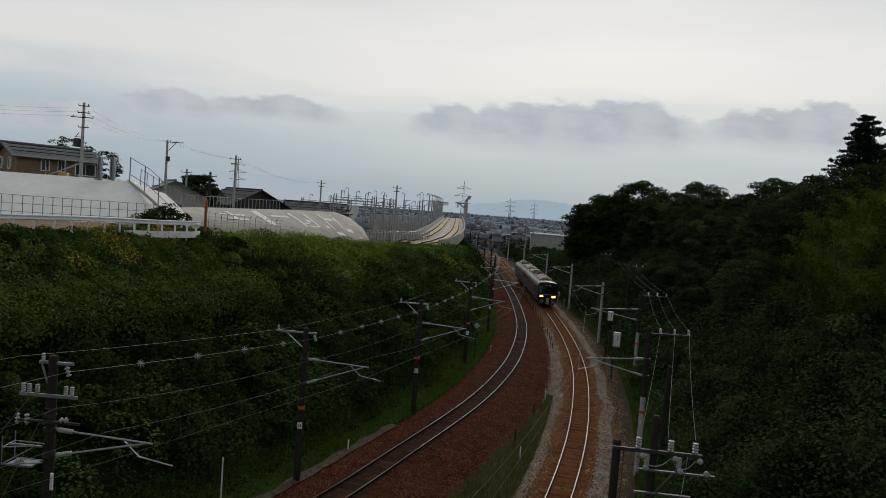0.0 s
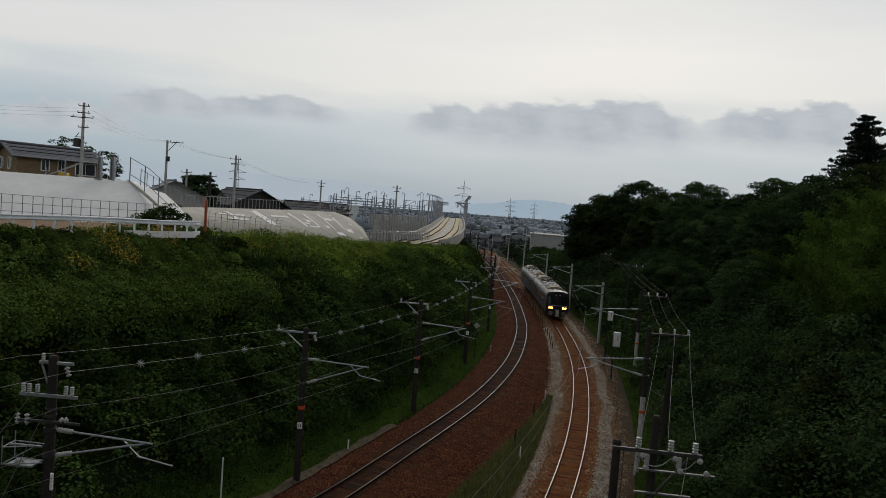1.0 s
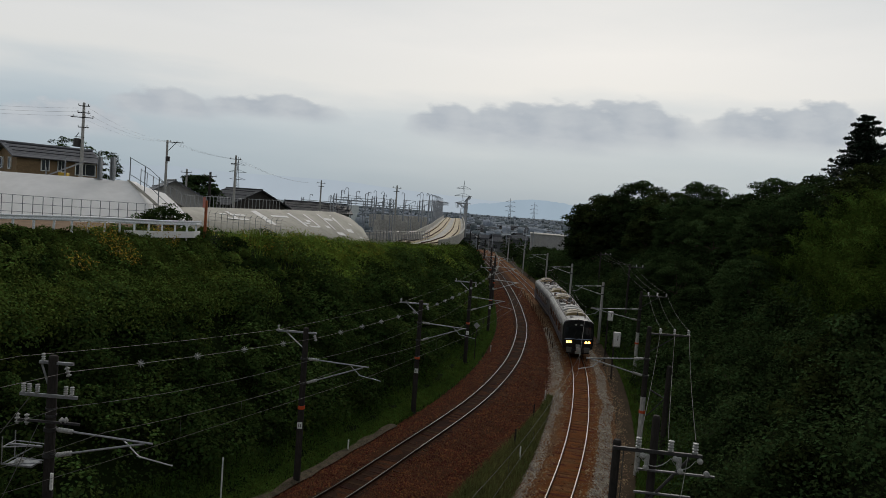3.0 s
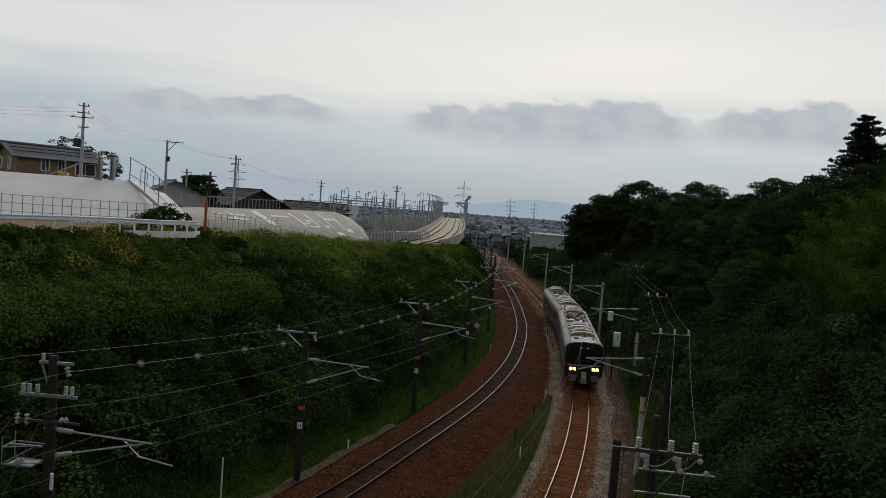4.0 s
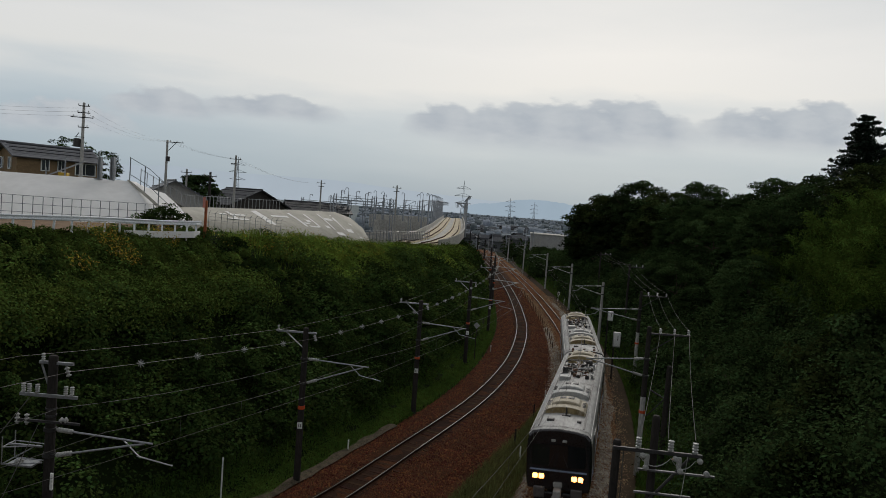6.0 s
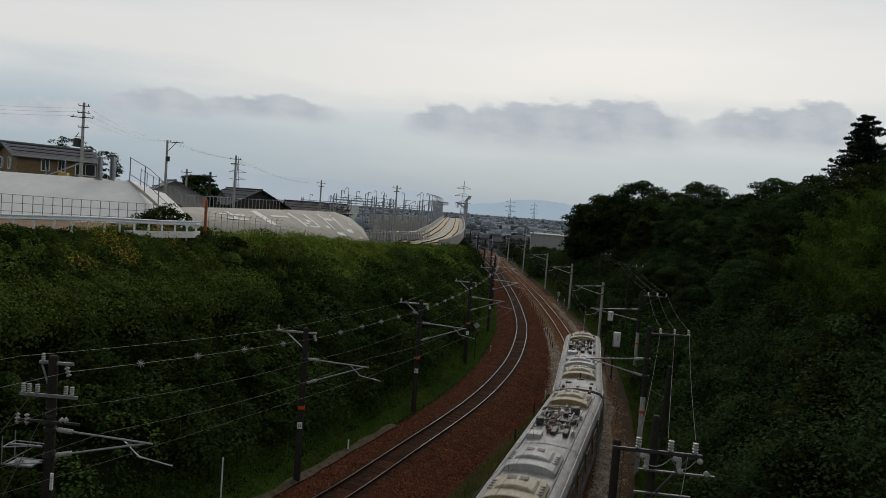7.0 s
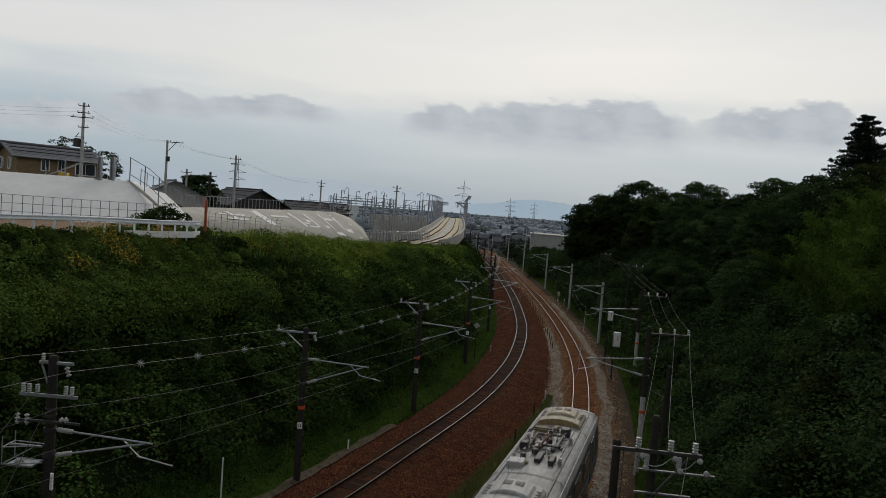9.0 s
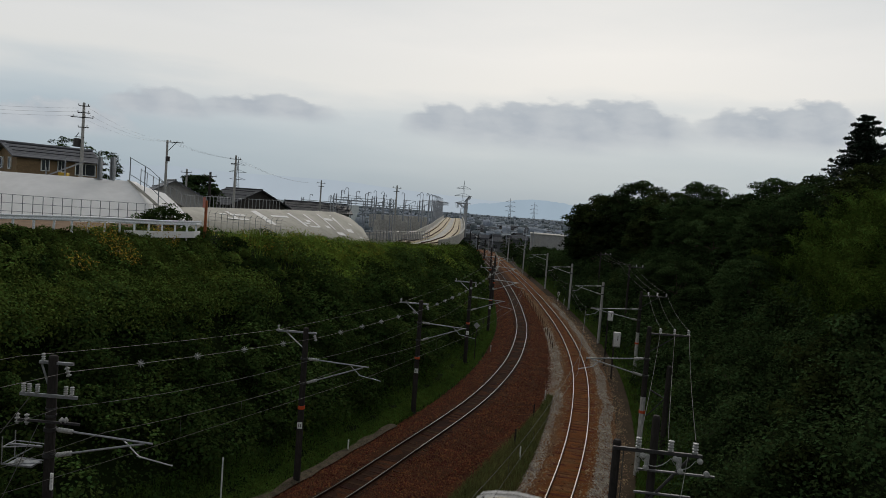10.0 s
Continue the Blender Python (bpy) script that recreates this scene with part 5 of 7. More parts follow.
def cable(name, pts, r, material, label, sag=0.25, group=""):
    """One line hung from support to support."""
    line = []
    for a, b in zip(pts[:-1], pts[1:]):
        a, b = Vector(a), Vector(b)
        d = sag * min(1, (b - a).length / 25)
        line += [a.lerp(b, i / 10) - Vector((0, 0, d * 4 * (i / 10) * (1 - i / 10))) for i in range(10)]
    line.append(Vector(pts[-1]))
    bm = bmesh.new()
    rows = []
    for i, p in enumerate(line):
        w = line[min(i + 1, len(line) - 1)] - line[max(i - 1, 0)]
        side = w.cross(Vector((0.01, 0, 1))).normalized()
        up = side.cross(w).normalized()
        rows.append([p + (side * math.cos(k * math.pi / 2) + up * math.sin(k * math.pi / 2)) * r for k in range(4)])
    strip(bm, rows, True)
    ob = link(name, bm, M[material])
    return tagged(ob, label, "cable", group or "overhead lines")


def track_line(xf, ys, off, z):
    return [(float(offset_line(xf, np.array([y]), off)[0][0]), float(offset_line(xf, np.array([y]), off)[1][0]), z) for y in ys]


LY = [2.0] + [p[1] for p in LEFT]
RY = [2.0, 18.0] + [p[1] for p in RIGHT]
for xf, ys in ((xl, LY), (xr, RY)):
    mw = cable("messenger_wire", track_line(xf, ys, 0.0, 5.75), 0.008, "wire_bright", "steel messenger wire over the track", 0.5)
    cable("contact_wire", track_line(xf, ys, 0.0, 4.85), 0.007, "wire_bright", "copper contact wire over the track", 0.0)
    bm = bmesh.new()
    for a, b in zip(ys[:-1], ys[1:]):
        for k in range(1, 5):
            t = k / 5
            y = a + (b - a) * t
            if 18 < y < 110:
                p = track_line(xf, [a, b], 0, 0)
                px = p[0][0] + (p[1][0] - p[0][0]) * t
                tube(bm, (px, y, 4.85), (px, y, 5.75 - 0.5 * min(1, (b - a) / 25) * 4 * t * (1 - t)), 0.006, None, 3, False)
    part("dropper", bm, M["wire"], mw)["kind"] = "stuff"
cable("feeder_cable", [(-16, 8, 8.1)] + [(x - 1.0, y, h - 0.1) for x, y, h in LEFT], 0.007, "wire_bright", "grey feeder cable along the masts", 0.12)
sp = cable("feeder_cable", [(-15, 8, 7.7)] + [(x + 0.5, y, h - 0.45) for x, y, h in LEFT], 0.009, "wire_bright", "feeder cable with white spacers", 0.12)
cable("signal_cable", [(-14.4, 8, 6.6)] + [(x + 0.2, y, h - 1.55) for x, y, h in LEFT], 0.008, "wire", "dark signal cable along the masts", 0.4)
SPACER = bmesh.new()
for v in ((1, 0, 0), (0, 0, 1), (0.7, 0, 0.7), (-0.7, 0, 0.7)):
    tube(SPACER, Vector(v) * -0.13, Vector(v) * 0.13, 0.014, None, 5)
lathe(SPACER, (0, -0.05, 0), (0, 1, 0), [(0, 0.035), (0.1, 0.035)], 8)
smesh = bpy.data.meshes.new("spacer")
SPACER.to_mesh(smesh)
SPACER.free()
smesh.materials.append(M["porcelain"])
for (x0, y0, h0), (x1, y1, h1) in zip(LEFT[:6], LEFT[1:7]):
    d = math.hypot(x1 - x0, y1 - y0)
    n = int(d / 2.3)
    for k in range(1, n):
        t = k / n
        o = new("spacer", smesh)
        o.parent = sp
        o.matrix_world = pose(x0 + 0.5 + (x1 - x0) * t, y0 + (y1 - y0) * t, h0 - 0.45 + (h1 - h0) * t - 0.12 * min(1, d / 25) * 4 * t * (1 - t))
for k, dx in enumerate((0.6, 1.35, 2.1)):
    cable("power_line", [(4.72 + 0.62 * k, 15.8, 8.25), (11.15 + dx, 37.5, 7.55), (16.6 + dx, 59.0, 7.35), (18.6 + dx, 77.5, 8.4), (21.5 + dx, 104, 8.3)], 0.007, "wire_bright", "bare power line beside the track", 0.35)
cable("guy_wire", [(4.4, 15.9, 7.95), (4.2, 15.2, -0.4)], 0.01, "wire_bright", "thin steel guy wire to the ground", 0.0)
cable("guy_wire", [(-11.6, 20.5, 6.7), (-14.8, 19.0, 1.6)], 0.013, "wire_bright", "thin steel guy wire to the ground", 0.0)
cable("guy_wire", [(-11.3, 20.4, 5.9), (-12.6, 18.4, 1.0)], 0.013, "wire_bright", "thin steel guy wire to the ground", 0.0)


def wood_pole(x, y, h):
    p = thing("power_pole", pose(x, y, gz(x, y)), "dark wooden power pole with insulated crossarm", "power pole", "poles among the trees")
    g = h - gz(x, y)
    pole_body("pole", p, g, 0.14, 0.1, M["pole_dark"])
    bm = bmesh.new()
    box(bm, (0.7, 0, g - 0.3), (1.9, 0.09, 0.09))
    c = part("crossarm", bm, M["steel_dark"], p)
    for xx in (0.0, 0.7, 1.4):
        insulator(c, (xx, 0, g - 0.26), (0, 0, 1), 0.25, 0.07, 3)


wood_pole(20.3, 77.5, 8.5)
wood_pole(22.9, 104.0, 8.4)


def signal_box(x, y, z, w, h, label):
    b = thing("relay_cabinet", pose(x, y, gz(x, y), 0, 0, -10), label, "cabinet", "trackside cabinets")
    g = z - gz(x, y)
    bm = bmesh.new()
    box(bm, (0, 0, g), (w, 0.4, h), 0.04)
    c = part("cabinet", bm, M["unit_grey"], b, "pale grey steel cabinet")
    bm = bmesh.new()
    box(bm, (0, -0.21, g), (w * 0.82, 0.03, h * 0.86), 0.01)
    d = part("door", bm, M["white"], c)
    bm = bmesh.new()
    box(bm, (w * 0.1, -0.235, g + h * 0.12), (0.05, 0.03, h * 0.3))
    part("handle", bm, M["black"], d)
    bm = bmesh.new()
    tube(bm, (-0.2, 0.1, -0.3), (-0.2, 0.1, g + h * 0.4), 0.07, None, 8)
    part("post", bm, M["pole_dark"], b)


signal_box(15.3, 60.5, 3.0, 0.62, 1.25, "pale grey relay cabinet on a dark post")
signal_box(15.8, 65.5, 4.3, 0.5, 0.85, "small pale transformer box on a dark post")


def stake(x, y, h, r, material, label, cap=None):
    s = thing("marker_post", pose(x, y, gz(x, y)), label, "marker post", "lineside marker posts")
    bm = bmesh.new()
    lathe(bm, (0, 0, 0), (0, 0, 1), [(-0.3, r), (h - 0.03, r), (h, r * 0.6)], 8)
    part("post", bm, material, s)
    if cap:
        bm = bmesh.new()
        box(bm, (0, 0, h - 0.16), (r * 2.6, r * 2.6, 0.3), 0.01)
        part("cap", bm, cap, s)


stake(-8.68, 30.0, 2.1, 0.035, M["white"], "thin white marker post on the grass")
for x, y, h in ((5.0, 38.2, 1.1), (8.3, 52.0, 0.9), (5.3, 68.5, 0.8), (-4.3, 38.0, 0.7), (19.2, 110.0, 1.2)):
    stake(x, y, h, 0.04, M["white"], "short white lineside marker post")
for x, y, h in ((5.0, 41.0, 1.2), (6.9, 47.5, 1.0), (14.1, 66.0, 0.9)):
    stake(x, y, h, 0.05, M["pole_dark"], "short dark lineside post")


def mid_fence():
    """Row of low dark stakes between the tracks."""
    f = thing("stake_fence", Matrix(), "row of low dark stakes between the tracks", "fence")
    y = 72.0
    while y < 130:
        x = float(xr(y)) - 2.0
        bm = bmesh.new()
        tube(bm, (x, y, -0.6), (x + random.uniform(-0.05, 0.05), y, 0.55), 0.045, 0.035, 6)
        part("stake", bm, M["rail_side"], f)
        y += 2.6


mid_fence()


def diamond_sign(x, y, z):
    s = thing("lineside_sign", pose(x, y, gz(x, y)), "pale grey diamond lineside sign on a dark post", "sign", "lineside signs")
    g = z - gz(x, y)
    bm = bmesh.new()
    tube(bm, (0, 0.03, -0.3), (0, 0.03, g), 0.04, None, 6)
    part("post", bm, M["pole_dark"], s)
    bm = bmesh.new()
    box(bm, (0, 0, 0), (0.42, 0.03, 0.42), 0.008, Matrix.Translation((0, -0.03, g)) @ Matrix.Rotation(radians(45), 4, "Y"))
    part("board", bm, M["unit_grey"], s, "pale grey square board on its corner")


diamond_sign(3.55, 64.0, 2.75)


def shunt_signal(x, y):
    s = thing("shunt_signal", pose(x, y, gz(x, y)), "small white trackside signal on a short post", "signal")
    bm = bmesh.new()
    tube(bm, (0, 0, -0.3), (0, 0, 1.1), 0.05, None, 6)
    part("post", bm, M["white"], s)
    bm = bmesh.new()
    box(bm, (0.05, 0, 1.35), (0.4, 0.2, 0.55), 0.06)
    part("head", bm, M["white"], s)


shunt_signal(18.9, 114.0)


# ---- the bank top: road edge, embankments, houses ----
M["shot"] = mat("pale_shotcrete_sheet", (0.84, 0.83, 0.81), (0.78, 0.77, 0.745), 0.9, scale=0.25, fine=1.3, bump=0.006, c3=(0.86, 0.85, 0.83), spec=0.1, grain=0.05)
M["shot_grey"] = mat("grey_shotcrete", (0.47, 0.45, 0.39), (0.36, 0.345, 0.295), 0.9, scale=0.3, fine=2.5, bump=0.01, grain=0.12)
M["guard"] = mat("white_guardrail_steel", (0.82, 0.84, 0.86), (0.74, 0.77, 0.80), 0.45, 0.0, scale=2)
M["mesh_wire"] = mat("grey_mesh_fence", (0.24, 0.26, 0.27), (0.17, 0.185, 0.19), 0.6, 0.3, scale=4)
M["tan_wall"] = mat("tan_house_wall", (0.24, 0.165, 0.09), (0.20, 0.135, 0.075), 0.85, scale=0.8, fine=12)
M["grey_wall"] = mat("grey_house_wall", (0.42, 0.41, 0.395), (0.36, 0.35, 0.34), 0.85, scale=0.8)
M["dark_wall"] = mat("dark_timber_wall", (0.06, 0.055, 0.05), (0.045, 0.04, 0.037), 0.85, scale=0.8, stretch=(4, 4, 0.5))
M["tile"] = mat("dark_grey_roof_tile", (0.16, 0.165, 0.18), (0.12, 0.125, 0.135), 0.5, scale=1.5, stretch=(1, 4, 1))
M["tile_black"] = mat("black_roof_tile", (0.035, 0.036, 0.04), (0.025, 0.025, 0.03), 0.5, scale=1.5)
M["glass"] = mat("dull_window_glass", (0.03, 0.035, 0.04), (0.05, 0.055, 0.06), 0.1, scale=1, spec=0.6)
M["earth"] = mat("bare_brown_earth", (0.22, 0.14, 0.08), (0.15, 0.10, 0.06), 0.95, scale=0.8, bump=0.04)
M["slab"] = mat("buff_track_slab", (0.52, 0.44, 0.30), (0.44, 0.37, 0.25), 0.85, scale=0.5)
M["lattice"] = mat("grey_lattice_steel", (0.36, 0.38, 0.41), (0.28, 0.3, 0.33), 0.6, 0.3, scale=2)


def berm(name, label, crest, foot, back, material):
    """Embankment skin between a crest line, its front foot line and a back line, with end caps."""
    bm = bmesh.new()
    mid = [tuple((a + b) / 2 + (0.12 if i == 2 else 0) for i, (a, b) in enumerate(zip(p, q))) for p, q in zip(crest, foot)]
    base = [(p[0], p[1], p[2] - 3.0) for p in foot]
    bmesh.ops.recalc_face_normals(bm, faces=bm.faces)
    strip(bm, [base, foot, mid, crest, back, [(p[0], p[1], p[2] - 5) for p in back]])
    bmesh.ops.recalc_face_normals(bm, faces=bm.faces)
    ob = link(name, bm, material, material is not M["shot"])
    return tagged(ob, label, "embankment", kind="structure")


berm("embankment_white", "smooth white shotcrete embankment behind the road", [(-70, 51, 13.3), (-48, 53.5, 13.3), (-34.9, 56, 13.3), (-28, 57.5, 13.32), (-25.8, 58, 13.3), (-23.3, 59.5, 12.5)],
     [(-66, 44, 9.6), (-45, 46.5, 9.7), (-31.5, 49.5, 9.9), (-24, 52, 10.1), (-21.2, 53.4, 10.4), (-20.2, 57, 10.6)],
     [(-73, 56, 13.2), (-50, 58.5, 13.2), (-36, 61, 13.2), (-29.5, 62, 13.2), (-27.1, 62.5, 13.3), (-24.0, 66, 11.3)], M["shot"])
crest2 = [(-26, 60, 11.3), (-23.8, 66, 11.35), (-22.3, 77, 11.35), (-19.5, 86, 11.4), (-17.5, 94, 11.4), (-15.4, 100, 11.35), (-13.6, 103.5, 10.6), (-12.0, 105.5, 9.2)]
foot2 = [(-22.5, 57, 10.5), (-20.6, 62.5, 10.1), (-17.6, 72, 9.6), (-14.4, 82, 9.0), (-12.6, 89, 8.5), (-10.8, 95, 7.9), (-10.2, 98, 7.4), (-9.9, 101, 6.8)]
back2 = [(-29, 62, 11.2), (-27, 68, 11.2), (-25.5, 79, 11.2), (-23, 88, 11.2), (-21, 96.5, 11.2), (-19, 103, 11.1), (-17, 107, 10.2), (-15, 109, 8.8)]
berm2 = berm("embankment_grey", "long rounded grey shotcrete embankment with pale patches", crest2, foot2, back2, M["shot_grey"])


def patches():
    r = np.random.default_rng(3)
    c, f = np.array(crest2), np.array(foot2)
    k = np.arange(len(c))
    for i in range(22):
        u, v = r.uniform(1.2, 6.0), r.uniform(0.12, 0.9)
        du, dv = r.uniform(0.06, 0.2), r.uniform(0.02, 0.06)
        long_ = i % 3 == 0
        if long_:
            du, dv, v = 0.035, r.uniform(0.2, 0.36), 0.45
        bm = bmesh.new()

        def at(uu, vv):
            a = np.array([np.interp(uu, k, c[:, j]) for j in range(3)])
            b = np.array([np.interp(uu, k, f[:, j]) for j in range(3)])
            p = a + (b - a) * vv
            p[2] += 0.24 * (1 - abs(2 * vv - 1)) * 0.5 + 0.05
            p[0] += 0.05
            return p
        strip(bm, [[at(u - du, vv), at(u, vv + 0.01), at(u + du, vv)] for vv in np.linspace(v - dv, v + dv, 5)])
        part("mortar_patch", bm, M["shot"], berm2, "pale fresh mortar patch")


patches()


def bank_gutter():
    """Concrete edge strip running down the corner of the white embankment."""
    bm = bmesh.new()
    a, b = Vector((-25.75, 58.0, 13.3)), Vector((-20.3, 53.5, 10.6))
    prof = [(-0.16, -0.1), (-0.16, 0.1), (-0.06, 0.1), (-0.05, 0.03), (0.05, 0.03), (0.06, 0.1), (0.16, 0.1), (0.16, -0.1)]
    strip(bm, [[a.lerp(b, t) + Vector((o * 0.7, -o * 0.7, z + 0.12 * math.sin(math.pi * t))) for o, z in prof] for t in np.linspace(0, 1, 9)], True)
    tagged(link("edge_gutter", bm, M["shot_grey"]), "grey concrete gutter down the white embankment", "gutter", kind="structure")


bank_gutter()


def guardrail():
    g = thing("guardrail", Matrix(), "white steel road guardrail with blue-grey posts", "guardrail")
    line = [(-34, 29, 10.3), (-22.3, 36.0, 10.3), (-20.5, 38.2, 10.33), (-19.05, 41.0, 10.3), (-17.7, 43.5, 10.22), (-16.6, 45.6, 10.2), (-16.2, 46.6, 10.2), (-16.25, 47.6, 10.2)]
    P = np.array(line)
    s = np.concatenate([[0], np.cumsum(np.linalg.norm(np.diff(P[:, :2], axis=0), axis=1))])

    def at(q):
        return Vector([float(np.interp(q, s, P[:, j])) for j in range(3)])
    q, prev = 0.0, None
    prof = [(0.0, 0.50), (0.05, 0.53), (0.05, 0.57), (0.0, 0.61), (0.0, 0.67), (0.05, 0.71), (0.05, 0.75), (0.0, 0.78), (-0.02, 0.78), (-0.02, 0.50)]
    while q < s[-1]:
        a, b = at(q), at(min(q + 1.0, s[-1]))
        d = (b - a).normalized()
        n = Vector((d.y, -d.x, 0))
        bm = bmesh.new()
        strip(bm, [[p + n * (o + 0.09) + Vector((0, 0, z)) for o, z in prof] for p in (a, b + d * 0.02)], True)
        part("beam", bm, M["guard"], g, "white corrugated beam")
        bm = bmesh.new()
        lathe(bm, a + d * 0.2, (random.uniform(-0.04, 0.04), 0, 1), [(-0.5, 0.065), (0.72, 0.065), (0.75, 0.03)], 8)
        part("post", bm, M["guard"], g, "white round post")
        q += 1.0
    bm = bmesh.new()
    strip(bm, [[at(q_) + Vector((0.14, -0.14, 0.1)), at(q_) + Vector((0.16, -0.16, -0.3)), at(q_) + Vector((-0.1, 0.1, -0.3)), at(q_) + Vector((-0.1, 0.1, 0.08))] for q_ in np.linspace(s[-1] - 6.5, s[-1] - 0.05, 12)], True)
    part("kerb", bm, M["shot"], g, "low white concrete kerb")


guardrail()


def mesh_fence(name, pts, step, h, label, rails=(0.05, 0.5, 1.0), t=0.03, curl=0.0, material="mesh_wire", group="fences on the bank"):
    f = thing(name, Matrix(), label, "fence", group)
    P = np.array(pts)
    s = np.concatenate([[0], np.cumsum(np.linalg.norm(np.diff(P, axis=0), axis=1))])

    def at(q):
        return Vector([float(np.interp(q, s, P[:, j])) for j in range(3)])
    q = 0.0
    while q <= s[-1]:
        bm = bmesh.new()
        a = at(q)
        tube(bm, a - Vector((0, 0, 0.4)), a + Vector((0, 0, h)), t, None, 6)
        if curl:
            tube(bm, a + Vector((0, 0, h)), a + Vector((curl, -curl, h + curl * 0.9)), t * 0.8, None, 5)
        part("post", bm, M[material], f)
        q += step
    for k in rails:
        bm = bmesh.new()
        for a, b in zip(P[:-1], P[1:]):
            tube(bm, Vector(a) + Vector((0, 0, h * k)), Vector(b) + Vector((0, 0, h * k)), t * 0.6, None, 5)
        part("rail", bm, M[material], f)
    return f


mesh_fence("mesh_fence", [(-44, 37.5, 10.2), (-27.3, 44, 10.25), (-24.5, 48, 10.15), (-20.8, 52, 10.1)], 0.62, 1.62, "grey steel mesh fence along the road", (0.08, 0.36, 0.68, 1.0), 0.026)
mesh_fence("post_fence", [(-25.8, 58.4, 13.25), (-23.6, 57.0, 12.4), (-21.6, 55.6, 11.2)], 2.1, 2.0, "tall grey post fence stepping down the embankment", (0.3, 0.97), 0.045)
mesh_fence("post_fence", [(-25.8, 60.5, 13.3), (-24.0, 66, 11.4), (-22.6, 77, 11.35), (-20.0, 87, 11.4)], 0.8, 1.1, "close-set pale post fence along the embankment", (0.95,), 0.035, 0, "steel")
mesh_fence("mesh_fence", [(-19.9, 60.5, 10.3), (-18.6, 66, 10.0), (-16.4, 74, 9.6)], 1.0, 0.85, "curved grey mesh fence at the embankment foot", (0.3, 0.65, 1.0), 0.02, 0.25)


def utility_pole(x, y, ztop, kind, label):
    p = thing("utility_pole", pose(x, y, gz(x, y), 0, 0, 0), label, "utility pole", "utility poles by the houses")
    h = ztop - gz(x, y)
    pole_body("pole", p, h, 0.2, 0.12, M["pole_concrete"] if kind != "dark" else M["pole_dark"])
    if kind == "full":
        for dz, w in ((0.35, 1.1), (1.45, 2.2), (1.0, 1.2), (2.4, 1.0)):
            bm = bmesh.new()
            box(bm, (0.1 if w < 2 else -0.1, -0.12, h - dz), (w, 0.08, 0.08))
            c = part("crossarm", bm, M["steel_dark"], p, "steel crossarm")
            for xx in (-w * 0.42, 0.0 + w * 0.1, w * 0.45):
                insulator(c, (xx, -0.12, h - dz + 0.04), (0, 0, 1), 0.18, 0.055, 2)
        bm = bmesh.new()
        lathe(bm, (-0.45, -0.1, h - 4.3), (0, 0, 1), [(0, 0.3), (0.05, 0.34), (0.75, 0.34), (0.82, 0.2)], 14)
        part("transformer", bm, M["steel_dark"], p, "grey drum transformer")
        bm = bmesh.new()
        box(bm, (-0.25, -0.1, h - 3.35), (0.9, 0.06, 0.06))
        tube(bm, (-0.6, -0.1, h - 3.3), (-0.3, -0.1, h - 2.9), 0.03, None, 5)
        part("bracket", bm, M["steel_dark"], p)
    elif kind == "side":
        bm = bmesh.new()
        box(bm, (0.95, -0.1, h - 0.25), (2.1, 0.09, 0.09))
        tube(bm, (0.1, -0.1, h - 1.4), (1.1, -0.1, h - 0.3), 0.035, None, 5)
        c = part("crossarm", bm, M["steel_dark"], p, "one-sided steel crossarm")
        for xx in (0.4, 1.2, 1.9):
            insulator(c, (xx, -0.1, h - 0.2), (0, 0, 1), 0.2, 0.06, 2)
        bm = bmesh.new()
        box(bm, (0.25, -0.15, h - 2.3), (0.35, 0.3, 0.6), 0.04)
        part("switch_box", bm, M["steel_dark"], p)
    else:
        bm = bmesh.new()
        box(bm, (0, -0.1, h - 0.5), (1.5, 0.08, 0.08))
        box(bm, (0, -0.1, h - 1.1), (1.1, 0.08, 0.08))
        c = part("crossarm", bm, M["steel_dark"], p)
        for xx in (-0.65, 0.0, 0.65):
            insulator(c, (xx, -0.1, h - 0.46), (0, 0, 1), 0.2, 0.06, 2)


utility_pole(-35.7, 70, 20.6, "full", "concrete utility pole with crossarms and drum transformer")
utility_pole(-34.5, 88, 18.8, "side", "concrete utility pole with a one-sided crossarm")
utility_pole(-28.1, 95, 17.9, "tee", "concrete utility pole with short crossarms")
utility_pole(-36.3, 100, 15.8, "tee", "concrete utility pole behind the houses")
utility_pole(-26.4, 80, 15.1, "dark", "dark wooden utility pole")
utility_pole(-22.8, 130, 16.4, "tee", "distant concrete pole with short crossarms")
utility_pole(-8.75, 125, 16.4, "tee", "distant concrete utility pole")
for k in range(3):
    cable("power_line", [(-60, 55 + k * 0.3, 19.3 + 0.25 * k), (-35.7 - 0.5 + 0.5 * k, 70, 19.3 + 0.4 * k), (-34.5 + 0.5 * k, 88, 18.6), (-28.1 + 0.3 * k, 95, 17.4), (-22.8, 130, 15.9)], 0.006, "wire_bright", "power line between utility poles", 0.9)


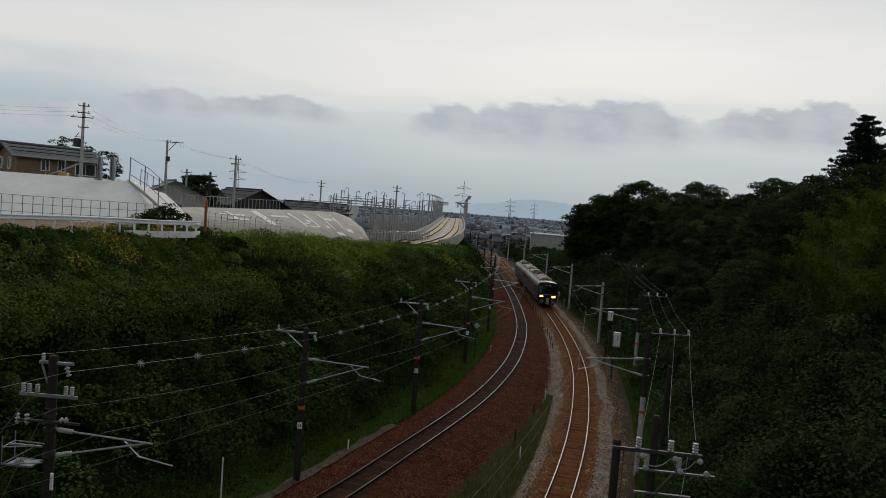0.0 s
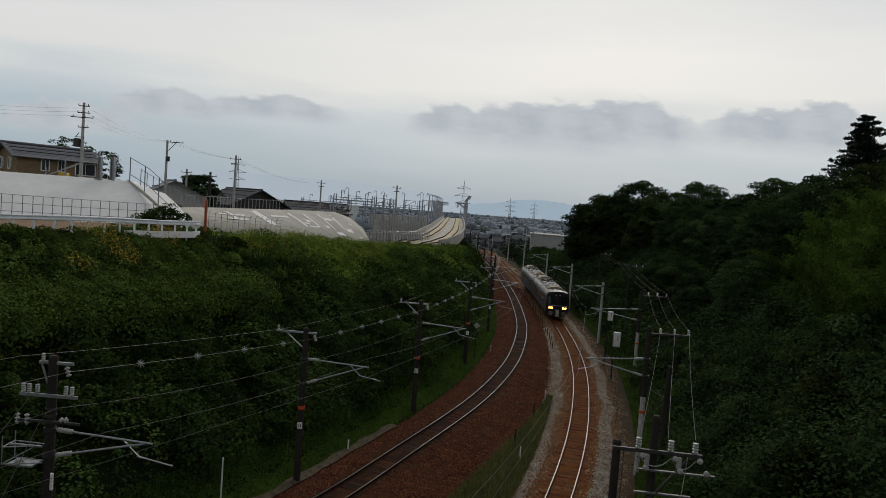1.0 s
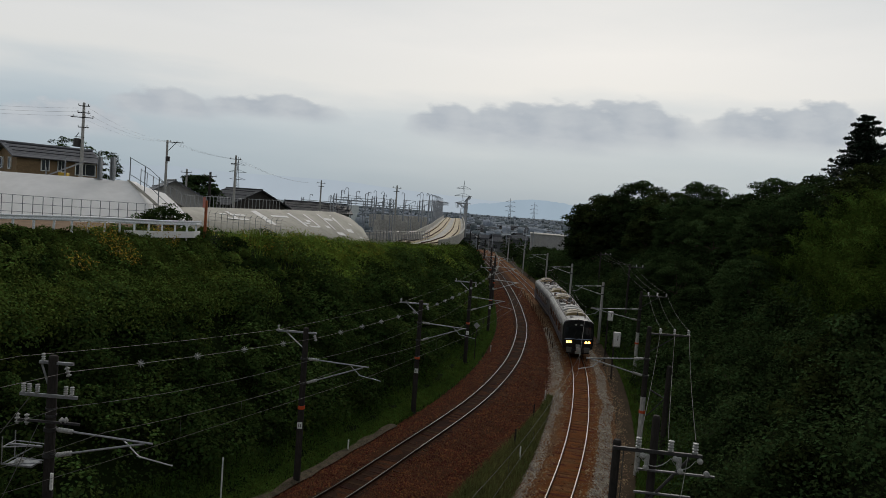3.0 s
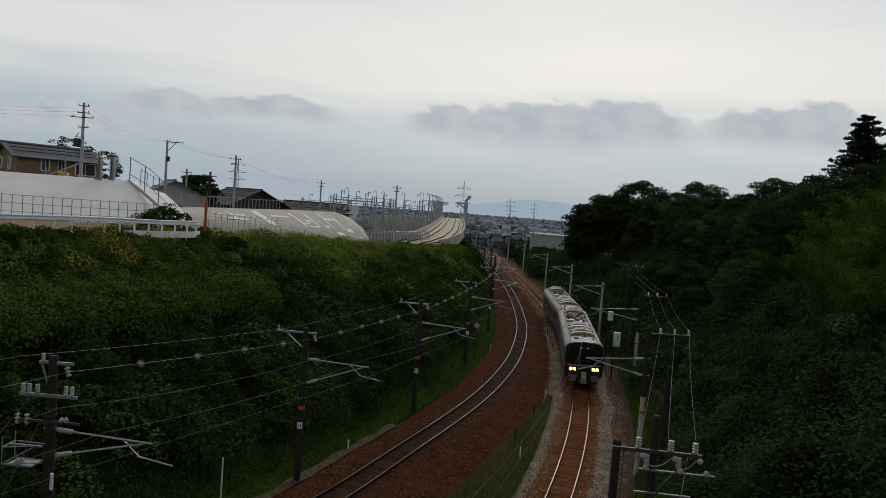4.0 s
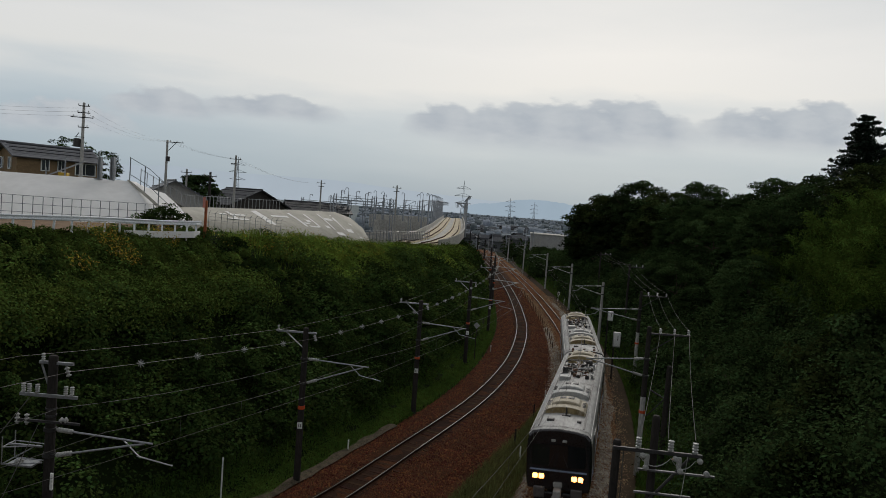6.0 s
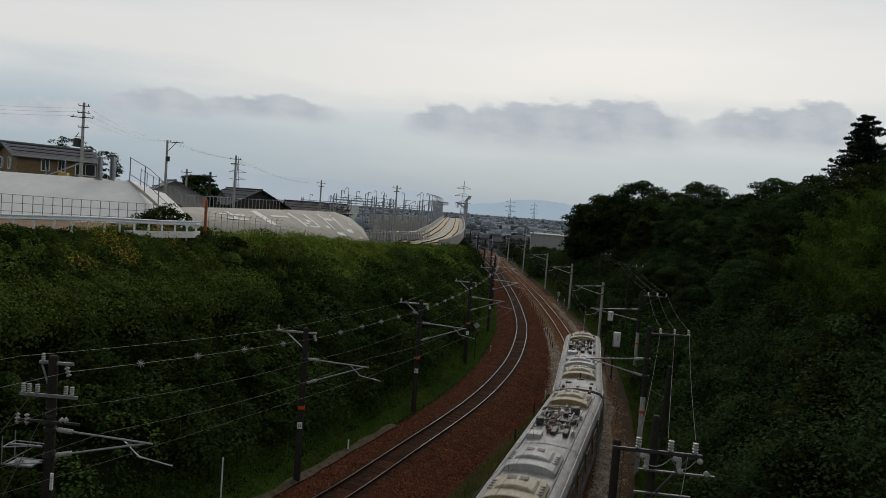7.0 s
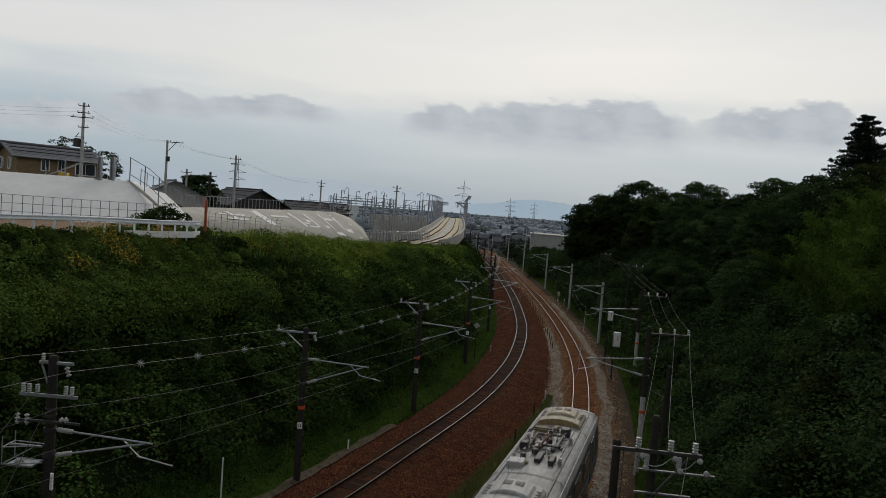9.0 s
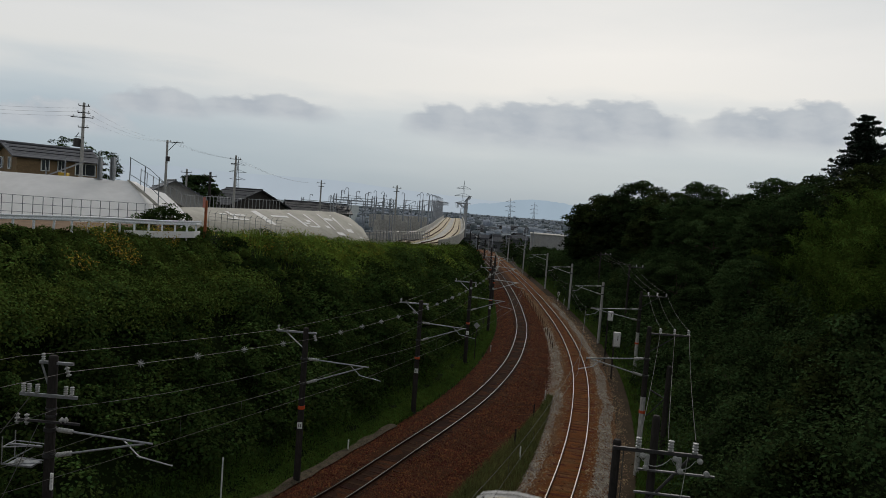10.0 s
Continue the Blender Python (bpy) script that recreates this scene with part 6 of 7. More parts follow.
def gable_house(name, label, m, L, W, eave, ridge, wall, roofm, windows=(), over=0.5):
    """House along local x: walls, a tiled gable roof with thickness, eaves courses and framed windows."""
    h = thing(name, m, label, "house", "houses on the bank")
    bm = bmesh.new()
    a = [bm.verts.new(p) for p in ((-L / 2, -W / 2, -1), (L / 2, -W / 2, -1), (L / 2, W / 2, -1), (-L / 2, W / 2, -1))]
    b = [bm.verts.new(p) for p in ((-L / 2, -W / 2, eave), (L / 2, -W / 2, eave), (L / 2, W / 2, eave), (-L / 2, W / 2, eave))]
    r = [bm.verts.new((-L / 2, 0, ridge - 0.1)), bm.verts.new((L / 2, 0, ridge - 0.1))]
    for i in range(4):
        bm.faces.new((a[i], a[(i + 1) % 4], b[(i + 1) % 4], b[i]))
    bm.faces.new((b[1], b[2], r[1]))
    bm.faces.new((b[3], b[0], r[0]))
    part("wall", bm, wall, h)
    sl = (ridge - eave) / (W / 2)
    for s in (-1, 1):
        bm = bmesh.new()
        n = 9
        rows = []
        for i in range(n + 1):
            t = i / n
            y, z = s * (W / 2 + over) * (1 - t), eave - over * sl + (ridge - eave + over * sl) * t
            rows.append([(x, y, z + 0.05) for x in np.linspace(-L / 2 - over, L / 2 + over, 3)])
            if i < n:
                rows.append([(x, y - s * (W / 2 + over) / n * 0.98, z + 0.02 + (ridge - eave + over * sl) / n) for x in np.linspace(-L / 2 - over, L / 2 + over, 3)])
        strip(bm, rows)
        geo = bmesh.ops.extrude_face_region(bm, geom=bm.faces[:])["geom"]
        bmesh.ops.translate(bm, vec=(0, 0, -0.16), verts=[v for v in geo if isinstance(v, bmesh.types.BMVert)])
        rf = part("roof", bm, roofm, h, "tiled roof slope")
        bm = bmesh.new()
        for t in (0.3, 0.55, 0.8):
            y, z = s * (W / 2 + over) * (1 - t), eave - over * sl + (ridge - eave + over * sl) * t
            box(bm, (0, y, z + 0.2), (L + over, 0.06, 0.1))
        part("snow_guard", bm, M["tile_black"], rf, "dark snow guard bars")
        bm = bmesh.new()
        tube(bm, (-L / 2 - over, s * (W / 2 + over + 0.05), eave - over * sl - 0.05), (L / 2 + over, s * (W / 2 + over + 0.05), eave - over * sl - 0.05), 0.07, None, 8)
        part("gutter", bm, M["steel_dark"], rf)
    bm = bmesh.new()
    tube(bm, (-L / 2 - over, 0, ridge + 0.06), (L / 2 + over, 0, ridge + 0.06), 0.13, None, 8)
    part("ridge", bm, roofm, h)
    for face, u, z, w, hh in windows:
        bm = bmesh.new()
        if face == "front":
            c, s_, off = (u, -W / 2 - 0.02, z), (w, 0.1, hh), Vector((0, -0.04, 0))
            fr = [((u - w / 2, -W / 2 - 0.05, z), (0.09, 0.14, hh + 0.12)), ((u + w / 2, -W / 2 - 0.05, z), (0.09, 0.14, hh + 0.12)), ((u, -W / 2 - 0.05, z), (0.05, 0.13, hh)),
                  ((u, -W / 2 - 0.05, z - hh / 2), (w + 0.09, 0.14, 0.09)), ((u, -W / 2 - 0.05, z + hh / 2), (w + 0.09, 0.14, 0.09))]
        else:
            X = -L / 2 - 0.02
            c, s_ = (X, u, z), (0.1, w, hh)
            fr = [((X - 0.03, u - w / 2, z), (0.14, 0.09, hh + 0.12)), ((X - 0.03, u + w / 2, z), (0.14, 0.09, hh + 0.12)), ((X - 0.03, u, z - hh / 2), (0.14, w + 0.09, 0.09)), ((X - 0.03, u, z + hh / 2), (0.14, w + 0.09, 0.09))]
        for cc, ss in fr:
            box(bm, cc, ss)
        wd = part("window", bm, M["white"], h, "white window frame")
        bm = bmesh.new()
        box(bm, c, s_)
        part("pane", bm, M["glass"], wd)
    return h


gable_house("house", "two-storey tan house with dark grey tiled roof", pose(-45.2, 81.2, 9.6, 0, 0, 51), 8.5, 5.6, 5.8, 7.0, M["tan_wall"], M["tile"],
            (("front", -1.4, 4.85, 0.8, 1.2), ("front", 0.3, 4.85, 0.8, 1.2), ("front", 2.9, 4.7, 2.2, 1.3), ("side", -1.1, 4.8, 0.7, 1.2), ("side", 1.1, 4.8, 0.7, 1.2)), 0.65)
gable_house("house", "grey house with dark grey gabled roof", pose(-37.4, 97.5, 9.0, 0, 0, -62), 7.5, 7.6, 3.0, 5.0, M["grey_wall"], M["tile"], (("side", 0.6, 2.0, 1.2, 1.1), ("front", 1.0, 2.0, 1.4, 1.1)), 0.6)
gable_house("house", "low house with black tiled roof", pose(-33.0, 117, 9.0, 0, 0, -38), 8.0, 10.5, 2.4, 4.7, M["dark_wall"], M["tile_black"], (("front", -2.0, 1.4, 1.6, 1.2), ("front", 2.0, 1.4, 1.6, 1.2)), 0.8)
gable_house("house", "distant house with dark tiled roof", pose(-27, 150, 7.0, 0, 0, 20), 12, 9, 3.6, 5.2, M["grey_wall"], M["tile_black"], (("front", -2.0, 2.4, 1.6, 1.2),), 0.7)


def gate_posts():
    """Steel barrier frames on the white embankment."""
    for x, y, h, w in ((-27.82, 57.5, 2.05, 0.3), (-26.97, 57.9, 2.1, 0.32)):
        g = thing("steel_column", pose(x, y, 13.0), "grey steel column on the white embankment", "column", "columns on the embankment")
        bm = bmesh.new()
        box(bm, (-w / 2 + 0.03, 0, h / 2), (0.05, w, h))
        box(bm, (w / 2 - 0.03, 0, h / 2), (0.05, w, h))
        box(bm, (0, 0, h / 2), (w, 0.04, h))
        part("column", bm, M["steel"], g, "grey rolled steel section")
        bm = bmesh.new()
        box(bm, (0, 0, 0.27), (w + 0.25, w + 0.25, 0.08))
        part("base_plate", bm, M["steel"], g)
    f = thing("handrail", pose(3.3, 0.3, 0.0), "grey pipe handrail with diagonal braces", "handrail")
    for a, b in (((-35.2, 57.0, 13.25), (-32.4, 57.3, 14.6)), ((-33.9, 57.2, 13.2), (-33.9, 57.2, 14.8)), ((-31.4, 57.6, 13.2), (-31.4, 57.6, 15.5)), ((-35.3, 57.0, 13.2), (-35.3, 57.0, 13.9))):
        bm = bmesh.new()
        tube(bm, a, b, 0.06, None, 6)
        part("pipe", bm, M["steel"], f)
    c = thing("machine_cover", pose(-30.9, 57.9, 13.25), "small yellow machine cover on the embankment", "machine")
    bm = bmesh.new()
    box(bm, (0, 0, 0.15), (0.7, 0.5, 0.35), 0.06)
    part("cover", bm, mat("yellow_paint", (0.55, 0.36, 0.03), (0.45, 0.30, 0.03), 0.5), c)


gate_posts()


def orange_stake():
    s = thing("boundary_stake", pose(-16.0, 48, gz(-16.0, 48)), "rusty orange steel stake with a pink marker", "stake")
    h = 12.75 - gz(-16.0, 48)
    bm = bmesh.new()
    box(bm, (0, 0, h / 2 - 0.4), (0.16, 0.16, h), 0.02)
    part("stake", bm, mat("rust_orange_paint", (0.34, 0.10, 0.03), (0.25, 0.07, 0.03), 0.7), s)
    bm = bmesh.new()
    box(bm, (-0.12, -0.1, h - 0.55), (0.18, 0.03, 0.7), 0.01)
    part("marker", bm, mat("pink_tape", (0.62, 0.25, 0.2), (0.55, 0.2, 0.16), 0.6), s)


orange_stake()


def earth_strip():
    bm = bmesh.new()
    strip(bm, [[(-36, 29.2, 10.2), (-22.5, 36.2, 10.24), (-19.4, 41.2, 10.24), (-16.8, 46.0, 10.2)], [(-44, 40, 10.3), (-26.5, 45, 10.35), (-23.5, 48.5, 10.3), (-19.5, 53, 10.25)]])
    tagged(link("road_verge", bm, M["earth"]), "strip of bare brown earth behind the guardrail", "verge", kind="structure")
    bm = bmesh.new()
    strip(bm, [[(-36, 27.6, 10.2), (-24.0, 34.0, 10.18), (-22.2, 35.3, 10.14)], [(-36, 29.0, 10.22), (-24.0, 35.0, 10.2), (-22.0, 36.0, 10.16)]])
    tagged(link("road", bm, M["concrete"]), "narrow pale concrete road on the bank", "road", kind="structure")


earth_strip()


# ---- elevated line, gantries and distance ----
VIA = np.array([(-5.5, 118, 6.8), (-3.7, 124, 6.9), (-1.3, 140, 7.3), (0.1, 160, 7.8), (1.0, 190, 8.0), (2.0, 240, 8.5), (3.3, 315, 8.8), (3.6, 360, 9.0)])


def via_at(y):
    return Vector((float(np.interp(y, VIA[:, 1], VIA[:, 0])), y, float(np.interp(y, VIA[:, 1], VIA[:, 2]))))


def viaduct():
    v = thing("viaduct", Matrix(), "new concrete elevated railway with buff slab track", "viaduct")
    ys = np.concatenate([np.arange(120, 160, 3.0), np.arange(160, 331, 10.0)])

    def sweep(prof):
        bm = bmesh.new()
        rows = []
        for y in ys:
            c, d = via_at(y), (via_at(y + 1.5) - via_at(y - 1.5))
            d.z = 0
            d.normalize()
            n = Vector((d.y, -d.x, 0))
            rows.append([c + n * o + Vector((0, 0, z)) for o, z in prof])
        strip(bm, rows, True)
        return bm
    part("deck", sweep([(-4.3, -0.1), (4.3, -0.1), (4.3, -0.9), (2.5, -1.8), (-2.5, -1.8), (-4.3, -0.9)]), M["concrete"], v, "pale concrete deck")
    for s in (-1, 1):
        part("parapet", sweep([(s * 4.15, -0.9), (s * 4.35, -0.9), (s * 4.4, 0.95), (s * 4.2, 0.95)]), M["concrete"], v, "smooth concrete parapet wall")
        part("track_slab", sweep([(s * 2.0 - 1.25, -0.08), (s * 2.0 + 1.25, -0.08), (s * 2.0 + 1.2, 0.12), (s * 2.0 - 1.2, 0.12)]), M["slab"], v, "buff concrete track slab")
        for o in (-0.72, 0.72):
            part("rail", sweep([(s * 2.0 + o - 0.09, 0.12), (s * 2.0 + o + 0.09, 0.12), (s * 2.0 + o + 0.06, 0.3), (s * 2.0 + o - 0.06, 0.3)]), M["rail_side"], v, "dark running rail")
    for y in (124, 138, 155, 175, 200, 230, 265, 300):
        c = via_at(y)
        for s in (-2.2, 2.2):
            bm = bmesh.new()
            box(bm, (c.x + s, c.y, c.z - 1.8 - 5), (1.0, 1.2, 10.2), 0.08)
            part("pier", bm, M["concrete"], v, "square concrete pier")
    masts = [(152, -1), (160, 1), (170, -1), (178, 1), (186, -1), (196, 1), (204, -1), (214, 1), (224, -1), (234, 1), (246, -1), (258, 1), (272, -1), (286, 1), (300, -1)]
    spots = [(via_at(y) + Vector((side * 4.55, 0, 0)), side) for y, sd in masts for side in ((sd,) if y < 180 else (-1, 1))]
    spots += [(Vector((x, y, z)), -1) for x, y, z in ((-15.6, 160, 7.4), (-14.5, 167, 7.4), (-9.4, 160, 7.4), (-6.1, 165, 7.4), (-4.1, 172, 7.6), (-20.5, 150, 7.4))]
    for c, side in spots:
        m = thing("viaduct_mast", pose(c.x, c.y, c.z - 0.4), "grey steel catenary mast with hooked top beside the viaduct", "mast", "masts on the viaduct")
        h = 7.3
        bm = bmesh.new()
        tube(bm, (0, 0, -0.5), (0, 0, h), 0.17, 0.15, 8)
        part("pole", bm, M["lattice"], m)
        bm = bmesh.new()
        tube(bm, (0, 0, h - 0.1), (-side * 2.6, 0, h - 0.2), 0.05, None, 5)
        tube(bm, (0, 0, h - 1.6), (-side * 2.4, 0, h - 0.25), 0.045, None, 5)
        tube(bm, (-side * 2.6, 0, h - 0.2), (-side * 2.4, 0, h - 1.4), 0.04, None, 5)
        part("bracket", bm, M["lattice"], m)
        bm = bmesh.new()
        pts = [Vector((0, 0, h)), Vector((0, 0, h + 1.1)), Vector((side * 0.12, 0, h + 1.4)), Vector((side * 0.4, 0, h + 1.5)), Vector((side * 0.62, 0, h + 1.35)), Vector((side * 0.66, 0, h + 1.0))]
        for a, b in zip(pts[:-1], pts[1:]):
            tube(bm, a, b, 0.06, None, 5)
        part("hook", bm, M["lattice"], m)


viaduct()


def gantry(x0, x1, y, ztop, zb, label):
    g = thing("steel_gantry", Matrix(), label, "gantry", "gantries by the viaduct")
    for x in (x0, x1):
        bm = bmesh.new()
        for dx in (-0.22, 0.22):
            box(bm, (x + dx, y, (ztop + zb) / 2 + 0.3), (0.12, 0.16, ztop - zb + 0.6))
        z = zb
        while z < ztop:
            tube(bm, (x - 0.22, y, z), (x + 0.22, y, z + 0.6), 0.03, None, 4)
            z += 0.6
        part("leg", bm, M["lattice"], g, "latticed steel leg")
    bm = bmesh.new()
    for dz in (0, -0.5):
        box(bm, ((x0 + x1) / 2, y, ztop + dz), (x1 - x0, 0.14, 0.1))
    k = x0
    while k < x1:
        tube(bm, (k, y, ztop), (k + 0.45, y, ztop - 0.5), 0.025, None, 4)
        k += 0.9
    part("beam", bm, M["lattice"], g, "latticed steel beam")
    for t in (0.15, 0.55, 0.85):
        x = x0 + (x1 - x0) * t
        bm = bmesh.new()
        tube(bm, (x, y, ztop - 1.3), (x, y, ztop + 1.2), 0.06, None, 5)
        tube(bm, (x, y, ztop + 1.2), (x + 0.5, y, ztop + 1.3), 0.05, None, 5)
        tube(bm, (x + 0.5, y, ztop + 1.3), (x + 0.5, y, ztop + 0.9), 0.04, None, 5)
        part("dropper_arm", bm, M["lattice"], g)


gantry(-18.6, -8.8, 117, 13.2, 7.0, "latticed steel gantry with droppers")
gantry(-15.0, -6.5, 132, 12.6, 7.0, "latticed steel gantry behind the embankment")
gantry(-19.5, -12.8, 126, 13.6, 7.0, "latticed steel gantry with hooked arms")
gantry(-14.0, -5.0, 160, 13.0, 6.0, "distant latticed steel gantry")
gantry(-30.0, -20.0, 150, 12.6, 7.0, "distant latticed steel gantry")
mesh_fence("lattice_fence", [(-13.0, 104, 7.8), (-9.5, 107.5, 7.8), (-6.0, 112, 7.8), (-2.5, 121, 7.9)], 0.7, 1.1, "pale steel fence at the end of the viaduct", (0.05, 0.5, 1.0), 0.05, 0, "steel", "fences by the viaduct")


def low_wall(x0, y0, x1, y1, z, h, label):
    w = thing("concrete_wall", Matrix(), label, "wall", "walls by the viaduct")
    a, b = Vector((x0, y0, 0)), Vector((x1, y1, 0))
    n = max(2, int((b - a).length / 3))
    for i in range(n):
        p = a.lerp(b, (i + 0.5) / n)
        bm = bmesh.new()
        ang = math.atan2((b - a).y, (b - a).x)
        box(bm, (0, 0, z + h / 2 - 1), ((b - a).length / n - 0.06, 0.3, h + 2), 0.03, Matrix.Translation(p) @ Matrix.Rotation(ang, 4, "Z"))
        part("panel", bm, M["concrete"], w)


low_wall(-16.5, 113, -4.0, 128, 7.0, 1.2, "pale concrete panel wall beside the line")
low_wall(-15, 150, -4.5, 160, 8.0, 1.6, "pale concrete panel wall behind the gantries")
low_wall(-20, 190, -5.5, 215, 8.6, 1.5, "distant concrete panel wall")


def yard_trees():
    a = broad_tree("garden_tree", "open dark garden tree behind the house", 7.5, 2.6, M["leaf_tree"], 61, 60, 70, 0.22)
    a.matrix_world = pose(-43.9, 91, 10.0)
    b = broad_tree("garden_tree", "round dark garden tree by the houses", 5.6, 2.3, M["leaf_tree"], 62, 150, 120, 0.24)
    b.matrix_world = pose(-36.6, 106, 9.3)
    b.scale = (1.28, 1.28, 1.06)
    c = shrub(63, M["leaf"], "round green bush at the end of the guardrail")
    c.matrix_world = pose(-18.6, 48.2, 10.0)
    c.scale = (0.95, 0.85, 0.78)
    copy_thing(a, pose(-49.8, 95, 11.6, 0, 0, 130))
    copy_thing(c, pose(-19.6, 47.6, 10.0, 0, 0, 70)).scale = (0.7, 0.6, 0.6)


yard_trees()


# ---- distance ----
def pylon(x, y, zb, h, label):
    p = thing("pylon", pose(x, y, zb), label, "pylon", "distant pylons")
    bm = bmesh.new()
    w = h * 0.075
    for sx in (-1, 1):
        for sy in (-1, 1):
            tube(bm, (sx * w, sy * w, 0), (sx * w * 0.25, sy * w * 0.25, h * 0.62), h * 0.003, None, 4)
            tube(bm, (sx * w * 0.25, sy * w * 0.25, h * 0.62), (0, 0, h), h * 0.003, None, 4)
    for i in range(9):
        z0, z1 = h * 0.62 * i / 9, h * 0.62 * (i + 1) / 9
        k0, k1 = w * (1 - 0.75 * i / 9), w * (1 - 0.75 * (i + 1) / 9)
        for s in (-1, 1):
            tube(bm, (-k0, s * k0, z0), (k1, s * k1, z1), h * 0.0018, None, 3)
            tube(bm, (k0, s * k0, z0), (-k1, s * k1, z1), h * 0.0018, None, 3)
    part("tower", bm, M["lattice"], p)
    for k, a in ((0.66, 0.12), (0.77, 0.13), (0.88, 0.11)):
        bm = bmesh.new()
        tube(bm, (-h * a, 0, h * k), (h * a, 0, h * k), h * 0.003, None, 4)
        tube(bm, (-h * a, 0, h * k), (0, 0, h * (k + 0.04)), h * 0.0025, None, 4)
        tube(bm, (h * a, 0, h * k), (0, 0, h * (k + 0.04)), h * 0.0025, None, 4)
        part("arm", bm, M["lattice"], p)


pylon(9.5, 420, -9, 39, "tall latticed power pylon beyond the viaduct")
pylon(55, 620, -9, 36, "distant latticed power pylon")
pylon(93, 760, -9, 36, "distant latticed power pylon")
pylon(-152, 520, -9, 48, "latticed power pylon behind the houses")


def hall():
    h = thing("warehouse", pose(37.5, 258, -3.0, 0, 0, -6), "pale grey windowless concrete hall with flat roof", "building")
    bm = bmesh.new()
    box(bm, (0, 5, 4.6), (12.5, 16, 9.2))
    part("wall", bm, M["grey_wall"], h, "pale grey cladding")
    bm = bmesh.new()
    box(bm, (0, 5, 9.35), (13, 16.5, 0.35), 0.05)
    part("roof", bm, M["concrete"], h)
    for x in (-5.2, -4.0, -2.9):
        bm = bmesh.new()
        box(bm, (x, -3.05, 5.6), (0.3, 0.2, 5.0))
        part("pilaster", bm, M["concrete"], h)


hall()


def town():
    """Far low houses on the plain, each a small roofed block."""
    r = np.random.default_rng(11)
    # greys lean to blue: distance haze is mixed into the wall colours
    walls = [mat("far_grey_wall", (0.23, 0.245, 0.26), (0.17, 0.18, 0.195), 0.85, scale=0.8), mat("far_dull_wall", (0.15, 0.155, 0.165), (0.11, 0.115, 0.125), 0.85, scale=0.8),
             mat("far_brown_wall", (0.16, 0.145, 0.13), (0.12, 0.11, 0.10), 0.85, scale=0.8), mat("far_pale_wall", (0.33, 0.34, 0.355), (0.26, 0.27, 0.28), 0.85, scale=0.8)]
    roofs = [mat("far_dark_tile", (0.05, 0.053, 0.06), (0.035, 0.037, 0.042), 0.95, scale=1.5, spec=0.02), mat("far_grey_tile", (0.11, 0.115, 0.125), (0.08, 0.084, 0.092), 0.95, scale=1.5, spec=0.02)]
    protos = []
    for i in range(6):
        L, W, e = r.uniform(8, 13), r.uniform(6, 9), r.uniform(3, 6)
        h = thing("house", Matrix(), "small distant town house with pitched roof", "house", "houses of the distant town")
        bm = bmesh.new()
        box(bm, (0, 0, e / 2), (L, W, e))
        part("wall", bm, walls[i % 4], h)
        bm = bmesh.new()
        strip(bm, [[(-L / 2 - 0.4, s * (W / 2 + 0.4), e), (L / 2 + 0.4, s * (W / 2 + 0.4), e)] if s else [(-L / 2 - 0.4, 0, e + W * 0.22), (L / 2 + 0.4, 0, e + W * 0.22)] for s in (-1, 0, 1)])
        geo = bmesh.ops.extrude_face_region(bm, geom=bm.faces[:])["geom"]
        bmesh.ops.translate(bm, vec=(0, 0, 0.25), verts=[v for v in geo if isinstance(v, bmesh.types.BMVert)])
        part("roof", bm, roofs[i % 2], h)
        for x in (-L * 0.25, L * 0.25):
            bm = bmesh.new()
            box(bm, (x, -W / 2 - 0.02, e * 0.55), (1.6, 0.1, 1.3))
            part("window", bm, M["glass"], h)
        protos.append(h)
    for ring in range(150):
        y = 285 + 620 * (ring / 150) ** 1.3
        t = r.uniform(-0.03, 0.21)
        x = y * t + r.uniform(-6, 6)
        z = -9.0 if y > 400 else gz(x, y)
        m = pose(x, y, z, 0, 0, r.uniform(-40, 40))
        k = int(r.integers(0, 6))
        if ring < 6:
            protos[ring].matrix_world = m
        else:
            copy_thing(protos[k], m)


town()
def far_town():
    """Roofs too far off to tell apart, on the plain; haze is in their colour."""
    r = np.random.default_rng(19)
    n = 3800
    y = 420 + 3000 * r.uniform(0, 1, n) ** 1.7
    x = y * r.uniform(-0.12, 0.26, n)
    w, d, h = r.uniform(2.0, 4.5, n), r.uniform(2.0, 4.5, n), r.uniform(2.5, 4.5, n) * np.where(r.uniform(0, 1, n) > 0.96, 2.0, 1.0)
    base = np.array([(-1, -1, 0), (1, -1, 0), (1, 1, 0), (-1, 1, 0), (-1, -1, 1), (1, -1, 1), (1, 1, 1), (-1, 1, 1), (-1, 0, 1.45), (1, 0, 1.45)], float)
    V = base[None] * np.stack([w, d, h], 1)[:, None] + np.stack([x, y, np.full(n, -9.0)], 1)[:, None]
    quad = np.array([(0, 1, 5, 4), (1, 2, 6, 5), (2, 3, 7, 6), (3, 0, 4, 7), (4, 5, 9, 8), (6, 7, 8, 9)])
    F = (np.arange(n)[:, None, None] * 10 + quad[None]).reshape(-1, 4)
    # bluish base colour stands in for haze over the far roofs
    m = mat("hazy_walls_and_roofs", (0.12, 0.145, 0.17), (0.20, 0.23, 0.26), 0.95, scale=0.05, fine=0.4, island=0.6)
    tagged(new("distant_town", raw_mesh("distant_town", V.reshape(-1, 3), F, m)), "roofs of a distant town on the plain, blue-grey with painted haze", "town", kind="stuff")


far_town()


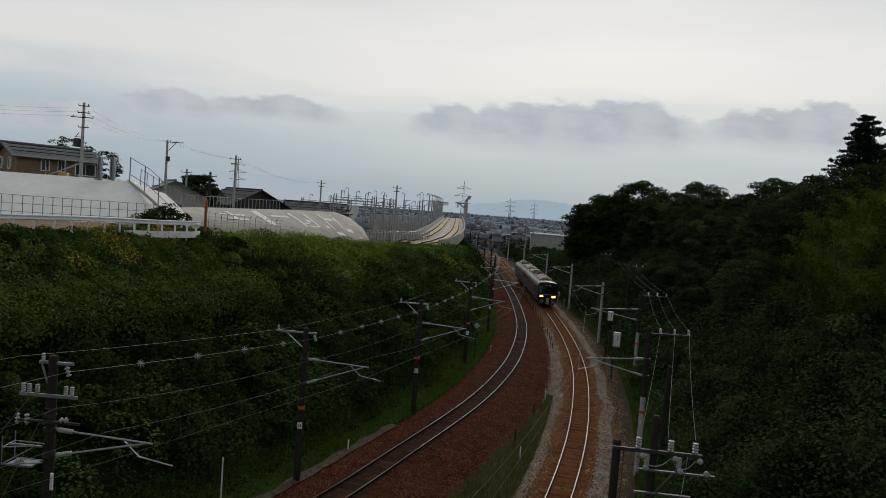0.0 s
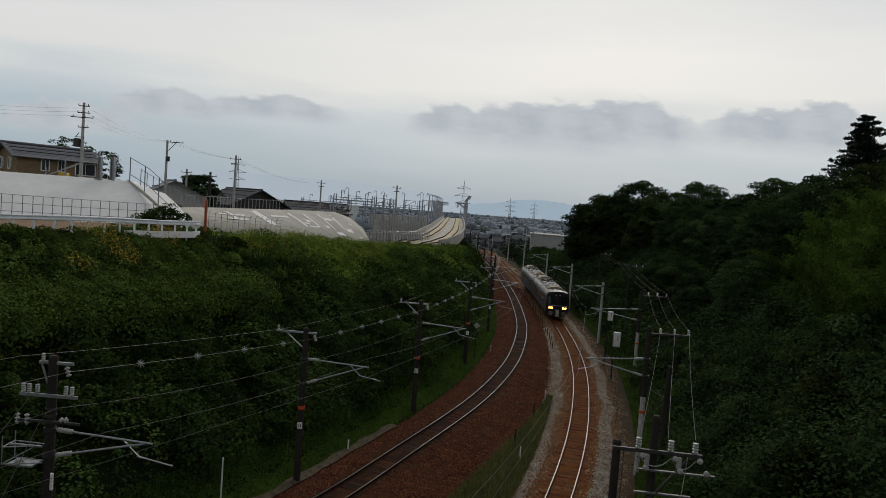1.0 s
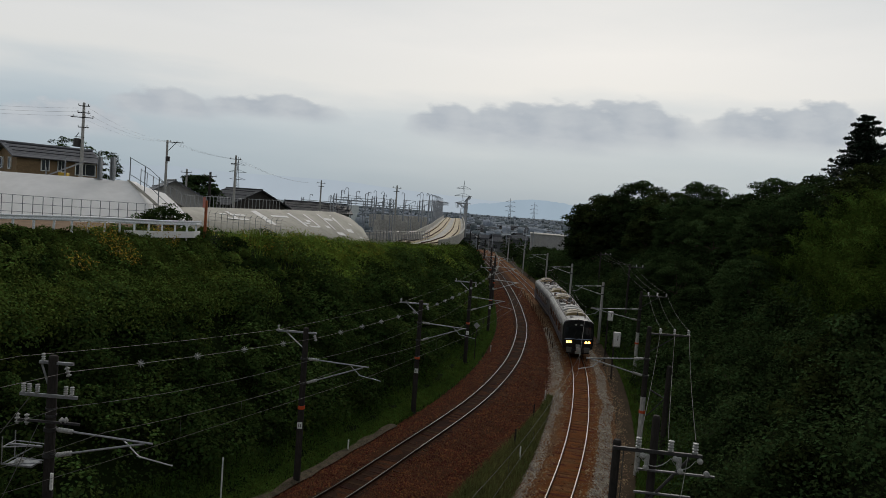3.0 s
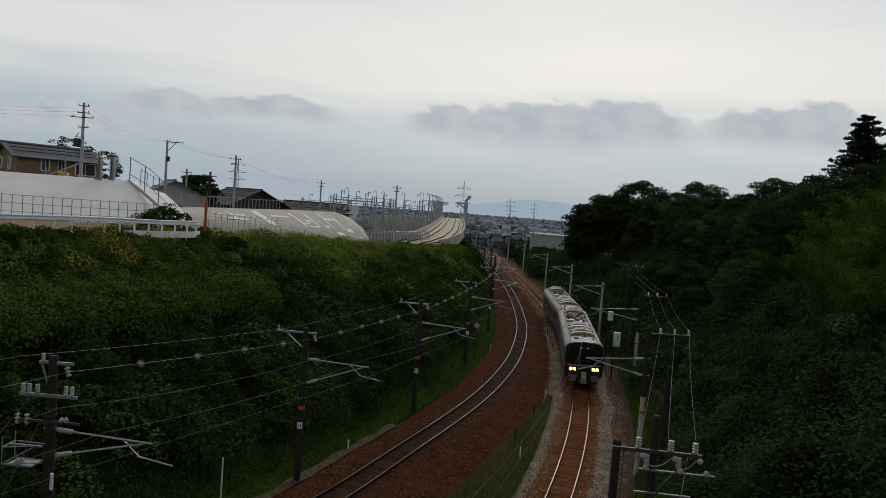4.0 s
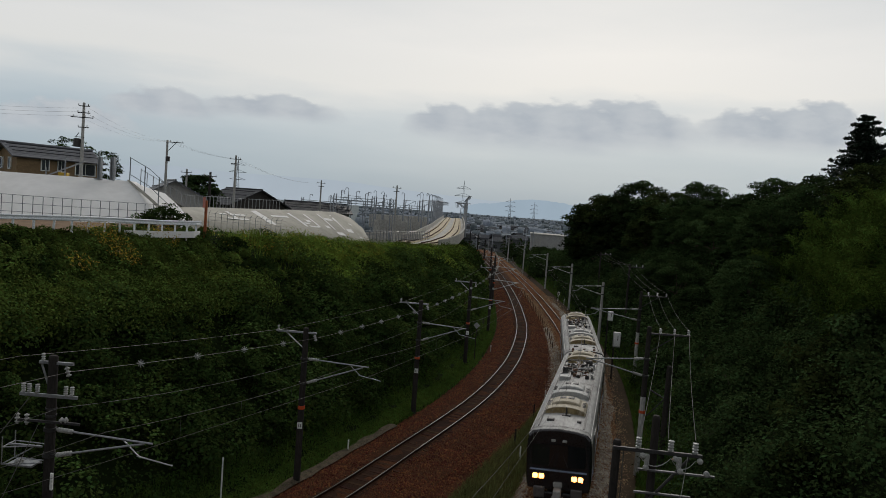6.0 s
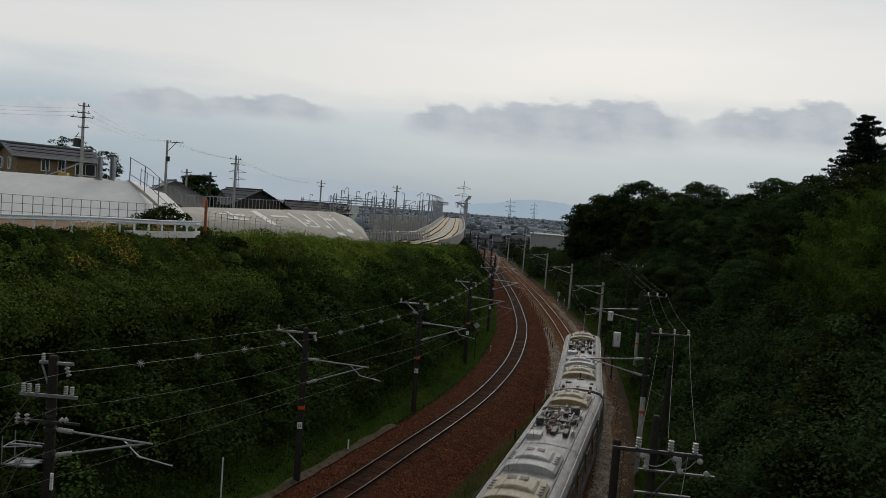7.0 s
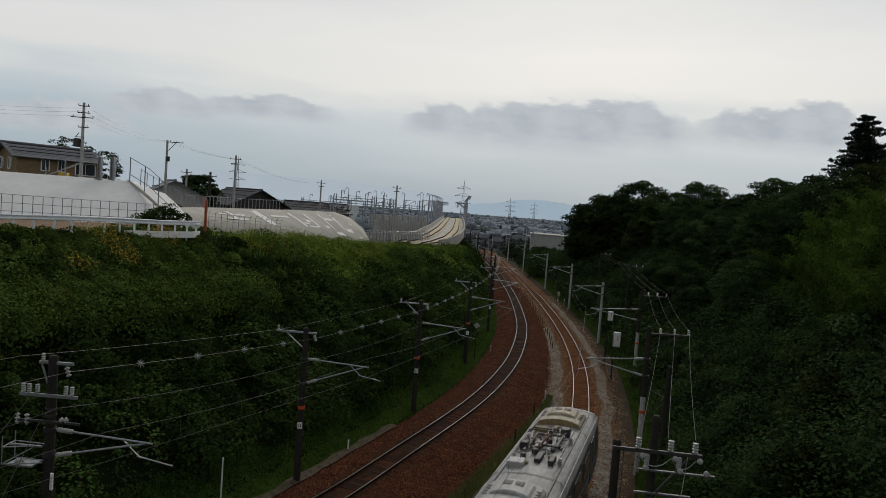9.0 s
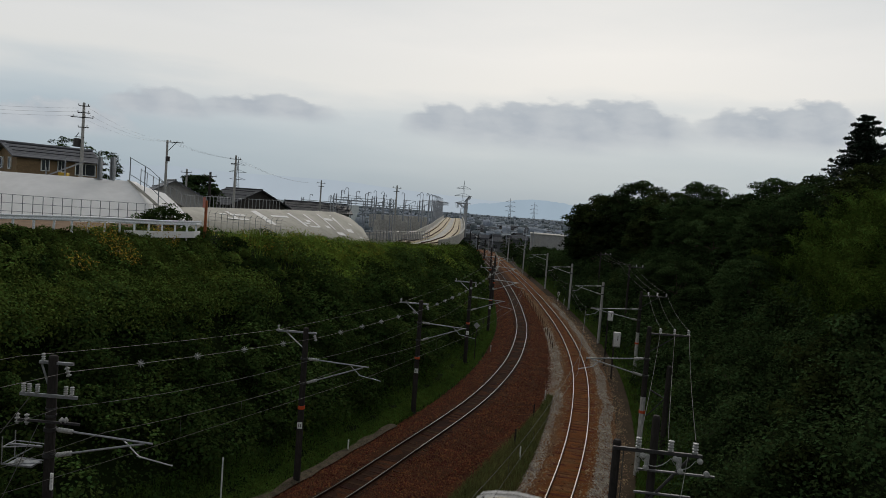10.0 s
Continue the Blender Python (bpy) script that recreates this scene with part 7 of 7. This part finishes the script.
def far_groves():
    """Dark clumps of garden trees among the far roofs."""
    r = np.random.default_rng(23)
    n = 260
    cy = 268 + 900 * r.uniform(0, 1, n) ** 1.6
    cx = cy * r.uniform(-0.05, 0.24, n)
    cz = np.array([gz(a, min(b, 400)) for a, b in zip(cx, cy)])
    P = np.repeat(np.stack([cx, cy, cz + 2.2], 1), 70, 0) + r.normal(0, 1, (n * 70, 3)) * np.array([2.6, 2.6, 1.7])
    P[:, 2] = np.maximum(P[:, 2], np.repeat(cz, 70) + 0.2)
    ob = new("distant_groves", leaf_mesh("distant_groves", P, 0.95, np.tile([0, -0.3, 0.8], (len(P), 1)), M["leaf_tree"], r, 0.8))
    tagged(ob, "dark clumps of trees among distant roofs", "trees", kind="stuff")


far_groves()
for x, y, h in ((16, 236, 8), (28, 245, 9), (12, 262, 9), (24, 275, 10), (33, 300, 10), (20, 320, 11), (40, 330, 11), (10, 300, 9), (28, 225, 8), (45, 290, 10)):
    p = thing("utility_pole", pose(x, y, gz(x, y)), "far-off utility pole with two crossarms", "utility pole", "poles of the distant town")
    bm = bmesh.new()
    tube(bm, (0, 0, -0.3), (0, 0, h), 0.16, 0.1, 6)
    part("pole", bm, M["lattice"], p)
    for z in (h - 0.5, h - 1.4):
        bm = bmesh.new()
        box(bm, (0, 0, z), (2.2, 0.12, 0.12))
        part("crossarm", bm, M["lattice"], p)


# self-lit backdrop surface; the haze over each ridge is part of its colour
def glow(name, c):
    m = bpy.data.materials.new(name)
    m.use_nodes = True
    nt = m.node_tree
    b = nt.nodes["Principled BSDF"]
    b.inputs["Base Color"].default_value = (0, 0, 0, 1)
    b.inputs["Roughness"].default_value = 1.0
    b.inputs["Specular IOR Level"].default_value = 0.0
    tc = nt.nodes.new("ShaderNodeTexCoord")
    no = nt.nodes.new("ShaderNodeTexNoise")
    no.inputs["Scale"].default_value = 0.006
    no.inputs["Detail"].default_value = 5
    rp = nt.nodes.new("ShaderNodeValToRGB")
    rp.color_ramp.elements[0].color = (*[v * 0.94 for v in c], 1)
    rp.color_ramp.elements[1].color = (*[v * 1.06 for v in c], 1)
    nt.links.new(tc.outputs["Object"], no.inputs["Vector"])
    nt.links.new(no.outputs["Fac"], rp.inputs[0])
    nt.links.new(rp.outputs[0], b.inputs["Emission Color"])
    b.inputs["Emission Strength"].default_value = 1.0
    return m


def mountains(name, y, pts, c, label):
    bm = bmesh.new()
    r = np.random.default_rng(int(y))
    P = np.array(pts, float)
    xs = np.linspace(P[0, 0], P[-1, 0], 160)
    h = np.interp(xs, P[:, 0], P[:, 1])
    h = np.convolve(np.pad(h, 3, "edge"), np.ones(7) / 7, "valid") + np.convolve(r.normal(0, 9, 168), np.ones(9) / 9, "valid")
    strip(bm, [[(x, y, -60) for x in xs], [(x, y + 30, z) for x, z in zip(xs, h)]])
    tagged(link(name, bm, glow("hazy_" + name, c)), label, "mountains", kind="structure")


# distance haze is put into these emission colours
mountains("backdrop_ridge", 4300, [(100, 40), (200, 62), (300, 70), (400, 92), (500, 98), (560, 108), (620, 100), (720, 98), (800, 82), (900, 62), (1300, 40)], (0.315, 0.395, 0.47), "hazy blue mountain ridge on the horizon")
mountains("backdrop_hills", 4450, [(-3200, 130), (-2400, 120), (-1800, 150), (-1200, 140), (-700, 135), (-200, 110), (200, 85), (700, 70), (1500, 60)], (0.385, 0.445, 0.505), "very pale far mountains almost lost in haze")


# ---- clouds ----
def cloud_material():
    m = bpy.data.materials.new("soft_grey_cloud")
    m.use_nodes = True
    nt = m.node_tree
    nt.nodes.clear()
    N, L = nt.nodes.new, nt.links.new
    out, mix, tr, em = N("ShaderNodeOutputMaterial"), N("ShaderNodeMixShader"), N("ShaderNodeBsdfTransparent"), N("ShaderNodeEmission")
    tc, sep, oi = N("ShaderNodeTexCoord"), N("ShaderNodeSeparateXYZ"), N("ShaderNodeObjectInfo")
    L(tc.outputs["Object"], sep.inputs[0])
    mp = N("ShaderNodeMapping")
    mp.inputs["Scale"].default_value = (0.62, 1.0, 1.5)
    L(tc.outputs["Object"], mp.inputs[0])
    no = N("ShaderNodeTexNoise")
    no.noise_dimensions = "4D"
    no.inputs["Scale"].default_value = 0.008
    no.inputs["Detail"].default_value = 5
    no.inputs["Roughness"].default_value = 0.48
    L(mp.outputs[0], no.inputs["Vector"])
    w = N("ShaderNodeMath")
    w.operation = "MULTIPLY"
    w.inputs[1].default_value = 37.0
    L(oi.outputs["Random"], w.inputs[0])
    L(w.outputs[0], no.inputs["W"])

    def math_(op, a, b):
        n = N("ShaderNodeMath")
        n.operation = op
        for i, v in enumerate((a, b)):
            if isinstance(v, float):
                n.inputs[i].default_value = v
            else:
                L(v, n.inputs[i])
        return n.outputs[0]
    uv = N("ShaderNodeUVMap")
    us = N("ShaderNodeSeparateXYZ")
    L(uv.outputs[0], us.inputs[0])
    u = math_("SUBTRACT", math_("MULTIPLY", us.outputs["X"], 2.0), 1.0)
    v = math_("SUBTRACT", math_("MULTIPLY", us.outputs["Y"], 2.0), 1.0)
    f = math_("ADD", math_("SUBTRACT", math_("SUBTRACT", 0.55, math_("MULTIPLY", math_("MULTIPLY", u, u), 0.85)), v), math_("MULTIPLY", math_("SUBTRACT", no.outputs["Fac"], 0.5), 1.15))

    def ramp(x, lo, hi, top):
        n = N("ShaderNodeMapRange")
        n.interpolation_type = "SMOOTHSTEP"
        L(x, n.inputs[0])
        n.inputs["From Min"].default_value, n.inputs["From Max"].default_value, n.inputs["To Max"].default_value = lo, hi, top
        return n.outputs[0]
    # billowed tops, undersides that melt into the veil
    a = math_("MULTIPLY", ramp(f, 0.0, 0.28, 1.0), ramp(v, -1.0, -0.35, 1.0))
    au = math_("ABSOLUTE", u, 0.0)
    side = N("ShaderNodeMapRange")
    side.inputs["From Min"].default_value, side.inputs["From Max"].default_value = 1.0, 0.55
    L(au, side.inputs[0])
    cap = N("ShaderNodeMapRange")
    cap.inputs["From Min"].default_value, cap.inputs["From Max"].default_value = 1.0, 0.85
    L(v, cap.inputs[0])
    L(math_("MULTIPLY", a, math_("MULTIPLY", side.outputs[0], cap.outputs[0])), mix.inputs[0])
    rp = N("ShaderNodeValToRGB")
    rp.color_ramp.elements[0].position, rp.color_ramp.elements[0].color = 0.3, (0.43, 0.47, 0.515, 1)
    rp.color_ramp.elements[1].position, rp.color_ramp.elements[1].color = 0.75, (0.54, 0.57, 0.595, 1)
    L(no.outputs["Fac"], rp.inputs[0])
    L(rp.outputs[0], em.inputs["Color"])
    L(tr.outputs[0], mix.inputs[1])
    L(em.outputs[0], mix.inputs[2])
    L(mix.outputs[0], out.inputs[0])
    return m


CLOUD = cloud_material()
CLOUDS = []
CLOUD_PLAN = [(-1863, 575, 860, 314), (-1180, 597, 1086, 253), (-46, 600, 588, 356), (546, 624, 1358, 513), (1080, 684, 1176, 501), (2120, 717, 1358, 446), (2363, 798, 679, 404), (-2542, 455, 1176, 350)]


def cloud(x, z, w, h):
    me = bpy.data.meshes.new("cloud")
    q = [(-w / 2, -h / 2), (w / 2, -h / 2), (w / 2, h / 2), (-w / 2, h / 2)]
    me.from_pydata([(a, 0, b) for a, b in q], [], [(0, 1, 2, 3)])
    uv = me.uv_layers.new(name="UVMap")
    for i, t in enumerate(((0, 0), (1, 0), (1, 1), (0, 1))):
        uv.data[i].uv = t
    me.materials.append(CLOUD)
    ob = new("cloud", me)
    ob.location = (x, 4600 + 12 * len(CLOUDS), z)
    ob.visible_shadow = False
    CLOUDS.append(ob)
    tagged(ob, "soft grey cloud drifting under a pale overcast", "cloud", "low clouds", "structure")


for args in CLOUD_PLAN:
    cloud(*args)


# ---- what moves ----
def motions():
    ys = np.arange(-49.5, 340, 0.25)
    x = xr(ys)
    s = np.concatenate([[0], np.cumsum(np.hypot(np.diff(x), np.diff(ys)))])

    def at(q):
        yy = np.interp(q, s, ys)
        return Vector((float(np.interp(yy, ys, x)), float(yy), 0.0))

    s_ref = float(np.interp(37.25, ys, s))  # leading roof edge at 5.5 s
    lead, rear = [], []
    for i in range(21):
        t = i * 0.5
        nose = s_ref - 12.0 * (t - 5.5)
        for rows, d in ((lead, CAR_L / 2), (rear, CAR_L * 1.5 + 0.5)):
            a, b = at(nose + d - 6.9), at(nose + d + 6.9)
            c = (a + b) / 2
            lean = -radians(2.8) * min(1.0, max(0.0, (105 - c.y) / 45))  # cant of the curve
            rows.append((t, Matrix.Translation(c) @ Matrix.Rotation(math.atan2(-(b - a).x, (b - a).y), 4, "Z") @ Matrix.Rotation(lean, 4, "Y")))
    walk(lead_car, lead)
    walk(rear_car, rear)
    for c in CLOUDS:
        p = c.location.copy()
        walk(c, [(t, Matrix.Translation((p.x + 4.6 * (5.0 - t), p.y, p.z))) for t in (0.0, 5.0, 10.0)])


motions()
